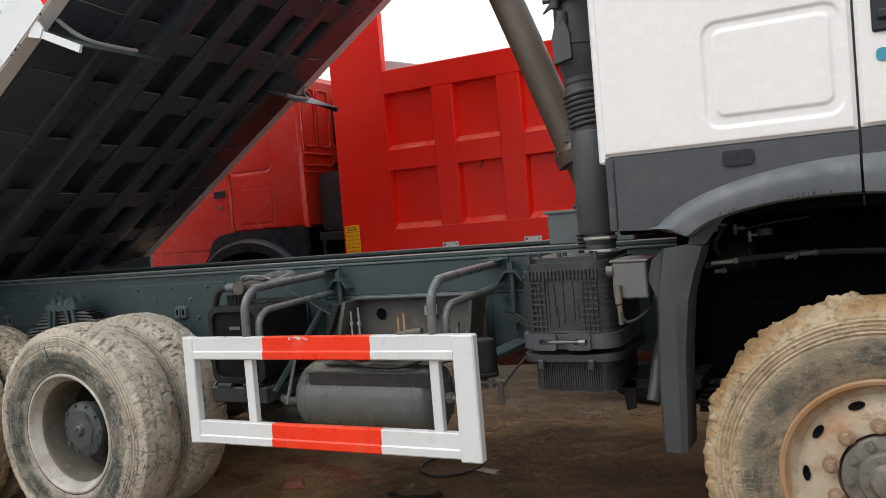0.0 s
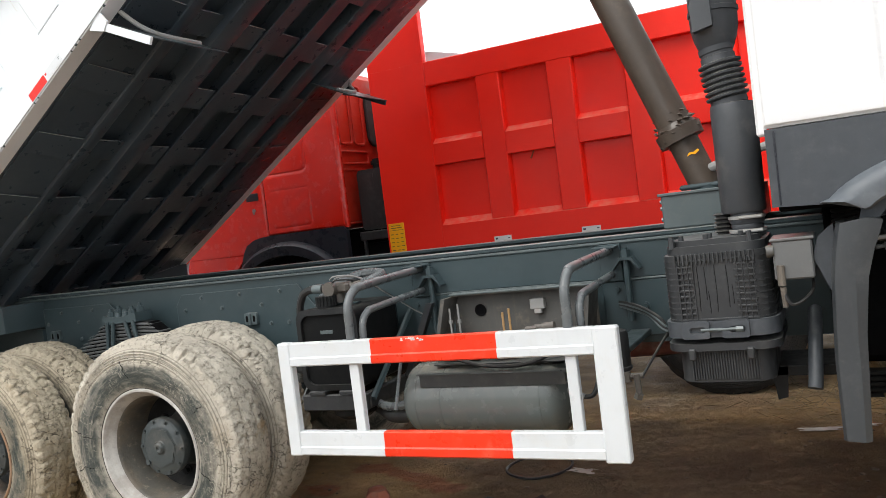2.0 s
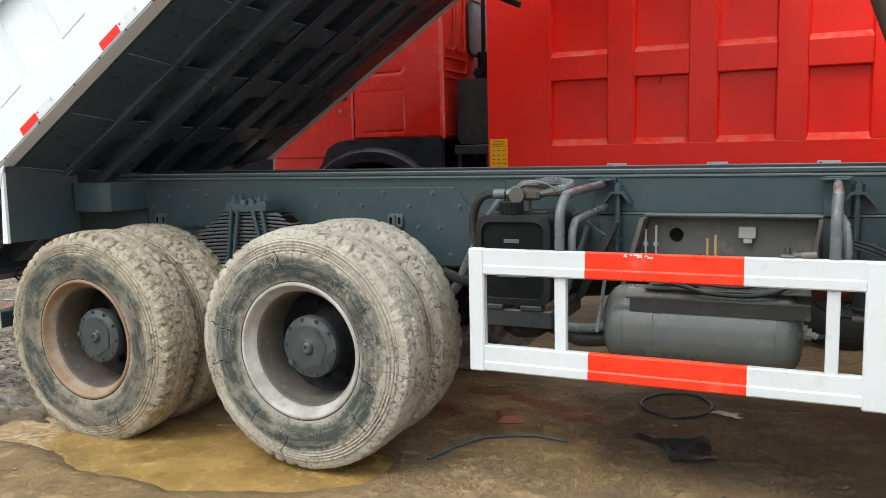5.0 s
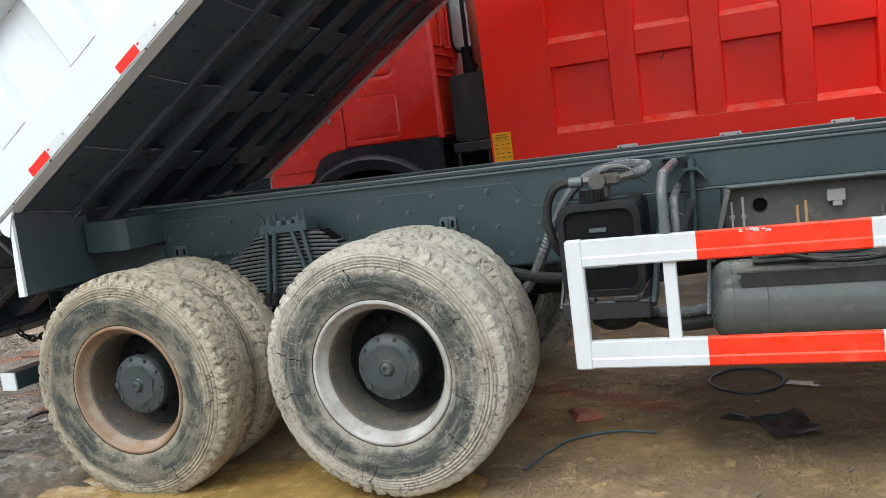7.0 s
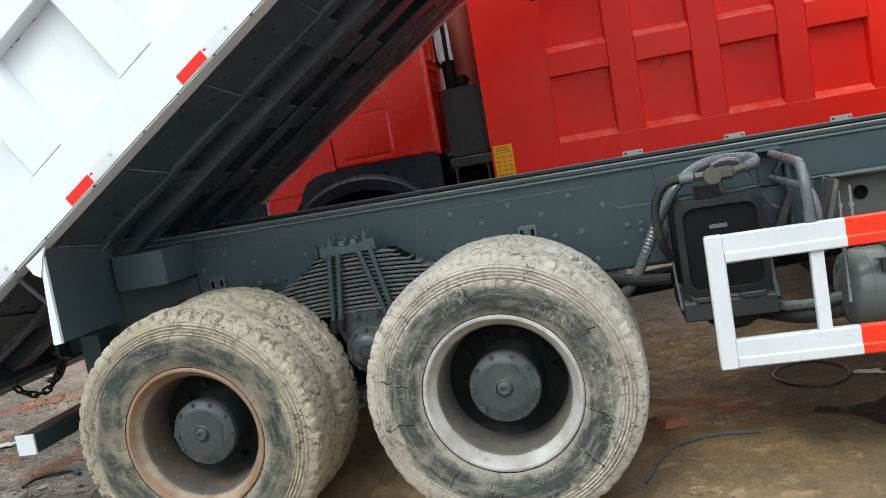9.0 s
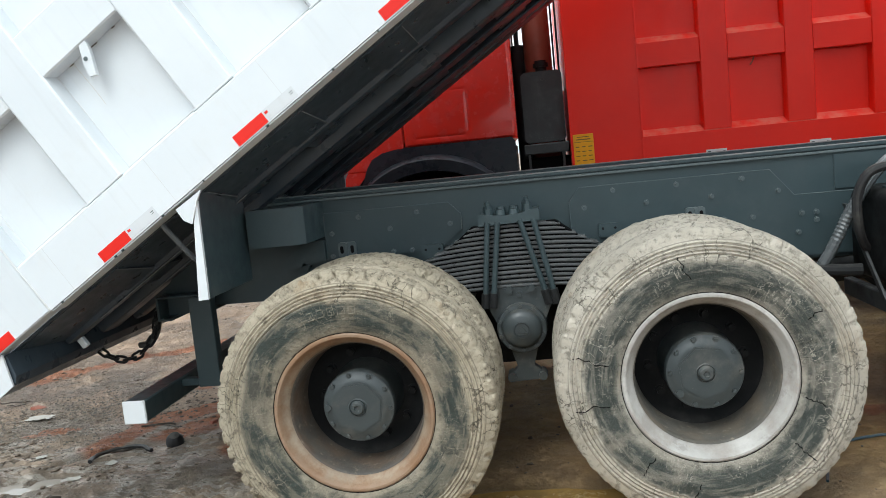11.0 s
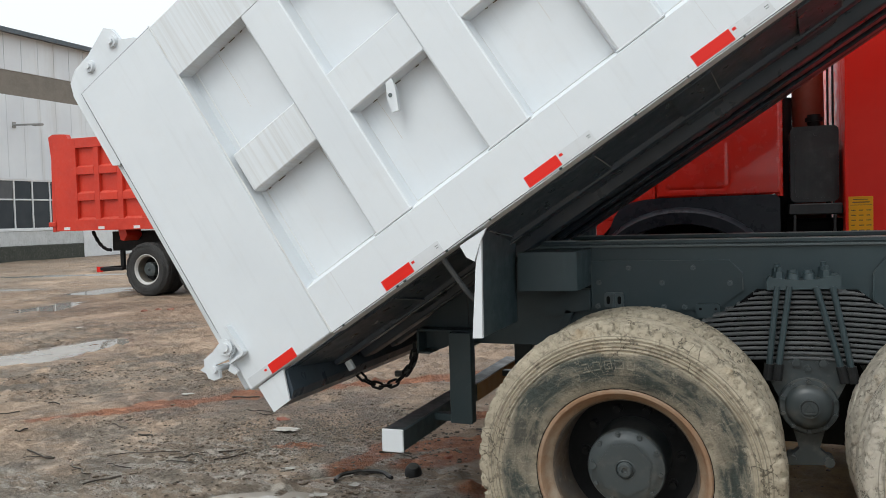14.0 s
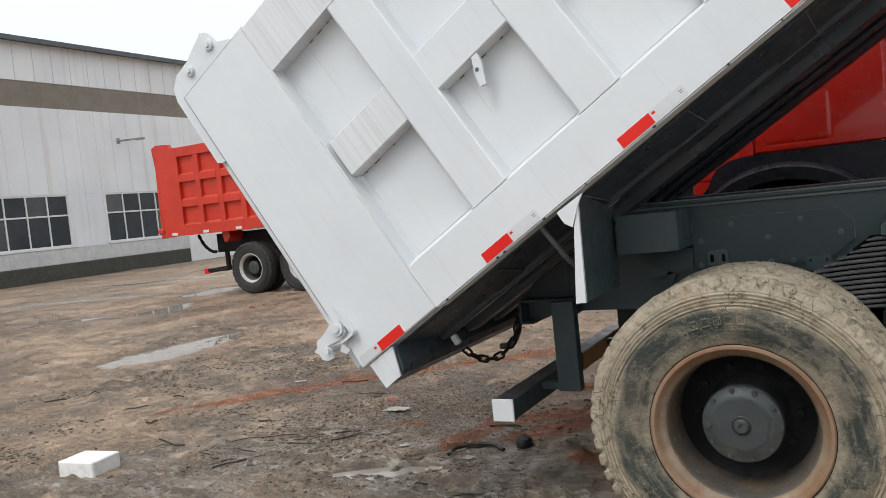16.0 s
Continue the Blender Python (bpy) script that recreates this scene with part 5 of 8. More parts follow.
for z0, z1, cuts in ((0.956, 1.060, (2.25, 2.67, 3.245, 3.632)), (0.556, 0.662, (2.25, 2.682, 3.262, 3.632))):
    for i, mat in enumerate((M_WHITE_BAR, M_RED_BAR, M_WHITE_BAR)):
        guard_bar(cuts[i], cuts[i + 1], z0, z1, mat)
chip = Geo()
crng = random.Random(17)
for i in range(16):
    x, z = crng.uniform(2.815, 2.92), crng.uniform(1.042, 1.056)
    chip.box((x, -0.0406, z), (x + crng.uniform(0.004, 0.018), -0.0398, z + crng.uniform(0.002, 0.006)), 0.0002)
tagged(part("scraped_paint", chip, M_REFLECT_WHITE, guard, "pale scrape in the red paint"), kind="stuff")
part("inner_post", Geo().box((3.513, -0.030, 0.648), (3.556, 0.004, 0.955), 0.003), M_WHITE_BAR, guard)
part("post", Geo().box((2.185, -0.044, 0.552), (2.251, 0.0, 1.063), 0.006), M_WHITE_BAR, guard)
part("post", Geo().box((3.630, -0.048, 0.545), (3.726, 0.0, 1.060), 0.006), M_WHITE_BAR, guard)
for x in (2.562, 3.535):
    for pts, r in (([(x, -0.012, 0.97), (x, -0.012, 1.14), (x, 0.0, 1.215), (x + 0.003, 0.05, 1.262), (x + 0.006, 0.13, 1.277), (x + 0.018, 0.685, 1.292)], 0.0195),
                   ([(x + 0.038, 0.03, 0.97), (x + 0.038, 0.03, 1.08), (x + 0.036, 0.045, 1.13), (x + 0.034, 0.09, 1.16), (x + 0.03, 0.17, 1.170), (x + 0.02, 0.685, 1.183)], 0.0165)):
        part("hoop", Geo().tube(pts, r, 12, 5), M_HOOP, guard, "grey bent tube")
    part("mounting_plate", Geo().box((x - 0.035, 0.672, 1.15), (x + 0.07, 0.684, 1.32), 0.003).box((x - 0.05, 0.6, 1.305), (x + 0.06, 0.68, 1.313), 0.002), M_CHASSIS, guard)

# black oil tank on its bracket
def rounded(x0, x1, z0, z1, r, n=6):
    out = []
    for cx, cz, a0 in ((x1 - r, z1 - r, 0), (x0 + r, z1 - r, 90), (x0 + r, z0 + r, 180), (x1 - r, z0 + r, 270)):
        for i in range(n + 1):
            a = radians(a0 + 90 * i / n)
            out.append((cx + r * math.cos(a), cz + r * math.sin(a)))
    return out


g = Geo().prism(rounded(2.112, 2.452, 0.785, 1.176, 0.055), 0.232, 0.60)
tank = part("oil_tank", g, M_OILTANK, truck, "black rounded plastic oil tank")
g = Geo()
outer, inner = rounded(2.112, 2.452, 0.785, 1.176, 0.055), rounded(2.140, 2.424, 0.813, 1.148, 0.045)
n = len(outer)
g.add([(p[0], 0.220, p[1]) for p in outer] + [(p[0], 0.215, p[1]) for p in inner] + [(p[0], 0.231, p[1]) for p in inner] + [(p[0], 0.2315, p[1]) for p in outer],
      [(i, (i + 1) % n, n + (i + 1) % n, n + i) for i in range(n)] + [(n + i, n + (i + 1) % n, 2 * n + (i + 1) % n, 2 * n + i) for i in range(n)] + [(i, (i + 1) % n, 3 * n + (i + 1) % n, 3 * n + i) for i in range(n)])
part("front_rim", g, M_BLACK_DUSTY, tank)
part("badge", Geo().box((2.24, 0.2275, 1.055), (2.31, 0.231, 1.072), 0.001), M_CHASSIS_LIGHT, tank)
part("badge", Geo().box((2.21, 0.2275, 0.905), (2.34, 0.231, 0.925), 0.001), M_CHASSIS_LIGHT, tank)
part("strap", Geo().prism([(2.15, 1.177), (2.40, 1.180), (2.40, 1.186), (2.15, 1.183)], 0.33, 0.37), M_CHASSIS, tank)
g = Geo().box((2.10, 0.21, 0.69), (2.46, 0.245, 0.765), 0.004).box((2.10, 0.245, 0.69), (2.14, 0.69, 0.765), 0.004).box((2.42, 0.245, 0.69), (2.46, 0.69, 0.765), 0.004)
g.box((2.15, 0.20, 0.765), (2.24, 0.25, 0.785), 0.003).box((2.32, 0.20, 0.765), (2.42, 0.25, 0.785), 0.003)
g.prism([(2.455, 0.76), (2.49, 0.76), (2.66, 1.12), (2.625, 1.12)], 0.60, 0.64)
bracket = part("tank_bracket", g, M_FILTER, truck)
part("diagonal_brace", Geo().add([(x_, y_ + d_, z_) for x_ in (2.088, 2.098) for y_, z_ in ((0.235, 0.745), (0.62, 1.10)) for d_ in (-0.018, 0.018)], [(0, 1, 3, 2), (4, 6, 7, 5), (0, 2, 6, 4), (1, 5, 7, 3), (0, 4, 5, 1), (2, 3, 7, 6)]), M_FILTER, bracket)
part("diagonal_brace", Geo().tube([(2.468, 0.26, 0.735), (2.50, 0.67, 1.09)], 0.016, 6), M_CHASSIS, bracket)
part("lower_pan", Geo().lathe([(0, -0.05), (0.07, -0.045), (0.105, -0.02), (0.11, 0.02)], 20, pose(2.30, 0.36, 0.67)), M_BLACK_DUSTY, bracket)
g = Geo().cyl((2.255, 0.29, 1.178), (2.255, 0.29, 1.20), 0.048, n=24)
grip = [(2.255 + (0.052 if i % 4 < 2 else 0.044) * math.cos(radians(5 * i)), 0.29 + (0.052 if i % 4 < 2 else 0.044) * math.sin(radians(5 * i))) for i in range(72)]
g.prism(grip, 1.185, 1.230, "z")
part("filler_cap", g, M_BLACK_DUSTY, tank)
g = Geo().cyl((2.30, 0.34, 1.19), (2.30, 0.34, 1.25), 0.03, n=16).box((2.265, 0.30, 1.235), (2.375, 0.37, 1.285), 0.012).cyl((2.285, 0.27, 1.26), (2.285, 0.31, 1.26), 0.034, n=18).cyl((2.365, 0.335, 1.262), (2.43, 0.36, 1.272), 0.017, n=8).cyl((2.22, 0.33, 1.262), (2.27, 0.335, 1.262), 0.020, n=6)
part("valve", g, M_BRASS, tank, "dusty brass valve block")
spiral = (lambda i: 1.0 + 0.14 * (i % 2))
part("hose", Geo().tube([(2.22, 0.33, 1.262), (2.14, 0.335, 1.262), (2.085, 0.34, 1.235), (2.05, 0.35, 1.16), (2.05, 0.36, 1.06), (2.085, 0.40, 0.95), (2.20, 0.5, 0.85)], 0.019, 10, 7), M_RUBBER, tank)
part("hose_sleeve", Geo().cyl((2.16, 0.335, 1.2625), (2.215, 0.332, 1.2625), 0.023, n=12), M_CHASSIS_LIGHT, tank)
part("spiral_hose", Geo().tube([(2.42, 0.36, 1.27), (2.47, 0.40, 1.285), (2.45, 0.50, 1.30), (2.30, 0.55, 1.30), (2.16, 0.45, 1.235), (2.055, 0.45, 1.085), (1.998, 0.45, 0.975), (1.93, 0.47, 0.85), (1.87, 0.52, 0.78)], 0.022, 10, 14, ring=spiral), M_HOOP, tank, "ribbed spiral-wrapped hose")
for dz, dy in ((0.0, 0.0), (0.012, 0.02), (0.02, -0.012)):
    part("cable", Geo().tube([(2.29, 0.30 + dy, 1.285 + dz), (2.33, 0.29 + dy, 1.300 + dz), (2.40, 0.36 + dy, 1.285 + dz), (2.46, 0.45, 1.23), (2.56, 0.66, 1.07), (2.66, 0.668, 1.03)], 0.004, 6, 6), M_STEEL if dz else M_RUBBER, tank)
part("bracket_pipe", Geo().tube([(1.80, 0.55, 0.86), (1.95, 0.45, 0.845), (2.08, 0.42, 0.84)], 0.026, 10, 4), M_BLACK_DUSTY, bracket)

# air tank under its tray
AY, AZ = 0.24, 0.739
half = [(0, 0.380), (0.06, 0.377), (0.108, 0.366), (0.142, 0.344), (0.157, 0.318), (0.160, 0.285), (0.1615, 0.284), (0.1615, 0.281), (0.160, 0.280)]
g = Geo().lathe([(r, -h) for r, h in half] + half[::-1], 44, Matrix.Translation((3.066, AY, AZ)) @ Matrix.Rotation(radians(90), 4, "Y"))
air = part("air_tank", g, M_TANK, truck, "grey painted cylindrical air tank")
part("weld_seam", Geo().tube([(2.80, AY - 0.10, AZ + 0.1255), (3.33, AY - 0.10, AZ + 0.1255)], 0.003, 6), M_TANK, air)
part("ring_seam", Geo().lathe([(0.1597, -0.002), (0.1615, 0.0), (0.1597, 0.002)], 44, Matrix.Translation((2.905, AY, AZ)) @ Matrix.Rotation(radians(90), 4, "Y")), M_TANK, air)
part("drain_valve", Geo().cyl((3.445, AY, AZ), (3.47, AY, AZ), 0.024, n=6).cyl((3.47, AY, AZ), (3.49, AY, AZ - 0.01), 0.012, n=10).cyl((3.435, AY - 0.05, AZ + 0.03), (3.455, AY - 0.05, AZ + 0.03), 0.014, n=8), M_STEEL, air)
part("drain_pipe", Geo().tube([(3.49, AY, AZ - 0.01), (3.53, AY, AZ), (3.55, AY + 0.03, AZ + 0.06), (3.545, AY + 0.10, AZ + 0.15)], 0.010, 8, 5), M_RUBBER, air)
tray = part("tray", Geo().prism([(0.092, 0.868), (0.092, 0.818), (0.120, 0.818), (0.120, 0.823), (0.098, 0.823), (0.098, 0.862), (0.155, 0.862), (0.155, 0.868)], 2.815, 3.465, "x"), M_ENGINE, truck, "grey folded steel tray")
part("tray_lip", Geo().box((2.80, 0.088, 0.8682), (3.45, 0.112, 0.874), 0.002), M_ENGINE, tray)
part("tray_plate", Geo().box((2.86, 0.155, 0.896), (3.465, 0.44, 0.903), 0.002), M_ENGINE, tray)
part("tray_pipe", Geo().tube([(2.71, 0.24, 0.665), (2.56, 0.28, 0.645), (2.40, 0.42, 0.655), (2.25, 0.5, 0.66)], 0.032, 12, 5), M_RUBBER, air)
part("tray_pipe", Geo().tube([(2.71, 0.20, 0.73), (2.60, 0.24, 0.70), (2.47, 0.32, 0.69), (2.3, 0.5, 0.70)], 0.019, 10, 12, ring=spiral), M_HOOP, air)
part("strap", Geo().tube([(2.705, 0.15, 0.94), (2.697, 0.11, 0.83), (2.688, 0.075, 0.725)], 0.008, 6), M_HOOP, air)
g = Geo().box((2.88, 0.20, 0.903), (3.06, 0.40, 0.925), 0.008).box((3.10, 0.28, 0.903), (3.38, 0.46, 0.915), 0.004)
part("valve_block", g, M_TANK, tray)
part("cable", Geo().tube([(2.90, 0.15, 0.94), (3.0, 0.14, 0.92), (3.1, 0.14, 0.895), (3.25, 0.14, 0.89), (3.36, 0.15, 0.915), (3.42, 0.25, 0.95)], 0.009, 8, 6), M_RUBBER, tray)
part("cable", Geo().tube([(2.80, 0.25, 0.92), (2.95, 0.19, 0.935), (3.08, 0.19, 0.92), (3.2, 0.19, 0.913), (3.3, 0.26, 0.915)], 0.007, 8, 6), M_RUBBER, tray)

# pale plate box behind the tank
g = Geo().box((2.77, 0.612, 0.87), (3.49, 0.62, 1.155), 0.002).box((2.79, 0.545, 1.150), (3.50, 0.615, 1.158), 0.002)
g.prism([(2.70, 0.86), (2.72, 0.86), (2.80, 1.15), (2.78, 1.15)], 0.46, 0.618)
g.prism([(3.44, 0.86), (3.455, 0.86), (3.50, 1.15), (3.485, 1.15)], 0.46, 0.618)
pbox = part("equipment_plate", g, M_GALV, truck, "pale dusty mounting plate")
part("plate_lip", Geo().box((2.785, 0.538, 1.156), (3.50, 0.600, 1.163), 0.002), M_CHASSIS_LIGHT, pbox)
g = Geo().lathe([(0.0, 0.0), (0.022, 0.0), (0.026, 0.004), (0.030, 0.004)], 20, pose(2.915, 0.6085, 1.07, 90, 0, 0))
part("cable_hole", g, M_SHADE, pbox)
g = Geo().box((3.175, 0.585, 1.06), (3.245, 0.612, 1.11), 0.003).box((3.195, 0.58, 1.04), (3.23, 0.60, 1.06), 0.002)
part("junction_box", g, M_STEEL, pbox)
for x in (3.055, 3.088):
    part("stud", Geo().cyl((x, 0.53, 0.92), (x, 0.53, 1.06 + (x - 3.05) * 0.5), 0.006, n=8).cyl((x, 0.53, 0.94), (x, 0.53, 0.955), 0.013, n=6), M_RUST_BOLT, pbox)
for x in (2.80, 2.845):
    part("stud", Geo().cyl((x, 0.50, 0.90), (x, 0.50, 1.10 + (x - 2.8) * 0.4), 0.005, n=8).cyl((x, 0.50, 1.03), (x, 0.50, 1.045), 0.011, n=6), M_STEEL, pbox)
g = Geo()
for i, (x, z) in enumerate(((3.37, 1.00), (3.42, 0.99))):
    g.cyl((x, 0.55, z), (x + 0.012, 0.51, z - 0.06), 0.009, n=8).cyl((x, 0.55, z), (x, 0.55, z + 0.03), 0.012, n=6)
tagged(part("fitting", g, M_GALV, pbox), kind="stuff")
part("loose_fitting", Geo().cyl((3.43, 0.0, 1.068), (3.48, -0.006, 1.072), 0.013, n=12).cyl((3.40, -0.004, 1.070), (3.435, 0.002, 1.068), 0.009, n=8).box((3.36, -0.02, 1.060), (3.41, 0.015, 1.070), 0.004), M_BRASS, guard)
for k_ in range(4):
    part("cable", Geo().tube([(3.575, 0.67, 1.055 - 0.006 * k_), (3.64, 0.61, 1.05 - 0.008 * k_), (3.72, 0.54 + 0.01 * k_, 1.03 - 0.01 * k_), (3.79, 0.5, 0.985 - 0.012 * k_), (3.80 + 0.01 * k_, 0.52, 0.93)], 0.007, 8, 5), M_CHASSIS_LIGHT if k_ % 2 else M_RUBBER, front_rail)
DX, DY = 3.652, 0.222
g = Geo().lathe([(0.0, 1.004), (0.030, 1.004), (0.044, 0.998), (0.0495, 0.984), (0.0495, 0.858), (0.053, 0.855), (0.053, 0.845), (0.047, 0.838), (0.0, 0.838)], 28, Matrix.Translation((DX, DY, 0)))
dryer = part("air_dryer", g, M_BLACK_DUSTY, truck, "small black air dryer canister")
g = Geo().cyl((DX, DY, 0.80), (DX, DY, 0.84), 0.024, n=8).cyl((DX - 0.05, DY - 0.03, 0.815), (DX + 0.10, DY - 0.03, 0.822), 0.012, n=10).cyl((DX + 0.035, DY - 0.035, 0.80), (DX + 0.035, DY - 0.035, 0.84), 0.017, n=8)
g.cyl((DX + 0.075, DY - 0.04, 0.83), (DX + 0.078, DY - 0.04, 0.752), 0.013, n=8).cyl((DX + 0.078, DY - 0.04, 0.752), (DX + 0.070, DY - 0.04, 0.732), 0.018, n=6)
part("drain_fitting", g, M_BRASS, dryer)
part("drain_hose", Geo().tube([(DX + 0.097, DY - 0.03, 0.822), (DX + 0.115, DY, 0.85), (DX + 0.14, DY + 0.12, 0.90), (DX + 0.15, DY + 0.3, 0.93)], 0.0055, 8, 5), M_RUBBER, dryer)
part("dryer_bracket", Geo().box((DX - 0.045, DY + 0.03, 0.90), (DX + 0.045, DY + 0.47, 0.925), 0.004), M_CHASSIS, dryer)
part("red_pipe", Geo().tube([(3.4, 0.95, 0.80), (3.9, 0.95, 0.82), (4.2, 0.95, 0.82)], 0.06, 12), paint("red_brown_pipe", (0.11, 0.03, 0.025), (0.07, 0.022, 0.02), 0.6), truck)

# air filter housing
FX0, FX1, FY0, FY1 = 3.892, 4.262, 0.06, 0.55


def frame_prism(g, outer, inner, a, b):
    """A flat frame between two outlines, pushed along y."""
    n = len(outer)
    vs = [(p[0], d_, p[1]) for d_ in (a, b) for o_ in (outer, inner) for p in o_]
    fs = []
    for i in range(n):
        j = (i + 1) % n
        fs += [(i, j, n + j, n + i), (2 * n + i, 3 * n + i, 3 * n + j, 2 * n + j), (i, 2 * n + i, 2 * n + j, j), (n + i, n + j, 3 * n + j, 3 * n + i)]
    g.add(vs, fs)


def fbox(z0, z1, grow_=0.0, r=0.08):
    return Geo().prism(rounded(FX0 - grow_, FX1 + grow_, FY0 - grow_, FY1 + grow_, r), z0, z1, "z")


filt = part("air_filter", fbox(0.985, 1.285), M_FILTER, truck, "dusty ribbed plastic air filter housing")
part("lid", fbox(1.285, 1.315, -0.012).prism(rounded(FX0 + 0.03, FX1 - 0.03, FY0 + 0.03, FY1 - 0.03, 0.07), 1.315, 1.335, "z"), M_FILTER, filt)
part("bottom_bowl", Geo().prism(rounded(FX0 + 0.022, FX1 - 0.022, FY0 + 0.02, FY1 - 0.02, 0.07), 0.815, 0.935, "z"), M_FILTER, filt)
part("bowl_flange", fbox(0.935, 0.962, 0.012), M_FILTER, filt)
g = Geo()
for i in range(26):
    x = FX0 + 0.07 + (FX1 - FX0 - 0.14) * i / 25
    g.box((x - 0.003, FY0 + 0.012, 0.825), (x + 0.003, FY0 + 0.022, 0.93), 0.001)
part("rib", g, M_FILTER, filt)
g = Geo()
for i in range(11):  # the louvred grid round the housing
    z = 1.045 + 0.0215 * i
    for x0, x1 in ((FX0 + 0.05, FX0 + 0.11), (FX1 - 0.12, FX1 - 0.05)) if 0.9 < i < 9.5 else ((FX0 + 0.05, FX1 - 0.05),):
        g.box((x0, FY0 - 0.006, z), (x1, FY0 + 0.004, z + 0.007), 0.001)
    for s, c in ((FX0, -1), (FX1, 1)):
        for (ax, ay), (bx, by) in zip([(0.05, 0.006), (0.022, 0.023), (0.005, 0.05), (0.0, 0.08)], [(0.022, 0.023), (0.005, 0.05), (0.0, 0.08), (0.0, 0.42)]):
            p, q = (s - c * ax, FY0 + ay), (s - c * bx, FY0 + by)
            g.tube([(p[0], p[1], z + 0.0035), (q[0], q[1], z + 0.0035)], 0.0035, 4)
for x in [FX0 + 0.055 + 0.018 * i for i in range(4)] + [FX1 - 0.055 - 0.018 * i for i in range(4)]:
    g.box((x - 0.002, FY0 - 0.008, 1.045), (x + 0.002, FY0 + 0.003, 1.268), 0.001)
for i in range(19):
    x = FX0 + 0.05 + (FX1 - FX0 - 0.1) * i / 18
    g.box((x - 0.004, FY0 - 0.010, 1.250), (x + 0.003, FY0 + 0.004, 1.288), 0.001)
part("grille", g, M_FILTER, filt)
for i, (x, z0, z1) in enumerate(((4.015, 1.08, 1.245), (4.04, 1.12, 1.24), (4.048, 1.07, 1.15), (4.075, 1.075, 1.245), (4.115, 1.09, 1.24), (4.13, 1.10, 1.17))):
    part("oil_drip", Geo().tube([(x, FY0 - 0.0005, z1), (x + 0.002, FY0 - 0.001, (z0 + z1) / 2), (x + 0.001 * (i % 3), FY0 - 0.0005, z0)], 0.0012, 5), M_OILTANK, filt)
part("strap", fbox(0.985, 1.043, 0.012), M_TRIM, filt, "grey clamp strap")
g = Geo()
for x0, x1 in ((3.945, 4.04), (4.082, 4.175)):
    g = Geo()
    frame_prism(g, rounded(x0, x1, 0.982, 1.046, 0.010), rounded(x0 + 0.026, x1 - 0.012, 1.003, 1.025, 0.010), FY0 - 0.026, FY0 - 0.012)
    part("latch", g, M_TRIM, filt)
part("latch_bolt", Geo().cyl((4.01, FY0 - 0.024, 1.014), (4.15, FY0 - 0.024, 1.014), 0.0055, n=8).cyl((4.13, FY0 - 0.024, 1.014), (4.155, FY0 - 0.024, 1.014), 0.011, n=6), M_CHASSIS_LIGHT, filt)
g = Geo()
for x in (3.97, 4.17):
    g.box((x - 0.012, FY0 - 0.026, 0.905), (x + 0.012, FY0 - 0.006, 0.945), 0.004)
part("clip", g, M_FILTER, filt)
for x, y in ((3.93, 0.10), (3.96, 0.14), (4.05, 0.12), (4.06, 0.16), (4.17, 0.14), (4.20, 0.10)):
    part("lid_bolt", Geo().cyl((x, y, 1.31), (x, y, 1.352), 0.012, 0.009, n=8), M_FILTER, filt)
g = Geo().lathe([(0.058, 0.0), (0.061, 0.005), (0.061, 0.02), (0.056, 0.03), (0.058, 0.038), (0.056, 0.046), (0.062, 0.056), (0.062, 0.072), (0.058, 0.08), (0.058, 0.10)], 28, pose(4.19, 0.225, 1.325))
part("clamped_neck", g, M_DUCT, filt, "steel banded rubber neck")
for z in (1.340, 1.390):
    part("hose_band", Geo().lathe([(0.060, 0.0), (0.066, 0.001), (0.066, 0.012), (0.060, 0.013)], 28, pose(4.19, 0.225, z)).cyl((4.17, 0.155, z + 0.006), (4.245, 0.160, z + 0.006), 0.006, n=8), M_STEEL, filt)
prof = [(0.030, 0.0)]
for i in range(6):
    prof += [(0.030, 0.016 * i), (0.040, 0.016 * i + 0.006), (0.030, 0.016 * i + 0.012)]
part("small_bellows", Geo().lathe(prof, 18, pose(4.10, 0.32, 1.325)), M_RUBBER, filt)
duct = [(0.050, 1.412), (0.074, 1.414), (0.080, 1.424), (0.081, 1.80), (0.077, 1.815), (0.060, 1.818)]
snork = part("intake_duct", Geo().lathe(duct, 32, Matrix.Translation((4.182, 0.235, 0))), M_DUCT, truck, "dark plastic air intake duct")
prof = [(0.056, 1.805), (0.066, 1.815), (0.066, 1.835)]
for i in range(7):
    z = 1.838 + 0.0205 * i
    prof += [(0.063, z), (0.077, z + 0.006), (0.078, z + 0.0125), (0.063, z + 0.0185)]
prof += [(0.062, 1.985), (0.062, 2.0), (0.058, 2.002), (0.058, 2.012), (0.062, 2.015), (0.062, 2.035)]
tilt = Matrix.Translation((4.158, 0.255, 1.92)) @ Matrix.Rotation(radians(-8), 4, "Y") @ Matrix.Translation((0, 0, -1.92))
part("bellows", Geo().lathe(prof, 32, tilt), M_DUCT, snork, "dusty black corrugated rubber bellows")
g = Geo().lathe([(0.062, 2.02), (0.082, 2.07), (0.090, 2.11), (0.092, 2.158), (0.097, 2.160), (0.097, 2.176), (0.092, 2.178), (0.092, 2.62)], 12, Matrix.Translation((4.145, 0.275, 0)) @ Matrix.Diagonal((0.95, 1.1, 1, 1)))
part("upper_duct", g, M_DUCT, snork)
g = Geo().prism([(4.082, 2.085), (4.152, 2.10), (4.150, 2.20), (4.130, 2.25), (4.098, 2.245), (4.078, 2.18)], 0.150, 0.20).cyl((4.115, 0.17, 2.235), (4.125, 0.16, 2.285), 0.022, 0.018, n=10)
part("drain_snout", g, M_DUCT, snork, "moulded dust drain")
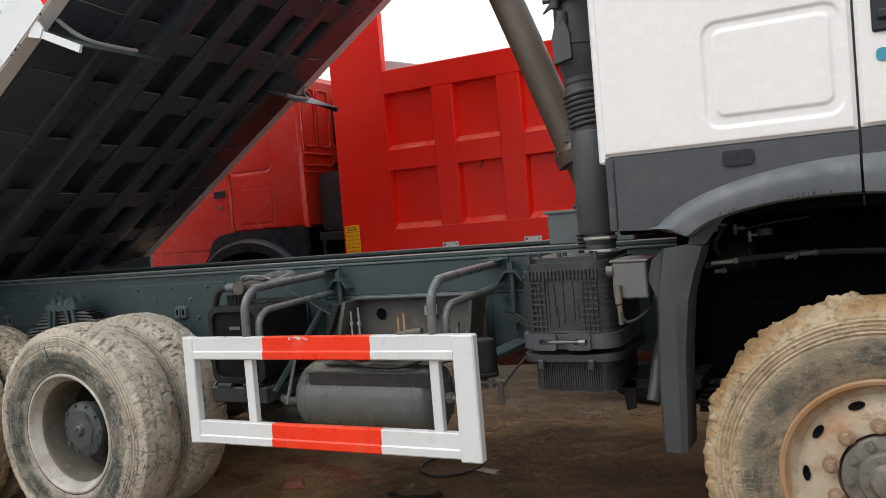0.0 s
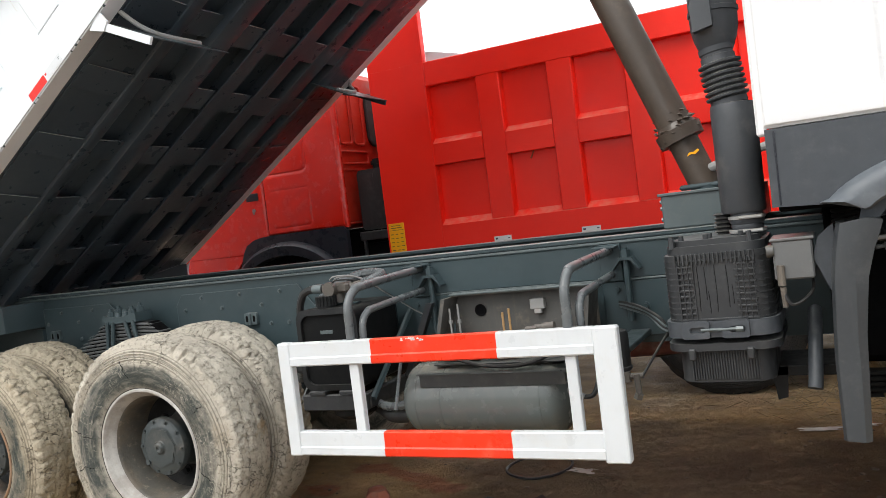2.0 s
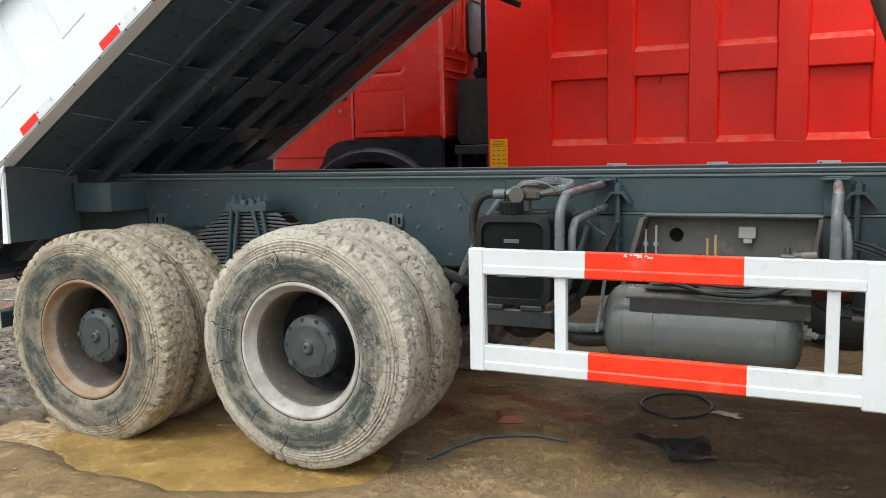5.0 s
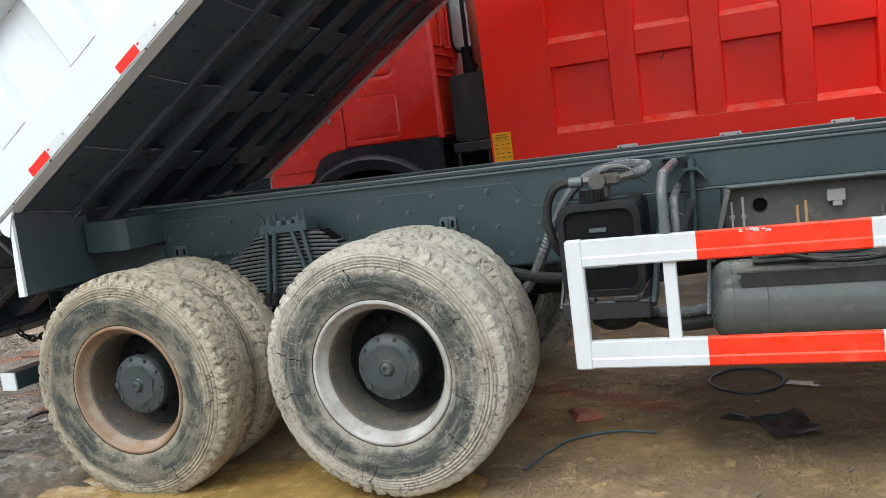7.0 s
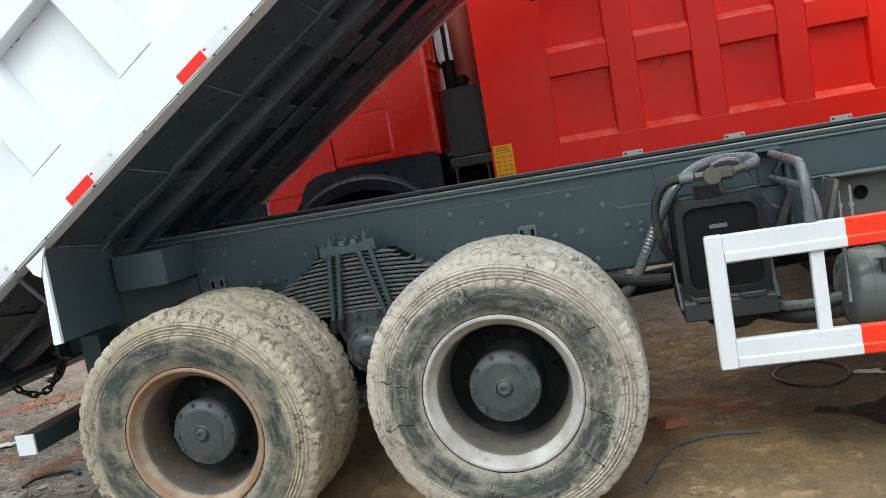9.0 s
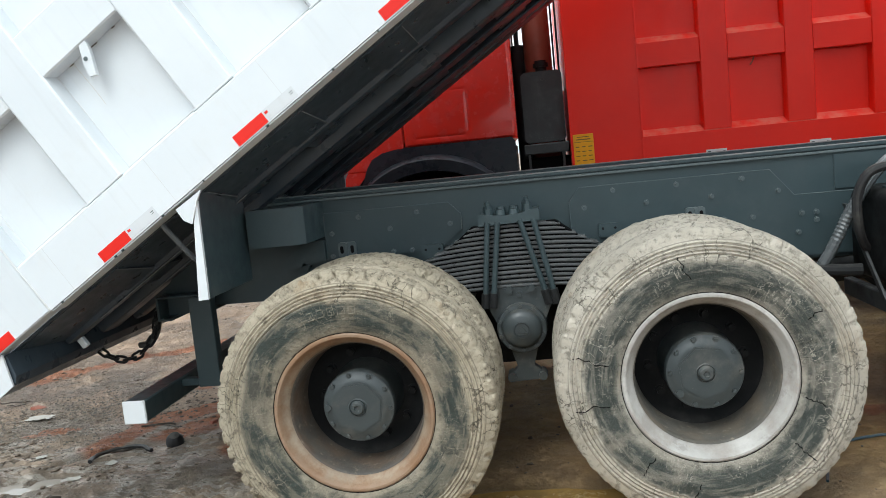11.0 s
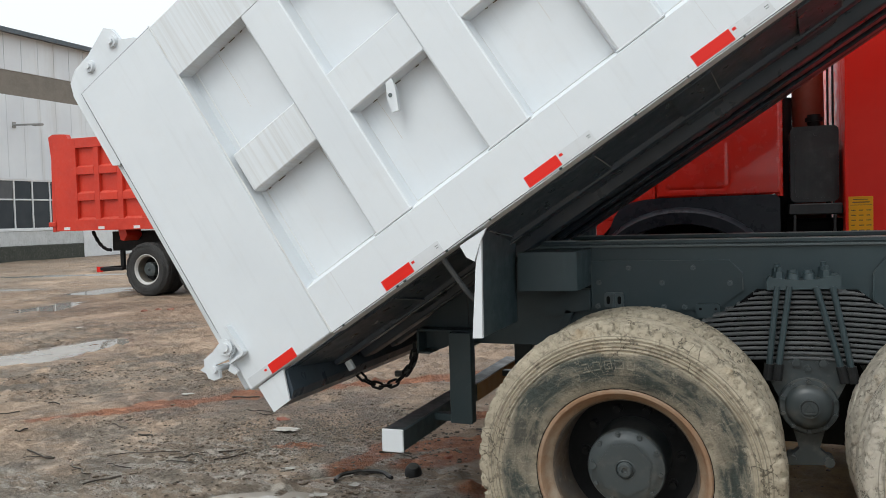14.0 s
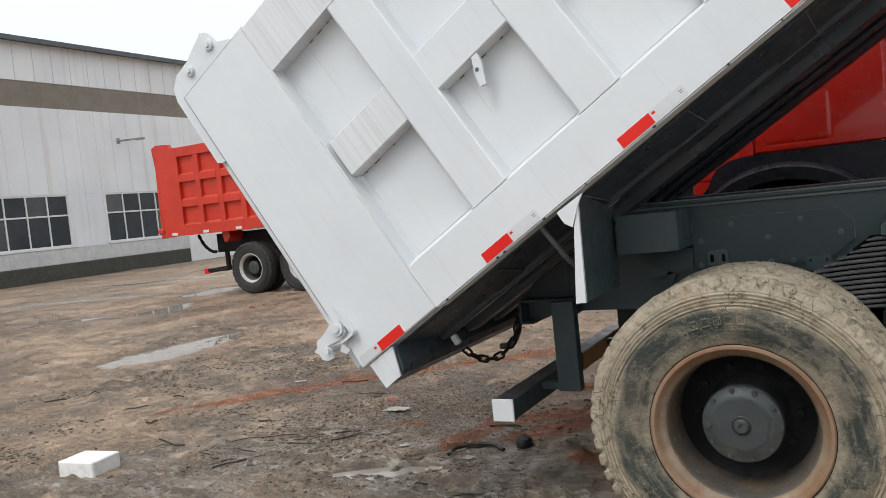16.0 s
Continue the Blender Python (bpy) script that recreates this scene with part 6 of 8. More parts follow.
g = Geo().cyl((4.05, 0.168, 2.335), (4.20, 0.168, 2.335), 0.010, n=8).cyl((4.095, 0.165, 2.30), (4.10, 0.165, 2.36), 0.018, n=10).prism([(4.05, 2.285), (4.11, 2.315), (4.09, 2.33)], 0.15, 0.165)
part("duct_clamp", g, M_FILTER, snork)
# grey box beside the filter
g = Geo().box((4.275, 0.04, 1.172), (4.402, 0.26, 1.308), 0.006).box((4.268, 0.035, 1.306), (4.41, 0.265, 1.316), 0.003)
ebox = part("control_box", g, M_BOXGREY, truck, "small grey painted metal box")
part("cable_gland", Geo().lathe([(0.008, 0.0), (0.021, 0.0), (0.021, 0.025), (0.008, 0.025)], 14, pose(4.255, 0.05, 1.275, 0, 90, 0)), M_GALV, ebox)
part("cable_plug", Geo().cyl((4.296, 0.03, 1.155), (4.296, 0.03, 1.225), 0.013, n=10).cyl((4.30, 0.035, 1.08), (4.298, 0.03, 1.15), 0.010, n=8), M_BRASS, ebox)
part("cable", Geo().tube([(4.30, 0.03, 1.13), (4.32, 0.02, 1.09), (4.36, 0.05, 1.10), (4.39, 0.1, 1.13), (4.39, 0.15, 1.17)], 0.006, 6, 5), M_RUBBER, ebox)
part("lower_pipe", Geo().tube([(4.36, 0.18, 0.76), (4.365, 0.2, 0.80), (4.375, 0.28, 0.93), (4.38, 0.45, 1.0)], 0.026, 12, 4), M_TRIM, truck)
part("step_bracket", Geo().prism([(4.21, 0.82), (4.27, 0.82), (4.26, 0.70), (4.225, 0.69)], 0.3, 0.32).box((4.20, 0.3, 0.78), (4.52, 0.6, 0.82), 0.004), M_BLACK_DUSTY, truck)

# hoist cylinder and its mount
base, tip = Vector((3.964, 1.08, 1.50)), Vector((3.094, 1.08, 3.86))
d = (tip - base).normalized()
base_h, d_h = base.copy(), d.copy()
g = Geo().box((3.795, 0.74, 1.358), (4.20, 1.52, 1.508), 0.006).box((3.782, 0.73, 1.504), (4.20, 1.54, 1.518), 0.003)
for z in (1.40, 1.45, 1.48):
    g.bolt((3.795, 0.78, z), (-1, 0, 0), 0.010, 0.012)
mount = part("hoist_mount", g, M_CHASSIS_LIGHT, truck, "grey-green steel hoist mounting box")
hoist = part("hoist_cylinder", Geo().cyl(base, base + d * 0.30, 0.072, n=28), M_CYL, truck, "oily brown telescopic hoist cylinder")
part("collar", Geo().cyl(base + d * 0.275, base + d * 0.335, 0.108, 0.112, n=28).cyl(base + d * 0.335, base + d * 0.365, 0.1, 0.085, n=28), M_CYL, hoist)
part("stage", Geo().cyl(base + d * 0.36, base + d * 1.75, 0.083, n=32), M_CYL, hoist)
part("rod", Geo().cyl(base + d * 1.75, tip, 0.066, n=28), M_CYL, hoist)
part("foot", Geo().cyl(base - d * 0.02, base + d * 0.03, 0.095, n=20).box((3.84, 0.99, 1.519), (4.09, 1.17, 1.545), 0.01), M_CHASSIS, hoist)
part("oil_mark", Geo().prism([(-0.028, 0.0), (-0.008, 0.008), (0.010, 0.006), (0.030, 0.022), (0.024, 0.030), (0.006, 0.018), (-0.018, 0.016)], -0.074, -0.072, "y", Matrix.Translation(base + d * 0.19 + Vector((0.020, 0, 0)))), M_YELLOW, hoist, "patch of old yellow paint")
part("oil_hose", Geo().tube([base + d * 0.12 + Vector((0.06, -0.03, 0)), (4.09, 1.0, 1.64), (4.16, 0.99, 1.66), (4.27, 0.99, 1.68)], 0.020, 10, 4, ring=spiral), M_STEEL, hoist)

# cab
def panel_geo(x0, x1, z0, z1, y, bump, step=0.0125, depth=0.03):
    """A pressed sheet: bump(x, z) gives how far it stands out."""
    nx, nz = max(2, int((x1 - x0) / step)), max(2, int((z1 - z0) / step))
    X, Z = np.meshgrid(np.linspace(x0, x1, nx), np.linspace(z0, z1, nz))
    e = np.minimum(np.minimum(X - x0, x1 - X), np.minimum(Z - z0, z1 - Z))
    Yv = y - bump(X, Z) + 0.012 * smooth(0.014, 0.0, e)
    V = np.stack([X, Yv, Z], -1).reshape(-1, 3).tolist()
    i = (np.arange(nz - 1)[:, None] * nx + np.arange(nx - 1)[None]).reshape(-1)
    F = np.stack([i, i + 1, i + nx + 1, i + nx], -1).tolist()
    g = Geo()
    g.add(V, F)
    g.box((x0, y + 0.012, z0), (x1, y + depth, z1), 0.003)
    return g


def rrect(X, Z, x0, x1, z0, z1, r):
    cx, cz = (x0 + x1) / 2, (z0 + z1) / 2
    qx, qz = np.abs(X - cx) - (x1 - x0) / 2 + r, np.abs(Z - cz) - (z1 - z0) / 2 + r
    return np.hypot(np.maximum(qx, 0), np.maximum(qz, 0)) + np.minimum(np.maximum(qx, qz), 0) - r


def cab_press(X, Z):
    a = rrect(X, Z, 4.655, 5.078, 1.748, 2.105, 0.05)
    b = rrect(X, Z, 4.690, 5.048, 1.785, 2.075, 0.03)
    return -0.007 * smooth(0.006, -0.008, a) + 0.007 * smooth(0.006, -0.008, b)


cab = part("cab", Geo().box((4.30, 0.03, 1.64), (6.35, 2.25, 3.05), 0.06), M_WHITE_CAB, truck, "white truck cab with grey lower trim")
part("rear_side_panel", panel_geo(4.286, 5.110, 1.692, 2.75, 0.0, cab_press, step=0.004), M_WHITE_CAB, cab)
part("corner_strip", Geo().box((4.268, 0.006, 1.668), (4.300, 0.06, 2.8), 0.008), M_WHITE_CAB, cab)
door = part("door", panel_geo(5.118, 6.2, 1.698, 2.75, 0.0, lambda X, Z: 0.0 * X), M_WHITE_CAB, cab)
part("door_handle", Geo().box((5.165, -0.012, 1.985), (5.30, 0.004, 2.095), 0.012).box((5.18, -0.03, 2.02), (5.29, -0.01, 2.05), 0.006), M_ARCH, door, "black recessed door handle")
part("door_sticker", Geo().prism(rounded(5.172, 5.24, 1.895, 1.935, 0.015), -0.004, 0.001), paint("blue_sticker", (0.03, 0.28, 0.42), (0.02, 0.2, 0.3), 0.3), door)
part("door_seam", Geo().box((5.111, 0.012, 1.45), (5.117, 0.02, 2.75), 0.001), M_ARCH, cab)
ARX, ARZ = 5.15, 1.35  # the arch: a flat ellipse


def arch_out(x, a=0.72, b=0.265):
    return ARZ + b * math.sqrt(max(0.0, 1 - ((x - ARX) / a) ** 2))


def arch_in(x):
    return 1.362 + 0.135 * math.sqrt(max(0.0, 1 - ((x - 5.04) / 0.475) ** 2))


top_ = [(4.293, 1.425), (4.293, 1.688), (5.110, 1.688)]
low_ = [(x, arch_out(x) - 0.02) for x in np.linspace(5.110, 4.47, 16)]
trim = part("lower_trim", Geo().prism(top_ + low_, 0.002, 0.05), M_TRIM, cab, "dark grey plastic lower trim")
low_ = [(x, arch_out(x) - 0.02) for x in np.linspace(5.80, 5.118, 16)]
part("lower_trim", Geo().prism([(5.118, 1.694), (6.2, 1.694), (6.2, 1.40)] + low_, 0.002, 0.05), M_TRIM, cab)
part("rear_edge_strip", Geo().box((4.318, -0.002, 1.43), (4.324, 0.01, 1.68), 0.001), M_ARCH, trim)
part("latch", Geo().prism(rounded(4.697, 4.797, 1.617, 1.668, 0.014), -0.008, 0.003), M_ARCH, trim, "black flush latch")
for x0, x1 in ((4.440, 5.108), (5.116, 5.80)):
    ring = []
    for i in range(25):  # the wheel arch flare: a swept, rounded band
        x = x0 + (x1 - x0) * i / 24
        zo, xi = arch_out(x), x + 0.125 * max(0.0, (4.75 - x) / 0.31) if x < 4.75 else x
        zi = arch_in(xi)
        ring.append([(x, 0.004, zo), (x, -0.03, zo - 0.004), (x * 0.8 + xi * 0.2, -0.055, zo * 0.8 + zi * 0.2), (x * 0.45 + xi * 0.55, -0.066, zo * 0.45 + zi * 0.55), (xi, -0.06, zi), (xi + 0.003, -0.045, zi - 0.008), (xi + 0.003, 0.10, zi - 0.006)])
        ring[-1] = [(px, py, max(pz, float(np.interp(px, (4.44, 4.55, 4.578), (1.426, 1.418, 1.37))))) for px, py, pz in ring[-1]]
    g = Geo()
    k = len(ring[0])
    g.add([p for r_ in ring for p in r_], [(i * k + j, i * k + j + 1, (i + 1) * k + j + 1, (i + 1) * k + j) for i in range(24) for j in range(k - 1)] + [tuple(range(k))])
    part("wheel_arch", g, M_FENDER, cab, "grey plastic wheel arch flare with run marks", angle=50)
# dark drips down the flare
drng = random.Random(41)
drips = Geo()
for i in range(22):
    x = drng.uniform(4.66, 5.09)
    z = arch_in(x) + 0.002
    drips.tube([(x, -0.0605, z), (x + 0.001, -0.0612, z + drng.uniform(0.006, 0.020))], 0.0009, 5)
tagged(part("drip_marks", drips, M_OILTANK, cab), kind="stuff")
# fender strip behind the front wheel
g = Geo()
pts = []
for i in range(17):
    q = i / 16
    z = 1.352 - 0.715 * q
    x0 = float(np.interp(z, (0.636, 0.893, 1.177, 1.28, 1.36), (4.436, 4.434, 4.449, 4.464, 4.482)))
    xr = float(np.interp(z, (0.649, 0.987, 1.172, 1.263, 1.343), (4.520, 4.536, 4.557, 4.582, 4.614)))
    fold = xr - 0.020 - 0.030 * (1 - q) ** 2
    pts.append([(x0, 0.135, z), (x0, -0.030, z), (x0 + 0.010, -0.046, z), (fold, -0.062, z + 0.012 * (1 - q)), (xr, -0.044, z), (xr, 0.135, z)])
k = len(pts[0])
g.add([p for r_ in pts for p in r_], [(i * k + j, i * k + j + 1, (i + 1) * k + j + 1, (i + 1) * k + j) for i in range(16) for j in range(k - 1)] + [tuple(range(k))])
part("fender_strip", g, M_FENDER_LOW, truck, "dark grey plastic fender behind the front wheel", angle=40)
rows_ = []
for i in range(13):  # the pale inner skin of the arch, between flare and strip
    a = radians(100 + 62 * i / 12)
    rows_.append([(5.04 + 0.52 * math.cos(a), yy, 1.30 + 0.155 * math.sin(a) - 0.03) for yy in (0.02, 0.10, 0.30)])
g = Geo()
g.add([p for r_ in rows_ for p in r_], [(i * 3 + j, i * 3 + j + 1, i * 3 + j + 4, i * 3 + j + 3) for i in range(12) for j in range(2)])
part("inner_fender", g, M_FENDER, cab, angle=60)
part("fender_stay", Geo().prism([(4.545, 1.33), (4.60, 1.34), (4.70, 1.47), (4.62, 1.47), (4.56, 1.39)], 0.06, 0.075), M_FENDER, truck)
part("strip_bracket", Geo().prism([(4.40, 1.24), (4.42, 1.31), (4.47, 1.35), (4.475, 1.10), (4.455, 1.10)], 0.06, 0.09), M_TRIM, truck)
# what shows in the wheel house, its shade put into near-black colour
part("wheel_house_liner", Geo().box((4.33, 0.055, 1.45), (6.3, 2.2, 1.63), 0.004).box((4.44, 0.45, 0.70), (4.47, 1.9, 1.42), 0.004), M_SHADE, truck)
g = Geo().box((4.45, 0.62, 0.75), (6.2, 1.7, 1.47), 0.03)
# sump box, added to keep light off the ground below
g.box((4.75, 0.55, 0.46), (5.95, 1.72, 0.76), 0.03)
engine = part("engine", g, M_SHADE, truck, "engine block, its shade put into a near-black colour")
part("frame_bracket", Geo().box((4.68, 0.55, 0.93), (4.86, 0.60, 1.10), 0.004).box((4.6, 0.56, 0.62), (5.9, 0.60, 0.70), 0.004), M_SHADE, engine)
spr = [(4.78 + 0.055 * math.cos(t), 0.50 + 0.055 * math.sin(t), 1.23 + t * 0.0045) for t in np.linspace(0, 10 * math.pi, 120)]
part("coil", Geo().tube(spr, 0.010, 6), M_SHADE, engine)
spr = [(4.52 + 0.045 * math.cos(t), 0.40 + 0.045 * math.sin(t), 1.31 + t * 0.003) for t in np.linspace(0, 8 * math.pi, 90)]
part("coil", Geo().tube(spr, 0.008, 6), M_BLACK_DUSTY, engine)
g = Geo()
for i in range(5):
    g.box((4.45, 0.62, 0.70 - 0.022 * i), (5.8, 0.70, 0.715 - 0.022 * i), 0.003)
# near-black block added to close the see-through gap under the trim
part("cab_mount", Geo().box((4.31, 0.060, 1.405), (4.52, 0.42, 1.448), 0.006), M_SHADE, truck)
part("front_spring", g, M_BLACK_DUSTY, truck)
prof = [(0.03, 0.0)]
for i in range(7):
    prof += [(0.048, 0.019 * i + 0.003), (0.062, 0.019 * i + 0.009), (0.048, 0.019 * i + 0.016)]
part("cab_bellows", Geo().lathe(prof + [(0.02, 0.138)], 24, pose(4.605, 0.46, 1.275, 0, 84, 0)), M_TEAL, engine, "dark green-grey corrugated hose")
for k_, (y_, z_) in enumerate(((0.36, 1.405), (0.42, 1.385), (0.33, 1.36))):
    part("clip", Geo().box((4.60 + 0.06 * k_, y_, z_), (4.645 + 0.06 * k_, y_ + 0.02, z_ + 0.010), 0.003).cyl((4.61 + 0.06 * k_, y_, z_ - 0.02), (4.61 + 0.06 * k_, y_, z_ + 0.02), 0.006, n=8), M_STEEL, engine)
part("hose", Geo().tube([(4.66, 0.4, 1.43), (4.62, 0.36, 1.38), (4.60, 0.36, 1.32), (4.63, 0.4, 1.27)], 0.008, 8, 5), M_RUBBER, engine)
for x_, z_, L_ in ((4.59, 1.268, 0.085), (4.60, 1.235, 0.03), (4.90, 1.285, 0.05), (4.85, 1.275, 0.03)):
    part("pipe_end", Geo().cyl((x_, 0.30, z_), (x_ + L_, 0.31, z_ + 0.004), 0.008, n=10).bolt((x_ + L_, 0.31, z_ + 0.004), (1, 0, 0), 0.011, 0.012), M_STEEL if L_ > 0.06 else M_HOOP, engine)
part("cross_pipe", Geo().tube([(4.56, 0.34, 1.255), (4.70, 0.36, 1.272), (4.95, 0.40, 1.282), (5.30, 0.42, 1.27)], 0.011, 8, 5), M_FILTER, engine)
part("bottle_cap", Geo().cyl((4.78, 0.35, 1.36), (4.78, 0.35, 1.385), 0.03, n=16), M_TRIM, engine)

# out of view: bumper and step wells added to block sky light
part("front_bumper", Geo().box((6.22, 0.02, 0.34), (6.42, 2.26, 1.10), 0.03), M_TRIM, truck)
part("step_well", Geo().box((5.78, 0.03, 0.40), (6.22, 0.5, 1.40), 0.02).box((5.78, 1.78, 0.40), (6.22, 2.25, 1.40), 0.02), M_TRIM, truck)

# dump bed, tipped up about its rear hinge
BED = Matrix.Translation((-1.477, 0, 0.829)) @ Matrix.Rotation(radians(-33.0), 4, "Y")
YN, YF, U1, VT = -0.085, 2.365, 5.45, 1.63
g = Geo().box((-0.15, 0.012, -0.010), (U1, 2.268, 0.0), 0.002)
bed = part("dump_bed", g, M_BLACK, truck, "white ribbed steel dump bed with black underside, raised", m=BED)
RIBS = [(0.745 + 0.5885 * i, 0.937 + 0.5885 * i) for i in range(8)]
for side in (0, 1):
    def sy(y):
        return y if side == 0 else 2.28 - y
    part("side_wall", Geo().box((-0.15, sy(0.0), 0.0), (U1, sy(0.012), VT), 0.002), M_WHITE, bed)
    part("rear_plate", Geo().box((-0.152, sy(YN), 0.0), (0.340, sy(-0.001), VT), 0.006), M_WHITE, bed)
    part("rear_plate_edge", Geo().prism([(0.341, sy(YN + 0.012)), (0.354, sy(-0.001)), (0.341, sy(-0.001))], 0.20, 1.36, "z"), M_WHITE, bed)
    sill = [(sy(YN), 0.0), (sy(YN), 0.212), (sy(YN + 0.008), 0.220), (sy(-0.001), 0.246), (sy(-0.001), 0.0)]
    part("sill", Geo().prism(sill, 0.342, U1, "x"), M_WHITE, bed)
    part("top_beam", Geo().prism([(sy(YN), 1.350), (sy(YN), VT - 0.01), (sy(YN + 0.01), VT), (sy(-0.001), VT), (sy(-0.001), 1.350)], 0.342, U1, "x"), M_WHITE_RUN, bed)
    stops = [0.372] + [e for r_ in RIBS for e in r_] + [U1]
    for a, b in RIBS:
        part("rib", Geo().prism([(a - 0.012, sy(-0.001)), (a, sy(YN + 0.008)), (a + 0.008, sy(YN + 0.002)), (b - 0.008, sy(YN + 0.002)), (b, sy(YN + 0.008)), (b + 0.012, sy(-0.001))], 0.222, 1.349, "z"), M_WHITE, bed)
    for i in range(0, len(stops) - 1, 2):
        if stops[i + 1] - stops[i] > 0.1:
            part("cross_rib", Geo().prism([(sy(YN + 0.012), 0.700), (sy(YN + 0.006), 0.706), (sy(YN + 0.006), 0.888), (sy(YN + 0.012), 0.894), (sy(-0.001), 0.912), (sy(-0.001), 0.700)], stops[i] + 0.0, stops[i + 1], "x"), M_WHITE_RUN if i == 0 else M_WHITE, bed)
    for i in range(8):  # reflective tape
        u = -0.008 + 0.7255 * i - (0.062 if i else 0)
        part("red_tape", Geo().box((u, sy(YN - 0.0015), 0.004), (u + 0.150, sy(YN + 0.001), 0.049), 0.0004), M_REFLECT_RED, bed)
        if i == 0:
            part("white_tape", Geo().box((u - 0.125, sy(YN - 0.0012), 0.006), (u - 0.002, sy(YN + 0.001), 0.051), 0.0004), M_WHITE_BAR, bed)
            part("tape_mark", Geo().box((u - 0.028, sy(YN - 0.002), 0.030), (u - 0.014, sy(YN - 0.001), 0.040), 0.0004), M_REFLECT_RED, bed)
        if i:
            part("white_tape", Geo().box((u + 0.152, sy(YN - 0.0012), 0.006), (u + 0.302, sy(YN + 0.001), 0.051), 0.0004), M_WHITE_BAR, bed)
            part("tape_mark", Geo().box((u + 0.158, sy(YN - 0.002), 0.032), (u + 0.172, sy(YN - 0.001), 0.042), 0.0004), M_REFLECT_RED, bed)
            part("tape_mark", Geo().box((u + 0.278, sy(YN - 0.002), 0.034), (u + 0.294, sy(YN - 0.001), 0.037), 0.0004).box((u + 0.280, sy(YN - 0.002), 0.026), (u + 0.292, sy(YN - 0.001), 0.029), 0.0004), M_CHASSIS_LIGHT, bed)
    # weld beads where the sheets meet
    part("weld_bead", Geo().tube([(0.3425, sy(YN + 0.001), 0.004), (0.3435, sy(YN), 0.11), (0.342, sy(YN + 0.001), 0.215), (0.345, sy(YN + 0.004), 0.70), (0.344, sy(YN + 0.004), 1.35), (0.343, sy(YN), VT)], 0.0045, 6, 12, ring=lambda i_: 1 + 0.25 * math.sin(i_ * 2.1)), M_WELD, bed)
    for a, b in RIBS:
        part("weld_bead", Geo().tube([(a - 0.006, sy(YN + 0.004), 0.221), (b + 0.006, sy(YN + 0.004), 0.223)], 0.0045, 6), M_WHITE, bed)
    for i in range(0, len(stops) - 1, 2):
        a, b = stops[i] + 0.010, stops[i + 1] - 0.012
        if b - a > 0.1:
            for v0, v1 in ((0.247, 0.699), (0.913, 1.349)):
                part("weld_bead", Geo().tube([(b, sy(-0.002), v1), (b, sy(-0.003), v0), (a, sy(-0.003), v0), (a, sy(-0.002), v1)], 0.004, 5), M_WELD, bed)
        part("sheet_joint", Geo().box((a + 0.10, sy(YN - 0.0004), 0.002), (a + 0.1018, sy(YN + 0.0004), 0.212), 0.0001), M_REFLECT_WHITE, bed)
    # weld nicks along the lower edge
    nick = Geo()
    rng = random.Random(5 + side)
    u = 0.4
    while u < U1:
        nick.box((u, sy(YN + 0.001), -0.008), (u + rng.uniform(0.006, 0.014), sy(YN + 0.01), -0.0005), 0.001)
        u += rng.choice((0.04, 0.22, 0.30, 0.33))
    tagged(part("weld", nick, M_CHASSIS, bed), kind="stuff")
    part("plate_seam", Geo().box((-0.1555, sy(-0.078), 0.30), (-0.1525, sy(-0.041), 1.634), 0.0005), M_TRIM, bed)
    part("plate_seam", Geo().box((-0.150, sy(-0.078), 1.6305), (0.335, sy(-0.041), 1.6335), 0.0005), M_TRIM, bed)
    rng = random.Random(31 + side)
    for i in range(0, len(stops) - 1, 2):
        a, b = stops[i] + 0.02, stops[i + 1] - 0.02
        if b - a > 0.1:
            for v0 in (0.6975, 1.3475):
                for _ in range(3):
                    u = rng.uniform(a, b - 0.05)
                    L_ = rng.uniform(0.008, 0.05)
                    part("dirt_mark", Geo().tube([(u, sy(-0.0015), v0), (u + L_, sy(-0.0015), v0 - rng.uniform(0, 0.002))], 0.0022, 5), M_RUST_DIRT, bed)
            for v0, reach in ((0.696, 0.20), (1.346, 0.30)):
                u = rng.uniform(a, b)
                part("rust_run", Geo().tube([(u, sy(-0.0004), v0), (u + 0.004, sy(-0.0004), v0 - reach * 0.5), (u + 0.003, sy(-0.0004), v0 - reach)], 0.0009, 4), M_RUN, bed)
    # tailgate hinge ear, lock hook and corner plate
    ear = [(0.262, 1.632), (0.235, 1.66), (0.165, 1.705), (0.155, 1.775), (0.12, 1.808), (0.075, 1.795), (-0.03, 1.765), (-0.13, 1.76), (-0.19, 1.725), (-0.212, 1.66), (-0.212, 1.26), (-0.175, 1.235), (-0.156, 1.25), (-0.156, 1.632)]
    e_ = Geo().prism(ear, sy(-0.062), sy(-0.040))
    ears = part("hinge_ear", e_, M_WHITE, bed)
    for u, v in ((0.127, 1.722), (-0.045, 1.712)):
        part("hinge_pin", Geo().cyl((u, sy(-0.062), v), (u, sy(-0.078), v), 0.030, 0.027, n=20).cyl((u, sy(-0.078), v), (u, sy(-0.088), v), 0.016, n=6), M_WHITE, ears)
    claw = [(-0.111, 0.245), (-0.088, 0.236), (-0.084, 0.204), (-0.098, 0.180), (-0.144, 0.166), (-0.223, 0.181), (-0.217, 0.155), (-0.234, 0.121), (-0.268, 0.127), (-0.290, 0.150), (-0.288, 0.176), (-0.306, 0.2025), (-0.277, 0.206), (-0.263, 0.232), (-0.204, 0.236), (-0.150, 0.250)]
    hook = Geo().prism(claw, sy(-0.113), sy(-0.097))
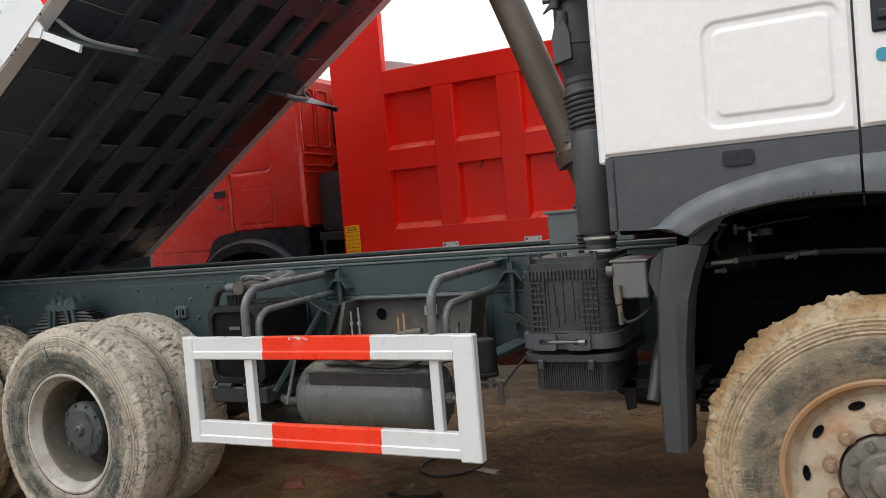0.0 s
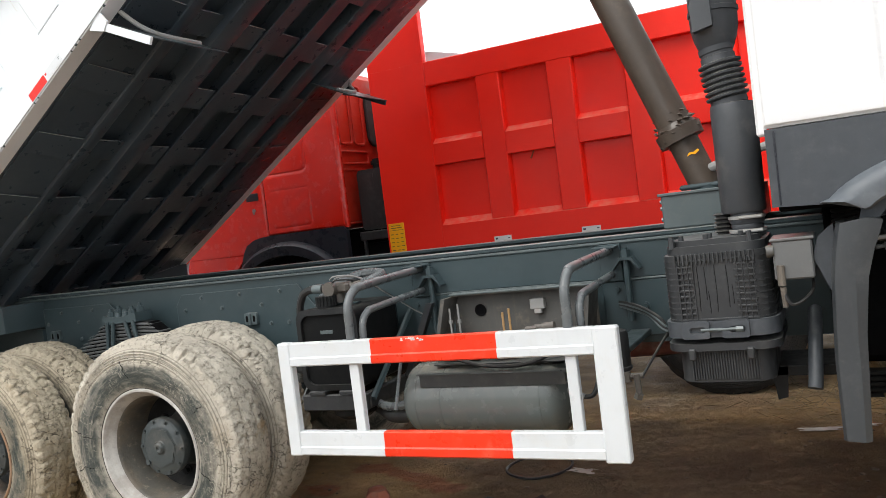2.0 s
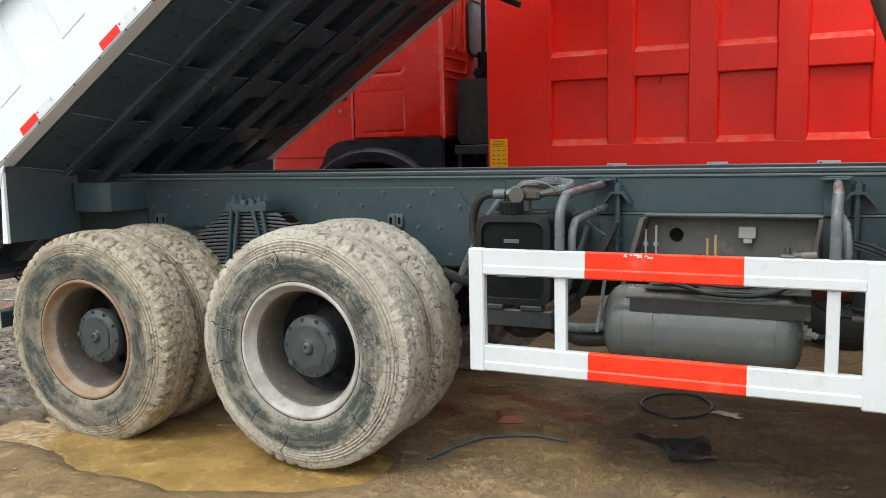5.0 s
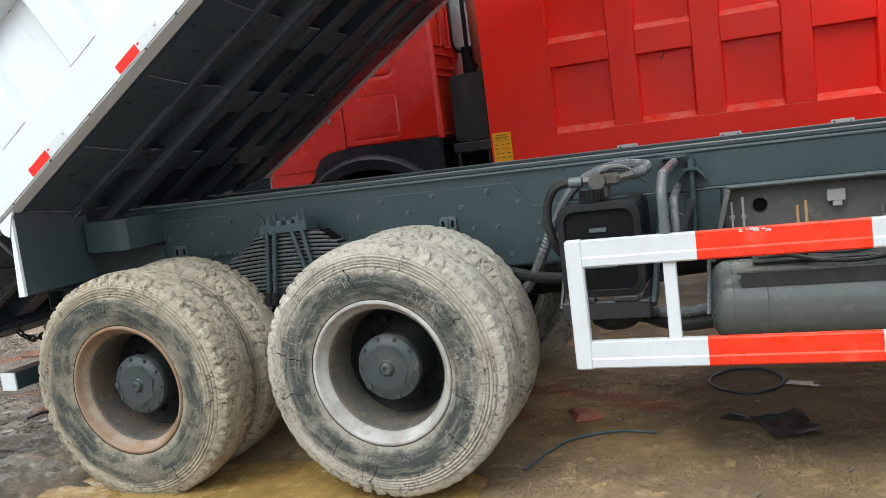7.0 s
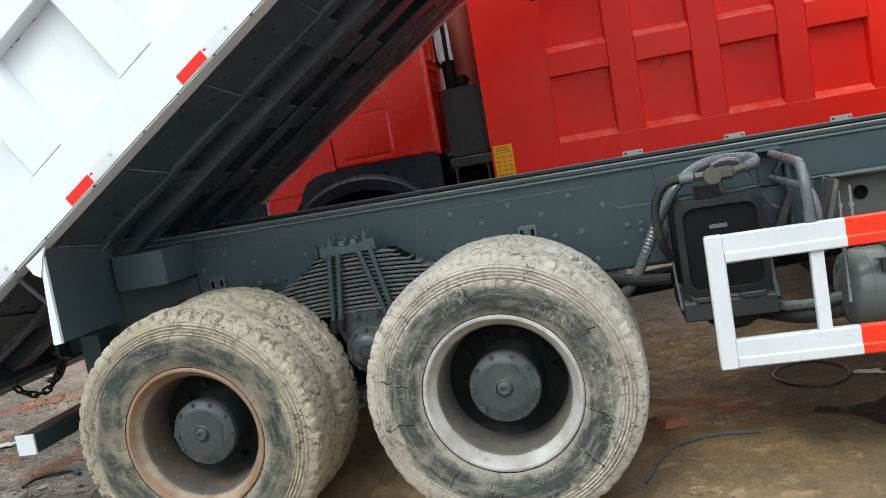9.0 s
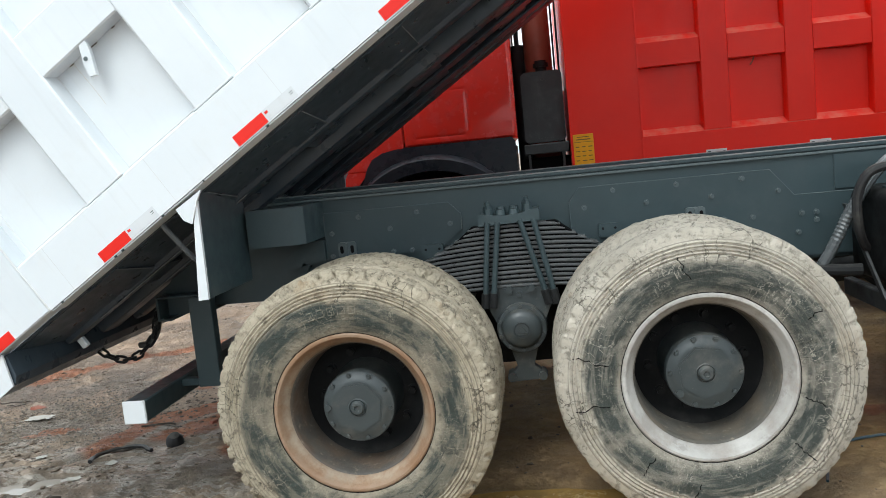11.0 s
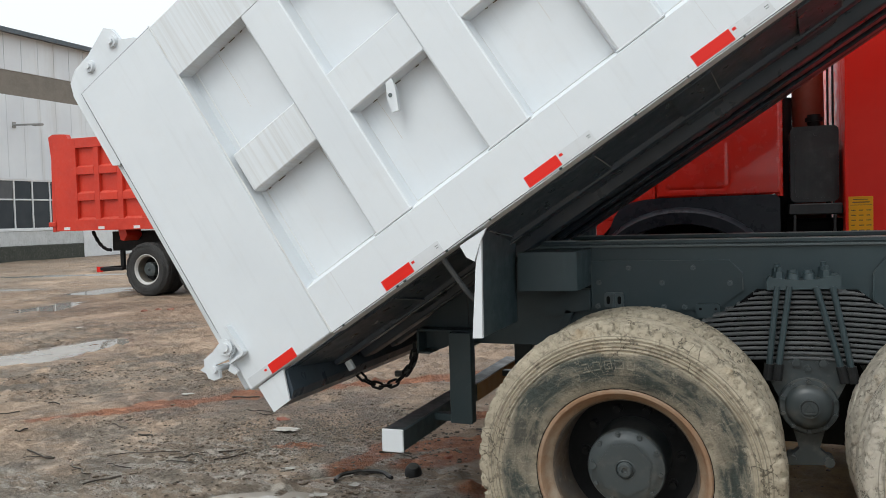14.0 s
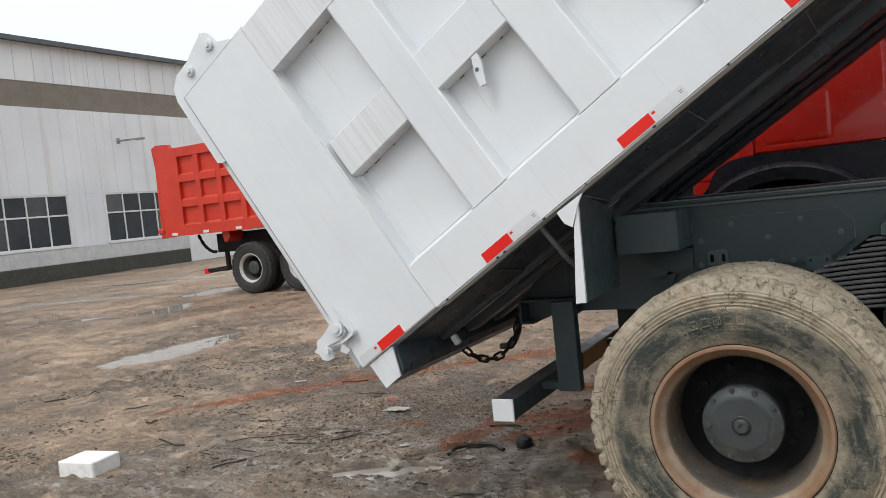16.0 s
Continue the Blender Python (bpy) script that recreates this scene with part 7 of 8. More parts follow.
    part("hook_bracket", Geo().prism([(-0.082, 0.292), (-0.068, 0.290), (-0.058, 0.152), (-0.070, 0.142), (-0.150, 0.143), (-0.150, 0.152), (-0.076, 0.156)], sy(-0.122), sy(-0.086)).prism([(-0.185, 0.128), (-0.150, 0.150), (-0.140, 0.100), (-0.165, 0.095)], sy(-0.105), sy(-0.095)), M_WHITE, bed)
    hk = part("lock_hook", hook, M_WHITE, bed)
    part("hook_pin", Geo().cyl((-0.125, sy(-0.115), 0.215), (-0.125, sy(-0.125), 0.215), 0.036, n=24).cyl((-0.125, sy(-0.125), 0.215), (-0.125, sy(-0.134), 0.215), 0.020, n=16).cyl((-0.235, sy(-0.13), 0.165), (-0.235, sy(0.05), 0.165), 0.016, n=14), M_WHITE, hk)
    part("corner_plate", Geo().prism([(-0.115, -0.004), (0.040, -0.004), (-0.010, -0.132), (-0.110, -0.135)], sy(-0.072), sy(-0.062)), M_WHITE, bed)
    part("lifting_lug", Geo().prism([(1.128, 0.700), (1.160, 0.700), (1.152, 0.66), (1.112, 0.575), (1.085, 0.585), (1.098, 0.64)], sy(-0.075), sy(-0.055)), M_WHITE, bed) if side == 0 else None
part("lug_hole", Geo().cyl((1.118, -0.0775, 0.645), (1.118, -0.0765, 0.645), 0.009, n=14), M_CHASSIS_LIGHT, bed)
part("tailgate", Geo().box((-0.208, -0.040, 0.02), (-0.156, 2.32, 1.60), 0.006), M_WHITE, bed)
part("front_wall", Geo().box((U1, 0.0, 0.0), (U1 + 0.05, 2.28, 1.85), 0.006), M_WHITE, bed)
# underside framing: a lattice of long and cross members with dark pockets between
LONG = [(0.32, 0.41), (0.60, 0.76), (0.93, 1.06), (1.27, 1.40), (1.57, 1.71), (1.87, 1.96)]
DEPTH = (-0.072, -0.108, -0.112, -0.112, -0.098, -0.068)
VB = -0.094  # underside of the cross bearers


def channel(y0, y1, v, u0, u1, r=0.014):
    """A folded channel along the bed with rounded lower edges."""
    low = [(y0, -0.0105), (y0, v + r), (y0 + 0.3 * r, v + 0.3 * r), (y0 + r, v), (y1 - r, v), (y1 - 0.3 * r, v + 0.3 * r), (y1, v + r), (y1, -0.0105)]
    return Geo().prism(low, u0, u1, "x")


def flanged(y0, y1, v, u0, u1):
    """A long member with a wide bottom flange on a thin web."""
    mid = (y0 + y1) / 2
    low = [(mid - 0.008, -0.0105), (mid - 0.008, v + 0.010), (y0, v + 0.010), (y0, v + 0.003), (y0 + 0.004, v), (y1 - 0.004, v), (y1, v + 0.003), (y1, v + 0.010), (mid + 0.008, v + 0.010), (mid + 0.008, -0.0105)]
    return Geo().prism(low, u0, u1, "x")


for y0, y1 in ((0.030, 0.3195), (2.25, 1.9605)):
    part("edge_plate", Geo().prism([(y0, -0.0105), (y0, -0.0135), (y1, -0.048), (y1, -0.0105)], 0.046, U1 - 0.05, "x"), M_BLACK, bed)
for i, (y0, y1) in enumerate(LONG):
    shape = channel if i in (0, 1, 4, 5) else flanged
    part("long_beam", channel(y0, y1, max(DEPTH[i], -0.085), 0.046, 0.799), M_BLACK, bed)
    part("long_beam", shape(y0, y1, DEPTH[i], 0.80, U1 - 0.05), M_BLACK, bed)
part("rear_beam", Geo().prism([(-0.105, -0.0105), (0.045, -0.0105), (0.02, -0.105), (-0.012, -0.130), (-0.105, -0.130)], -0.055, 2.335), M_BLACK, bed)
# thin pale strips paint the lit edges of the beams
for y0, u0, u1 in ((0.328, 0.25, 1.15), (0.615, 0.20, 0.79), (0.945, 0.2, 0.79)):
    part("edge_strip", Geo().box((u0, y0, -0.088 if y0 > 0.5 else -0.0755), (u1, y0 + 0.010, -0.0845 if y0 > 0.5 else -0.072), 0.001), M_LIT_EDGE, bed)
part("beam_tab", Geo().box((0.10, 0.30, -0.135), (0.13, 0.33, -0.086), 0.004), M_WHITE, bed, "small white tab")
rng = random.Random(17)
for i in range(10):
    u = 0.446 + 0.508 * i
    for n_, ((a0, a1), (b0, b1)) in enumerate(zip(LONG[:-1], LONG[1:])):
        v = (-0.062 if n_ in (0, 4) else VB) if u > 0.8 else -0.06
        g = Geo().box((u, a1 - 0.004, v), (u + 0.168, b0 + 0.004, v + 0.009), 0.003).box((u + 0.078, a1 + 0.0005, v + 0.008), (u + 0.090, b0 - 0.0005, -0.0105), 0.001)
        part("cross_bearer", g, M_BLACK, bed)
        w = b0 - a1
        s0 = rng.uniform(0.0, 0.45)
        # pale dash on the flange edge, a painted glint
        part("worn_edge", Geo().box((u + 0.166, a1 + w * s0, v - 0.0008), (u + 0.1692, a1 + w * rng.uniform(s0 + 0.25, 1.0), v + 0.0022), 0.0005), M_LIT_EDGE, bed)
    for side in (0, 1):
        def oy(y):
            return y if side == 0 else 2.28 - y
        va = -0.060
        part("outrigger", Geo().prism([(oy(0.030), -0.0140), (oy(0.030), -0.0190), (oy(0.3195), va), (oy(0.3195), va + 0.0085)], u, u + 0.168, "x"), M_BLACK, bed)
        # the same glint painted along the outrigger
        part("worn_edge", Geo().prism([(oy(0.040), -0.0215), (oy(0.040), -0.0190), (oy(0.30), va + 0.0015), (oy(0.30), va - 0.0010)], u + 0.1665, u + 0.1695, "x"), M_LIT_EDGE, bed)
for y0, y1 in ((-0.080, 0.028), (2.255, 2.36)):
    part("lower_lip", Geo().box((0.345, y0, -0.0075), (U1, y1, -0.001), 0.002), M_WHITE, bed, "dusty pale folded edge")
# mud guards hung from the bed, in front of and behind the rear wheels
IB = BED.inverted()
for side in (0, 1):
    def wy(y):
        return y if side == 0 else 2.28 - y
    g = Geo().box((-0.532, wy(-0.055), 1.01), (-0.526, wy(0.415), 1.425), 0.001)
    mg = part("mud_guard", g, M_CHASSIS, bed, "dark sheet mud guard with white edge", m=IB)
    part("white_edge", Geo().prism([(-0.570, 1.006), (-0.529, 1.008), (-0.524, 1.395), (-0.548, 1.31)], wy(-0.072), wy(-0.056)).prism([(-0.612, 1.370), (-0.500, 1.438), (-0.522, 1.396), (-0.552, 1.308), (-0.585, 1.325)], wy(-0.078), wy(-0.066)), M_WHITE, mg)
    part("brace", Geo().tube([(-0.70, wy(-0.03), 1.315), (-0.66, wy(-0.01), 1.25), (-0.60, wy(0.04), 1.15), (-0.54, wy(0.12), 1.10)], 0.0115, 8, 5), M_LEAF, mg)
    part("hanger", Geo().prism([(-0.535, 1.36), (-0.40, 1.44), (-0.44, 1.46), (-0.535, 1.42)], wy(0.36), wy(0.44)), M_CHASSIS, mg)
    mg = part("mud_guard", Geo().box((0.03, wy(-0.055), -0.006), (0.36, wy(0.47), 0.0), 0.001), M_CHASSIS, bed, "dark sheet mud guard with white edge", m=Matrix.Translation((3.42 if side == 0 else 3.28, 0, -0.015)) @ Matrix.Rotation(radians(57), 4, "Y"))
    part("white_edge", Geo().box((0.05, wy(-0.072), -0.038), (0.355, wy(-0.056), 0.001), 0.001).prism([(-0.03, -0.055), (0.0, 0.05), (0.07, 0.012), (0.06, -0.04)], wy(-0.078), wy(-0.066)), M_WHITE if side == 0 else M_BLACK, mg)
    part("brace", Geo().tube([(-0.13, wy(-0.03), 0.17), (-0.02, wy(0.0 if side == 0 else -0.10), 0.10), (0.10, wy(0.06), 0.035), (0.20, wy(0.14), 0.008), (0.22, wy(0.40), 0.008)], 0.013, 8, 6), M_STEEL, mg)
    # hinge bracket on the rail
    bulge = [(-0.505, wy(0.365)), (-0.31, wy(0.365)), (-0.275, wy(0.375)), (-0.252, wy(0.40)), (-0.245, wy(0.44)), (-0.245, wy(0.695)), (-0.505, wy(0.695))]
    br = part("tip_hinge_bracket", Geo().prism(bulge, 1.152, 1.320, "z"), M_CHASSIS, truck)
    part("foot_plate", Geo().prism([(-0.33, 1.135), (-0.248, 1.135), (-0.248, 1.04), (-0.46, 1.00), (-0.46, 1.05)], wy(0.66), wy(0.69)), M_CHASSIS, br)
    part("stay", Geo().prism([(-0.44, 0.86), (-0.40, 0.86), (-0.33, 1.02), (-0.36, 1.04)], wy(0.66), wy(0.685)), M_CHASSIS, br)
# rear underrun bar, tail channel and chain
ub = part("underrun_bar", Geo().box((-1.098, 0.188, 0.447), (-0.998, 2.09, 0.546), 0.006), M_CHASSIS, truck, "dark steel underrun bar with white ends")
part("end_cap", Geo().box((-1.100, 0.176, 0.445), (-0.996, 0.188, 0.548), 0.003), M_WHITE, ub)
part("red_band", Geo().box((-1.0, 1.20, 0.449), (-0.994, 1.95, 0.544), 0.001), M_RUST_BOLT, ub, "dull rust-red band")
for y in (0.55, 1.66):
    part("hanger_post", Geo().box((-0.912, y, 0.492), (-0.800, y + 0.06, 0.93), 0.004).box((-1.0, y + 0.005, 0.50), (-0.91, y + 0.055, 0.535), 0.003), M_CHASSIS, ub)
g = Geo().box((-1.10, 0.60, 0.924), (-0.78, 1.70, 0.936), 0.003).box((-1.10, 0.60, 0.815), (-1.088, 1.70, 0.924), 0.002).box((-1.088, 0.60, 0.815), (-1.03, 1.70, 0.827), 0.002).box((-0.98, 0.74, 0.83), (-0.86, 1.56, 0.923), 0.004)
part("tail_channel", g, M_CHASSIS, truck)
part("hook", Geo().tube([(-1.14, 0.70, 0.86), (-1.16, 0.70, 0.76), (-1.20, 0.69, 0.70), (-1.26, 0.69, 0.69)], 0.016, 8, 5), M_GALV, truck)
cpts = smooth_path([Vector(p) for p in ((-1.50, 0.66, 0.725), (-1.42, 0.66, 0.655), (-1.33, 0.66, 0.628), (-1.24, 0.66, 0.655), (-1.165, 0.66, 0.735), (-1.14, 0.66, 0.81))], 2)
chain = part("chain", Geo().cyl(cpts[-1], cpts[-1] + Vector((0, 0, 0.05)), 0.008, n=8), M_BLACK_DUSTY, truck, "black hanging tailgate chain")
link = Geo()
loop = [(0.014 * (1 if math.cos(t) > 0 else -1) + 0.017 * math.cos(t), 0.0155 * math.sin(t), 0) for t in np.linspace(0.01, 2 * math.pi + 0.01, 17)]
link.tube(loop, 0.0068, 8)
me_link = mesh_of("link", link, M_BLACK_DUSTY)
acc, last = 0.0, cpts[0]
for i in range(len(cpts) - 1):
    p, q_ = cpts[i], cpts[i + 1]
    o = new("link", me_link)
    o.parent = chain
    o.matrix_basis = Matrix.Translation((p + q_) / 2) @ (q_ - p).to_track_quat("X", "Z").to_matrix().to_4x4() @ Matrix.Rotation(radians(90 * (i % 2)), 4, "X")


# ---- red tipper truck parked alongside, facing the other way ----
RY = 3.11


def ribbed_side(parent, mat, x0, x1, post, ribs, z_sill0, z_sill1, z_mid, z_top0, z_top1, y, d=0.075, mids=None):
    """A tipper side wall: sheet, sill, top beam, upright ribs and cross ribs with sloping tops."""
    s = 1 if d > 0 else -1
    e = 0.001 * s
    part("side_wall", Geo().box((x0, y + d, z_sill0), (x1, y + d + 0.01 * s, z_top1), 0.002), mat, parent)
    part("front_post", Geo().box((post[0], y, z_sill0), (post[1], y + d - e, z_top1), 0.0004), mat, parent)
    part("sill", Geo().prism([(y, z_sill0), (y, z_sill1 - 0.008), (y + 0.012 * s, z_sill1), (y + d - e, z_sill1 + 0.042), (y + d - e, z_sill0)], post[1] + 0.001, x1, "x"), mat, parent)
    part("top_beam", Geo().box((post[1] + 0.001, y, z_top0), (x1, y + d - e, z_top1), 0.006), mat, parent)
    bays = [post[1]] + [v for r_ in ribs for v in r_] + [x1]
    for a, b in ribs:
        part("rib", Geo().prism([(a - 0.010, y + d - e), (a, y + 0.012 * s), (a + 0.008, y + 0.003 * s), (b - 0.008, y + 0.003 * s), (b, y + 0.012 * s), (b + 0.010, y + d - e)], z_sill1 + 0.0, z_top0, "z"), mat, parent)
    for m0, m1 in (mids or [z_mid]):
        for i in range(0, len(bays) - 1, 2):
            if bays[i + 1] - bays[i] > 0.12:
                part("cross_rib", Geo().prism([(y + 0.010 * s, m0), (y + 0.006 * s, m0 + 0.006), (y + 0.006 * s, m1 - 0.008), (y + 0.014 * s, m1), (y + d - e, m1 + 0.040), (y + d - e, m0)], bays[i] + 0.001, bays[i + 1] - 0.001, "x"), mat, parent)


red = thing("tipper_truck", "red tipper truck parked beside the white one", "truck")
red.location = (1.5, 4.3, 0)
RM = Matrix.Translation((-1.5, -4.3, 0))
rbed = part("dump_bed", Geo().box((1.05, RY + 0.09, 1.27), (6.7, 5.45, 1.36), 0.01), M_RED_BED, red, "red ribbed steel dump bed", m=RM)
RRIBS = [(2.018 + 0.5945 * i, 2.218 + 0.5945 * i) for i in range(8)]
ribbed_side(rbed, M_RED_BED, 1.045, 6.75, (1.045, 1.572), RRIBS, 1.285, 1.490, (1.985, 2.170), 2.642, 2.842, RY)
part("head_board", Geo().box((1.045, RY, 2.8422), (1.572, RY + 0.074, 3.35), 0.0004).box((1.045, RY + 0.08, 1.285), (1.10, 5.45, 2.842), 0.006), M_RED_BED, rbed)
part("post_bead", Geo().box((1.562, RY - 0.005, 1.29), (1.576, RY - 0.0005, 3.34), 0.003), M_RED_BED, rbed)
part("far_wall", Geo().box((1.1, 5.38, 1.36), (6.7, 5.45, 2.842), 0.005).box((6.69, RY + 0.09, 1.3), (6.75, 5.38, 2.85), 0.005), M_RED_BED, rbed)
part("board_stay", Geo().prism([(1.585, 2.842), (1.585, 2.93), (1.62, 2.93), (1.95, 2.842)], RY + 0.05, RY + 0.06), M_WHITE, rbed)
rng = random.Random(2)
for x in (2.022, 2.752, 3.480, 4.21, 4.94, 5.67):
    tp = part("reflector", Geo().box((x, RY - 0.004, 1.298), (x + 0.148, RY - 0.0005, 1.342), 0.001), M_REFLECT_WHITE, rbed, "small white reflector strip")
    part("print", Geo().box((x + 0.012, RY - 0.0052, 1.316), (x + 0.032, RY - 0.0042, 1.330), 0.0003).box((x + 0.118, RY - 0.0052, 1.318), (x + 0.138, RY - 0.0042, 1.326), 0.0003), M_TRIM, tp)
plate = part("load_plate", Geo().box((1.062, RY - 0.006, 1.29), (1.212, RY - 0.001, 1.548), 0.002), M_YELLOW, rbed, "yellow plate with dark unreadable print")
g = Geo()
for r_ in range(5):
    for c in range(3):
        w = rng.uniform(0.02, 0.034)
        g.box((1.078 + 0.046 * c, RY - 0.0075, 1.315 + 0.034 * r_), (1.078 + 0.046 * c + w, RY - 0.0062, 1.321 + 0.034 * r_), 0.0003)
g.box((1.085, RY - 0.0075, 1.505), (1.19, RY - 0.0062, 1.512), 0.0003).box((1.09, RY - 0.0075, 1.525), (1.18, RY - 0.0062, 1.530), 0.0003).box((1.07, RY - 0.0075, 1.488), (1.205, RY - 0.0062, 1.491), 0.0003)
tagged(part("print", g, M_INK, plate), kind="stuff")
part("scratch", Geo().tube([(2.43, RY + 0.072, 2.02), (2.40, RY + 0.071, 1.95), (2.385, RY + 0.071, 1.93)], 0.005, 5), M_INK, rbed)

# its cab
def red_press(X, Z):
    a = rrect(X, Z, -0.145, 0.285, 1.636, 1.985, 0.035)
    return -0.006 * smooth(0.007, 0.003, np.abs(a)) + 0.0 * X


rcab = part("cab", Geo().box((-1.42, RY + 0.03, 1.56), (0.62, 5.35, 3.0), 0.06), M_RED_FAR, red, "red truck cab with black lower trim", m=RM)
part("rear_side_panel", panel_geo(-0.215, 0.632, 1.585, 2.72, RY, lambda X, Z: red_press(X, Z) - 0.012 * smooth(0.02, 0.0, np.abs(rrect(X, Z, -0.20, 0.28, 2.13, 2.60, 0.06)))), M_RED_CAB, rcab)
rdoor = part("door", panel_geo(-1.42, -0.225, 1.42, 2.72, RY, lambda X, Z: 0.0 * X), M_RED_CAB, rcab)
part("door_handle", Geo().box((-0.42, RY - 0.012, 1.92), (-0.28, RY + 0.002, 1.99), 0.01), M_ARCH, rdoor)
part("door_lock", Geo().cyl((-0.345, RY - 0.012, 1.83), (-0.345, RY, 1.83), 0.018, n=14).box((-0.352, RY - 0.016, 1.795), (-0.338, RY - 0.008, 1.83), 0.002), M_STEEL, rdoor)
part("rear_edge", Geo().cyl((0.625, RY + 0.04, 1.57), (0.625, RY + 0.04, 2.8), 0.028, n=10), M_RED_CAB, rcab)
for y0, y1, z0, z1 in ((0.09, 0.30, 2.32, 2.86), (0.06, 0.55, 2.14, 2.25), (0.06, 0.52, 1.60, 2.08), (0.34, 0.52, 2.32, 2.86)):
    rim_ = [(0.628, RY + p, q) for p, q in rounded(y0, y1, z0, z1, 0.04)]
    part("rear_wall_pressing", Geo().tube(rim_ + rim_[:2], 0.012, 6), M_RED_FAR, rcab)
part("front_corner", Geo().prism([(-1.42, 1.262), (-0.66, 1.262), (-0.52, 1.42), (-1.42, 1.43)], RY + 0.004, RY + 0.05), M_RED_CAB, rcab)
rtrim = [(-0.605, 1.25), (-0.565, 1.353), (-0.53, 1.445), (-0.485, 1.512), (-0.40, 1.555), (-0.30, 1.574), (-0.19, 1.580), (0.605, 1.582), (0.632, 1.55), (0.632, 1.29), (0.47, 1.27), (0.36, 1.36), (0.2, 1.43), (0.0, 1.465), (-0.18, 1.465), (-0.36, 1.42), (-0.5, 1.34), (-0.56, 1.27)]
part("lower_trim", Geo().prism(rtrim, RY - 0.002, RY + 0.05), M_ARCH, rcab, "black plastic lower trim")
rows_ = []
for i in range(31):
    a = radians(158 - (158 - 20) * i / 30)
    rows_.append([(-0.045 + (0.57 + o * 0.8) * math.cos(a), yy, 0.955 + (0.432 + o) * math.sin(a)) for o, yy in ((0.122, RY - 0.002), (0.118, RY - 0.04), (0.085, RY - 0.075), (0.0, RY - 0.07), (-0.01, RY + 0.05))])
g = Geo()
k = 5
g.add([p for r_ in rows_ for p in r_], [(i * k + j, i * k + j + 1, (i + 1) * k + j + 1, (i + 1) * k + j) for i in range(30) for j in range(k - 1)])
part("wheel_arch", g, M_ARCH, rcab, "black plastic wheel arch", angle=50)
rwin = part("rear_window", Geo().prism(rounded(RY + 0.60, RY + 1.62, 2.32, 2.80, 0.09), 0.621, 0.630, "x"), paint("dull_rear_glass", (0.055, 0.058, 0.060), (0.04, 0.042, 0.044), 0.35, dust=(0.16, 0.16, 0.16), dust_amt=0.5, spec=0.25), rcab, "dark rear window with rubber seal")
rim_ = [(0.630, p, q) for p, q in rounded(RY + 0.60, RY + 1.62, 2.32, 2.80, 0.09)]
part("seal", Geo().tube(rim_ + rim_[:2], 0.014, 6), M_RUBBER, rwin)
# black intake box and added dark gap fillers between cab and bed
g = Geo().prism(rounded(0.705, 1.02, 1.52, 2.06, 0.04), RY + 0.17, RY + 0.42)
rbox = part("intake_box", g, M_INTAKE, red, "black dusty intake box behind the cab", m=RM)
part("box_cap", Geo().cyl((0.87, RY + 0.28, 2.05), (0.87, RY + 0.28, 2.15), 0.045, n=16).cyl((0.87, RY + 0.28, 2.10), (0.87, RY + 0.28, 2.13), 0.06, n=12), M_BLACK_DUSTY, rbox)
part("box_panel", Geo().prism(rounded(0.738, 0.99, 1.55, 2.025, 0.03), RY + 0.160, RY + 0.172).cyl((0.87, RY + 0.15, 2.0), (0.87, RY + 0.165, 2.0), 0.012, n=8), M_INTAKE, rbox)
part("box_tray", Geo().box((0.69, RY + 0.12, 1.43), (1.04, RY + 0.5, 1.51), 0.008).box((0.72, RY + 0.12, 1.30), (0.74, RY + 0.16, 1.43), 0.004).box((0.98, RY + 0.12, 1.30), (1.0, RY + 0.16, 1.43), 0.004), M_INTAKE, rbox)
part("hoist_cylinder", Geo().cyl((0.87, RY + 0.80, 1.3), (0.85, RY + 0.80, 3.0), 0.115, n=20), paint("red_brown_primer", (0.20, 0.045, 0.025), (0.15, 0.035, 0.02), 0.5, dust=(0.2, 0.1, 0.07), dust_amt=0.4), red, "red-brown hoist cylinder behind the cab", m=RM)
for x in (0.985, 1.02):
    part("guard_rod", Geo().cyl((x, RY + 0.62, 1.5), (x, RY + 0.62, 3.1), 0.008, n=8), M_BLACK_DUSTY, red, m=RM)
# dark pipe and panel added to close the sky gap here
part("stack_pipe", Geo().cyl((0.69, RY + 0.82, 1.2), (0.69, RY + 0.82, 2.35), 0.055, n=14).cyl((0.69, RY + 0.82, 2.35), (0.69, RY + 0.82, 2.9), 0.02, n=10), M_BLACK_DUSTY, red, m=RM)
part("tip_frame", Geo().box((0.645, RY + 0.9, 1.2), (1.03, RY + 1.0, 1.95), 0.01), M_BLACK_DUSTY, red, m=RM)
g = Geo().box((-1.2, RY + 0.75, 0.95), (6.6, RY + 0.83, 1.24), 0.01).box((-1.2, RY + 1.6, 0.95), (6.6, RY + 1.68, 1.24), 0.01)
for x in (0.9, 2.2, 3.9, 5.6):
    g.box((x, RY + 0.8, 1.0), (x + 0.1, RY + 1.6, 1.2), 0.01)
part("chassis", g, M_BLACK_DUSTY, red, m=RM)
# near-black box added to darken the space below the intake
part("side_box", Geo().box((0.66, RY + 0.20, 0.80), (1.08, RY + 0.74, 1.40), 0.02), M_SHADE, red, m=RM)
part("fuel_tank", Geo().prism(rounded(1.3, 2.35, 0.62, 1.10, 0.1), RY + 0.25, RY + 0.72), M_BLACK_DUSTY, red, m=RM)
# near-black block, the shade under the cab put into its colour
part("engine", Geo().box((-1.1, RY + 0.30, 0.75), (0.6, RY + 1.9, 1.55), 0.03), M_SHADE, red, m=RM)
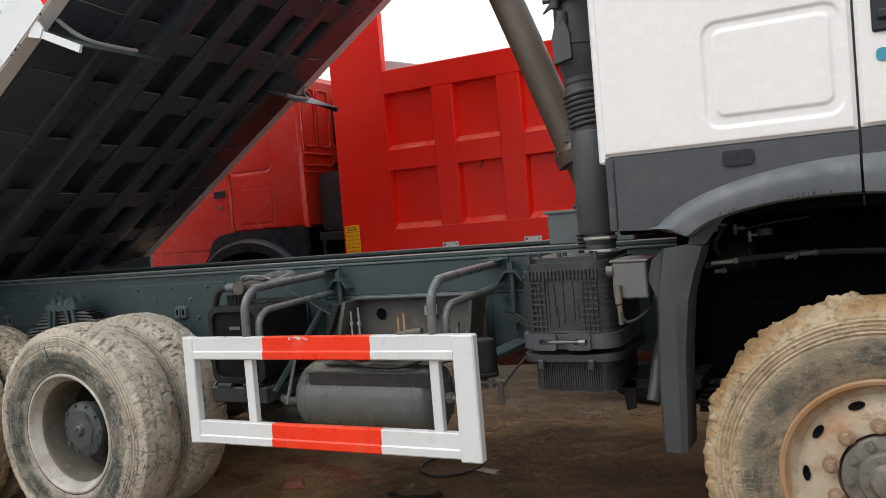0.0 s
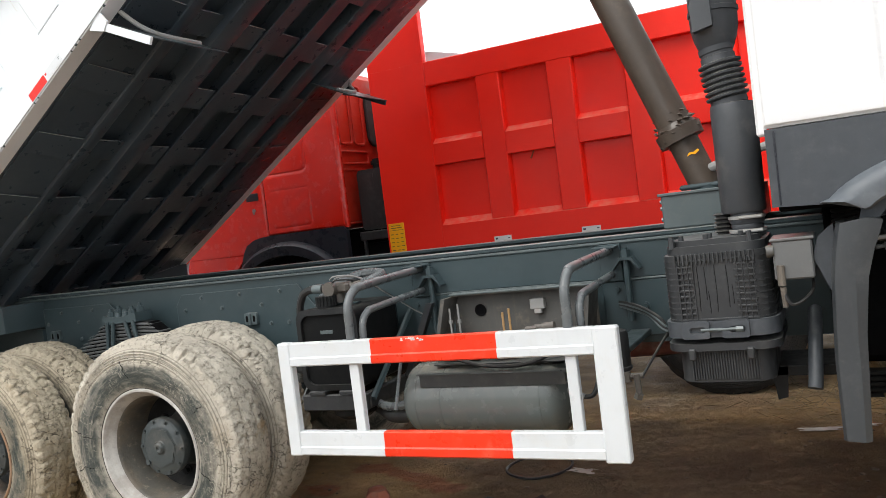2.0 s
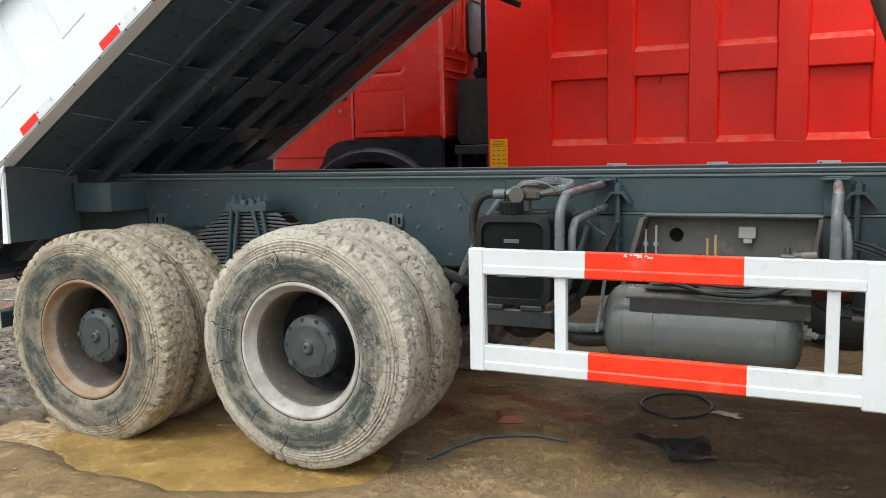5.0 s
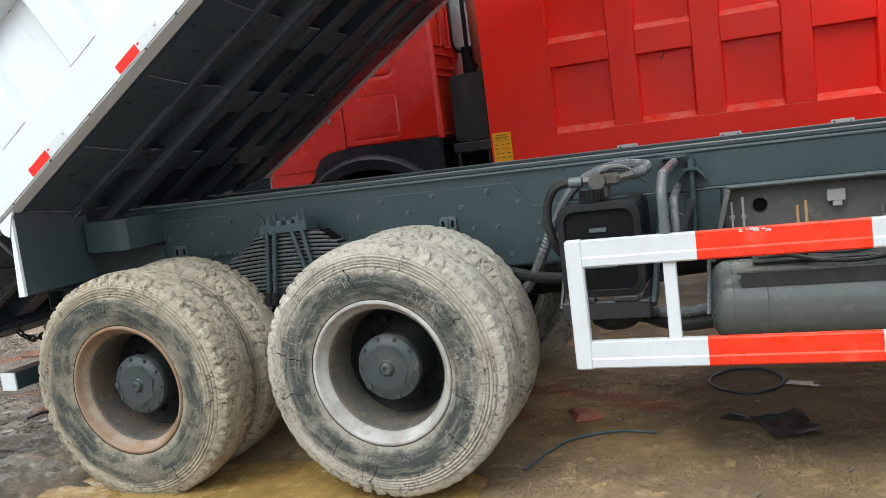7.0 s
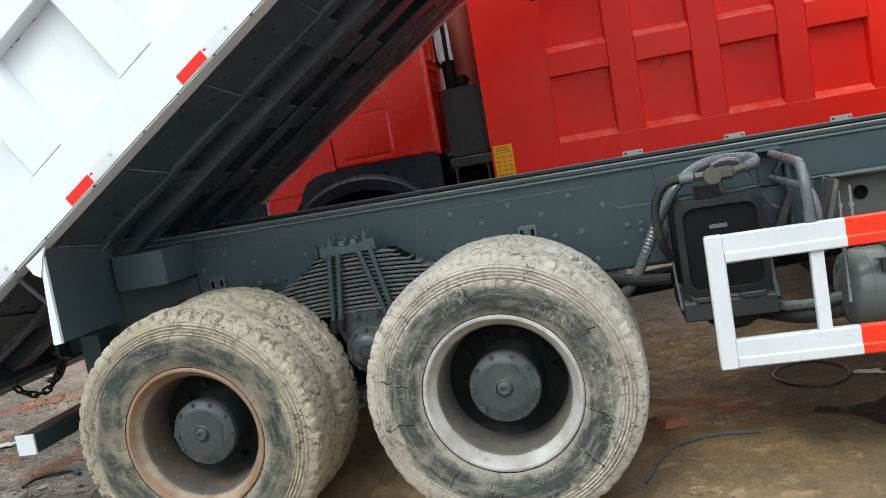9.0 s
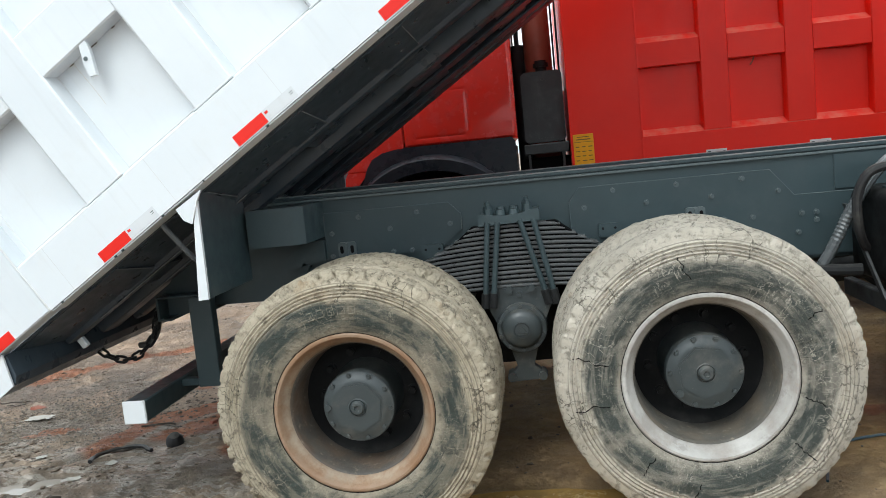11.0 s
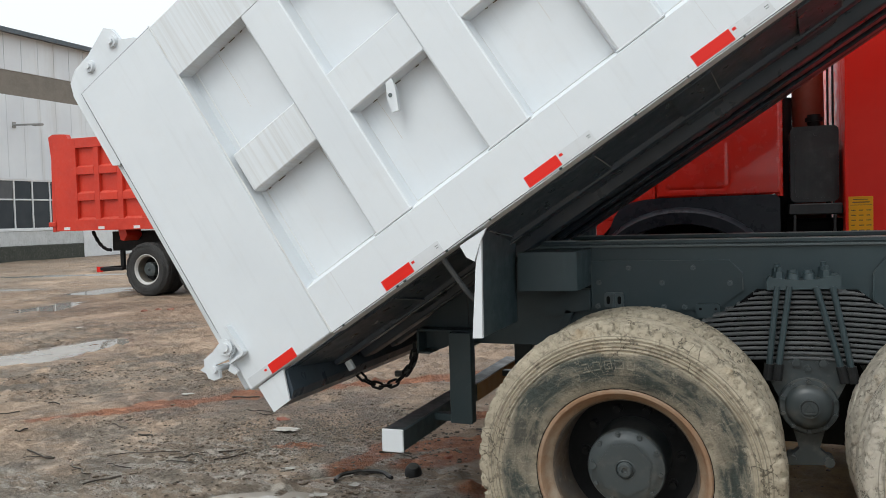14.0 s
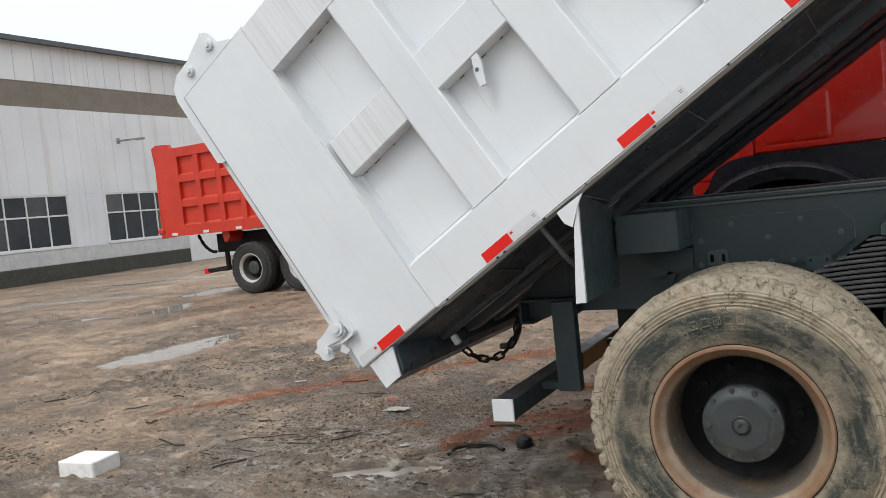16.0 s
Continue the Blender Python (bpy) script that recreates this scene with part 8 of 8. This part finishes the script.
for x in (3.72, 5.07):
    for y, t in ((RY + 0.14, 0), (RY + 0.50, 180), (RY + 1.95, 0), (RY + 2.31, 180)):
        wheel(red, x - 1.5, y - 4.3, 0.56, t, ME_RIM_DARK, ME_TYRE_DARK, ME_HUB_REAR if t == 0 and y < 4 else None)
    part("axle", Geo().cyl((x, RY + 0.3, 0.56), (x, RY + 2.2, 0.56), 0.09, n=14), M_BLACK_DUSTY, red, m=RM)
for y, t in ((RY + 0.15, 0), (RY + 2.25, 180)):
    wheel(red, -0.045 - 1.5, y - 4.3, 0.56, t, ME_RIM_FRONT, ME_TYRE_DARK, ME_HUB_DARK, 0, True)

# ---- a second red tipper across the yard ----
far = thing("tipper_truck", "red tipper truck standing across the muddy yard", "truck")
far.location = (-11.3, 11.4, 0)
FM = Matrix.Translation((11.3, -11.4, 0))
FYN = 10.22
fbed = part("dump_bed", Geo().box((-13.7, FYN + 0.09, 1.42), (-8.0, FYN + 2.35, 1.5), 0.01), M_RED_FAR, far, "red dump bed with three rows of panels", m=FM)
FR = [(-12.62 + 0.62 * i, -12.48 + 0.62 * i) for i in range(7)]
ribbed_side(fbed, M_RED_FAR, -13.72, -7.9, (-13.72, -13.10), FR, 1.42, 1.66, None, 3.19, 3.40, FYN, d=0.08, mids=[(2.06, 2.22), (2.62, 2.78)])
part("tail_post", Geo().prism([(-13.86, 3.46), (-13.72, 3.52), (-13.36, 3.50), (-13.30, 3.40), (-13.72, 3.40), (-13.74, 1.42), (-13.84, 1.40), (-13.80, 3.0)], FYN + 0.01, FYN + 0.12), M_RED_FAR, fbed)
part("tailgate", Geo().box((-13.80, FYN + 0.1, 1.42), (-13.73, FYN + 2.3, 3.30), 0.01), M_RED_FAR, fbed)
part("other_wall", Geo().box((-13.72, FYN + 2.3, 1.42), (-7.9, FYN + 2.38, 3.40), 0.01).box((-7.98, FYN + 0.1, 1.42), (-7.9, FYN + 2.3, 3.5), 0.01), M_RED_FAR, fbed)
part("tail_lock", Geo().box((-13.92, FYN - 0.03, 1.52), (-13.72, FYN + 0.05, 1.62), 0.01), M_RED_FAR, fbed)
for x in (-13.50, -12.55, -11.60, -10.6):
    part("reflector", Geo().box((x, FYN - 0.006, 1.44), (x + 0.17, FYN - 0.0005, 1.50), 0.002), M_REFLECT_WHITE, fbed)
for x, ts in ((-11.35, None), (-10.0, None)):
    for y, t in ((FYN + 0.17, 0), (FYN + 0.53, 180), (FYN + 1.9, 0), (FYN + 2.26, 180)):
        wheel(far, x + 11.3, y - 11.4, 0.575, t, ME_RIM_PALE, ME_TYRE_DARK, ME_HUB_REAR if t == 0 else None)
for x in (-6.3,):
    for y, t in ((FYN + 0.17, 0), (FYN + 2.26, 180)):
        wheel(far, x + 11.3, y - 11.4, 0.575, t, ME_RIM_FRONT, ME_TYRE_DARK, ME_HUB_DARK, 0, True)
g = Geo().box((-12.9, FYN + 0.75, 0.95), (-5.6, FYN + 0.83, 1.38), 0.01).box((-12.9, FYN + 1.6, 0.95), (-5.6, FYN + 1.68, 1.38), 0.01).box((-11.4, FYN + 0.3, 0.5), (-11.3, FYN + 2.2, 0.65), 0.02)
part("chassis", g, M_BLACK_DUSTY, far, m=FM)
part("mud_guard", Geo().prism([(-12.25, 1.42), (-12.05, 1.42), (-12.02, 1.30), (-12.12, 1.18), (-12.2, 1.2)], FYN + 0.25, FYN + 0.7), M_RED_FAR, far, m=FM)
part("cab", Geo().box((-7.6, FYN + 0.05, 1.0), (-5.6, FYN + 2.3, 2.9), 0.08), M_RED_FAR, far, m=FM)
ub = part("underrun_bar", Geo().box((-12.80, FYN + 0.2, 0.52), (-12.68, FYN + 2.2, 0.62), 0.008).box((-12.7, FYN + 0.75, 0.55), (-12.6, FYN + 0.82, 1.0), 0.005).box((-12.7, FYN + 0.15, 0.55), (-12.1, FYN + 0.2, 0.62), 0.005), M_BLACK_DUSTY, far, m=FM)
part("end_cap", Geo().box((-12.82, FYN + 0.17, 0.51), (-12.66, FYN + 0.20, 0.63), 0.004), M_REFLECT_RED, ub)
part("chain", Geo().tube([(-13.2, FYN + 0.5, 1.40), (-13.05, FYN + 0.5, 1.15), (-12.85, FYN + 0.5, 1.0), (-12.7, FYN + 0.5, 0.98)], 0.03, 6, 4, ring=lambda i: 1.0 + 0.4 * (i % 2)), M_BLACK_DUSTY, far, m=FM)

# ---- litter on the ground ----
def gz(x, y):
    return float(ground_height(np.array([x]), np.array([y]))[0])


def foam_mat():
    k = Nodes("white_foam")
    return k.done(k.mix(k.noise(20.0, 4, 0.6, 0.4, 0.7), (0.80, 0.80, 0.79), (0.68, 0.67, 0.64)), 0.8, 0.0, [(k.noise(150.0, 3), 0.2, 0.002)])


M_FOAM = foam_mat()
b = Geo().box((-0.145, -0.115, 0.0), (0.145, 0.115, 0.104), 0.008)
thing("foam_block", "white polystyrene block lying on the mud", "foam block", b, M_FOAM, m=pose(-4.0, 0.255, min(gz(-4.1, 0.2), gz(-3.9, 0.3), gz(-4.0, 0.15)) - 0.004, 0.0, 0.0, 6))


def sheet(w, h, seed, lift=0.010, torn=0.7):
    n = 9
    X, Y = np.meshgrid(np.linspace(-w / 2, w / 2, n), np.linspace(-h / 2, h / 2, n))
    Z = fbm(X * 14 + seed, Y * 14, 0, 3, seed) * lift + 0.002
    X0, Y0 = X / w * 5, Y / h * 5
    X = X + (fbm(X0, Y0 + seed, 2, 3, seed + 1) - 0.5) * w * torn
    Y = Y + (fbm(X0 + 7, Y0 + seed, 4, 3, seed + 2) - 0.5) * h * torn
    V = np.stack([X, Y, Z], -1).reshape(-1, 3)
    i = (np.arange(n - 1)[:, None] * n + np.arange(n - 1)[None]).reshape(-1)
    g = Geo()
    g.add(V.tolist(), np.stack([i, i + 1, i + n + 1, i + n], -1).tolist())
    g.add([(p[0], p[1], p[2] - 0.0008) for p in V.tolist()], np.stack([i, i + n, i + n + 1, i + 1], -1).tolist())
    return g


M_PAPER = paint("dirty_paper", (0.50, 0.49, 0.45), (0.36, 0.34, 0.30), 0.8, dust=(0.2, 0.17, 0.13), dust_amt=0.6)
M_DARKSHEET = paint("dark_wet_plastic", (0.010, 0.015, 0.014), (0.006, 0.008, 0.008), 0.5, dust=(0.03, 0.035, 0.03), dust_amt=0.3, top_dust_sheen=0.1, spec=0.2)
for x, y, w, h, r, s in ((-2.58, 1.70, 0.17, 0.09, 10, 3), (-2.12, 1.01, 0.06, 0.04, 40, 4), (3.08, 1.39, 0.16, 0.07, -15, 5), (-4.1, 2.55, 0.10, 0.06, 30, 6), (-8.7, 5.9, 0.2, 0.12, 30, 7), (-6.9, 7.6, 0.2, 0.1, 5, 8),
                         (-1.72, 0.66, 0.09, 0.05, 12, 9), (-1.60, 0.85, 0.06, 0.05, 70, 10), (4.3, 2.2, 0.22, 0.06, 8, 12), (4.55, 2.3, 0.12, 0.05, -20, 13), (-12.2, 3.2, 0.3, 0.2, 3, 14)):
    thing("paper_scrap", "dirty pale scrap of paper on the mud", "litter", sheet(w, h, s), M_PAPER, group="scraps on the ground", m=pose(x, y, gz(x, y) + 0.004, 0, 0, r))
thing("plastic_sheet", "crumpled dark wet plastic sheet under the truck", "plastic sheet", sheet(0.22, 0.24, 22, 0.05, 0.30), M_DARKSHEET, m=pose(2.96, 0.74, gz(2.96, 0.74) + 0.004, 0, 0, 20))
thing("plastic_sheet", "narrow torn strip of dark wet plastic", "plastic sheet", sheet(0.14, 0.06, 23, 0.03, 0.35), M_DARKSHEET, m=pose(2.74, 0.86, gz(2.74, 0.86) + 0.004, 0, 0, -25))
pts = [(2.80 + 0.19 * math.cos(t), 1.45 + 0.22 * math.sin(t), gz(2.80 + 0.19 * math.cos(t), 1.45 + 0.22 * math.sin(t)) + 0.012) for t in np.linspace(0.5, 6.9, 40)]
thing("cable_loop", "loop of black cable lying under the truck", "cable", Geo().tube(pts, 0.008, 6), M_RUBBER)
M_BLUEHOSE = paint("faded_blue_hose", (0.035, 0.07, 0.095), (0.06, 0.085, 0.085), 0.45, dust=(0.2, 0.17, 0.12), dust_amt=0.6)
hp = smooth_path([Vector(p) for p in ((1.845, 0.235, 0), (1.91, 0.42, 0), (1.99, 0.585, 0), (2.12, 0.675, 0), (2.25, 0.70, 0), (2.39, 0.685, 0))], 6)
thing("blue_hose", "thin faded blue hose lying on the ground", "hose", Geo().tube([(p.x, p.y, gz(p.x, p.y) + 0.010) for p in hp], 0.0065, 6), M_BLUEHOSE)
hp = smooth_path([Vector(p) for p in ((-1.44, 0.98, 0), (-1.56, 1.06, 0), (-1.68, 1.03, 0), (-1.74, 0.93, 0), (-1.72, 0.84, 0))], 6)
thing("cable_piece", "short black bent cable end in the mud", "cable", Geo().tube([(p.x, p.y, gz(p.x, p.y) + 0.02) for p in hp], 0.012, 6), M_RUBBER)
thing("rubber_plug", "small round black rubber piece in the mud", "rubber piece", Geo().lathe([(0, 0.07), (0.03, 0.068), (0.045, 0.05), (0.05, 0.02), (0.045, -0.01)], 14), M_RUBBER, m=pose(-1.37, 1.12, gz(-1.37, 1.12), 20, 10, 0))


def stone_geo(seed, sx, sy, sz):
    g, nn, mm = Geo(), 7, 4
    vs, fs = [], []
    for j in range(mm + 1):
        for i in range(nn):
            a, b = 2 * math.pi * i / nn, math.pi * j / mm
            vs.append((math.sin(b) * math.cos(a), math.sin(b) * math.sin(a), math.cos(b)))
    V = np.array(vs)
    q = 0.45 + 1.1 * fbm(V[:, 0] * 2.2 + seed, V[:, 1] * 1.6, V[:, 2] * 1.6, 3, seed)
    V = V * q[:, None] * np.array([sx, sy, sz])
    for j in range(mm):
        for i in range(nn):
            k2 = (i + 1) % nn
            fs.append((j * nn + i, j * nn + k2, (j + 1) * nn + k2, (j + 1) * nn + i))
    return g.add(V.tolist(), fs)


M_BRICKBIT = paint("broken_brick", (0.27, 0.085, 0.05), (0.2, 0.06, 0.04), 0.85, dust=(0.2, 0.16, 0.12), dust_amt=0.5)
M_CLOD = paint("mud_clod", (0.135, 0.099, 0.068), (0.085, 0.062, 0.043), 0.8, dust=(0.2, 0.17, 0.14), dust_amt=0.5)
M_STONE = paint("grey_stone", (0.14, 0.126, 0.105), (0.085, 0.075, 0.062), 0.75, dust=(0.16, 0.13, 0.1), dust_amt=0.5)
rng = random.Random(11)
for x, y, s in ((-9.06, 7.93, 0.10), (-8.9, 8.05, 0.07), (-9.2, 7.75, 0.06), (1.35, 1.0, 0.05), (2.0, 0.92, 0.10), (-1.3, 1.5, 0.04), (-2.8, 2.0, 0.05)):
    thing("brick_piece", "broken piece of red brick in the mud", "brick piece", stone_geo(rng.randrange(99), s, s * 0.7, s * 0.45), M_BRICKBIT, group="broken bricks", m=pose(x, y, gz(x, y), 0, 0, rng.uniform(0, 180)))
for nm, mat, count, lo, hi, lab in (("mud_clods", M_CLOD, 7000, 0.003, 0.018, "loose clods of mud"), ("gravel", M_STONE, 7000, 0.003, 0.0095, "scattered grey gravel")):
    g = Geo()
    cl = [(rng.uniform(-6.5, -0.9), rng.uniform(0.0, 3.6)) for _ in range(27)]
    cl += [(-5.37, 2.27), (-4.61, 2.92), (-5.85, 3.04), (-3.24, 1.23), (-1.87, 0.72), (-2.87, 1.07), (-2.6, 0.95)]
    base_s = [stone_geo(s_, 1.2, 0.8, 0.42) for s_ in range(10)]
    spots = []
    for i in range(count):
        x, y = rng.uniform(-9, 1.0), rng.uniform(-1.6, 6.5)
        if rng.random() < 0.38:
            x, y = rng.uniform(-3.5, -0.6), rng.uniform(-0.4, 2.6)
        if rng.random() < 0.12:
            x, y = rng.uniform(0.5, 5.0), rng.uniform(-1.2, 3.0)
        if nm == "mud_clods" and rng.random() < 0.72:
            x, y = cl[i % 34][0] + rng.gauss(0, 0.22), cl[i % 34][1] + rng.gauss(0, 0.12)
        if nm == "gravel" and i % 2:
            x, y = rng.gauss(-2.35, 0.42), rng.gauss(1.75, 0.42)
        spots.append((x, y))
    sx_, sy_ = np.array(spots).T
    for x, y, z, wet_ in zip(sx_, sy_, ground_height(sx_, sy_), puddle_field(sx_, sy_)):
        s_ = lo + (hi - lo) * rng.random() ** 3
        src = rng.choice(base_s)
        a = rng.uniform(0, 6.28)
        if wet_ > -0.3:
            continue
        c, sn = math.cos(a) * s_, math.sin(a) * s_
        o = len(g.v)
        g.v += [(x + c * px - sn * py, y + sn * px + c * py, z + 0.2 * s_ + s_ * pz) for px, py, pz in src.v]
        g.f += [tuple(q + o for q in f_) for f_ in src.f]
    thing(nm, lab + " over the yard", "gravel" if nm == "gravel" else "mud", g, mat, kind="stuff", angle=60)
M_TWIG = paint("wet_twig", (0.05, 0.038, 0.028), (0.035, 0.027, 0.02), 0.7)
LYING = [(-3.85, 0.80, 0.34), (-3.19, 1.00, 0.42), (-3.07, 0.52, 0.20), (-3.17, 0.75, 0.20), (-2.87, 1.07, 0.22), (-2.80, 1.05, 0.18), (-3.88, 1.53, 0.16), (-3.5, 1.35, 0.14), (-2.6, 1.09, 0.20), (-3.35, 0.62, 0.30)]
for i in range(36):
    x, y = rng.uniform(-6.5, -1.0), rng.uniform(0.1, 3.0)
    if 20 < i < 26:
        x, y = rng.uniform(-9, -4), rng.uniform(1, 5)
    a, L_ = rng.uniform(-0.5, 0.9), rng.uniform(0.08, 0.26)
    if i >= 26:
        x, y, L_ = LYING[i - 26]
    pts = []
    for s_ in range(5):
        q = s_ / 4 - 0.5
        px, py = x + L_ * q * math.cos(a) + rng.uniform(-1, 1) * 0.018, y + L_ * q * math.sin(a) + rng.uniform(-1, 1) * 0.018
        pts.append((px, py, gz(px, py) + 0.008))
    thing("twig", "dark wet twig lying in the mud", "twig", Geo().tube(pts, rng.uniform(0.003, 0.007), 5, 3), M_TWIG, group="twigs in the mud")
g = Geo()
for i in range(160):
    x, y, a, L_ = rng.gauss(4.35, 0.25), rng.gauss(2.9, 0.3), rng.uniform(0, 3.1), rng.uniform(0.06, 0.2)
    z = gz(x, y)
    g.tube([(x, y, z + 0.01), (x + L_ * math.cos(a), y + L_ * math.sin(a), z + rng.uniform(0.005, 0.05))], 0.0025, 4)
thing("dry_straw", "heap of dry straw on the ground", "straw", g, paint("dry_straw", (0.30, 0.21, 0.10), (0.2, 0.14, 0.07), 0.8), kind="stuff")


# grease and mud caked on the hoist collar
g = Geo()
for i in range(60):
    t_ = rng.uniform(0, 6.283)
    along = rng.gauss(0.345, 0.03) if i < 70 else rng.uniform(0.40, 0.75)
    rad = 0.108 if along < 0.34 else (0.098 if along < 0.37 else 0.083)
    ex, ey = Vector((d_h.z, 0, -d_h.x)), Vector((0, 1, 0))
    p = base_h + d_h * along + (ex * math.cos(t_) + ey * math.sin(t_)) * rad
    s_ = rng.uniform(0.004, 0.013)
    src = rng.choice(base_s)
    o = len(g.v)
    g.v += [(p.x + s_ * px, p.y + s_ * py, p.z + s_ * pz) for px, py, pz in src.v]
    g.f += [tuple(q + o for q in f_) for f_ in src.f]
tagged(part("caked_grease", g, M_CYL, hoist, "lumps of dark grease", angle=60), kind="stuff")
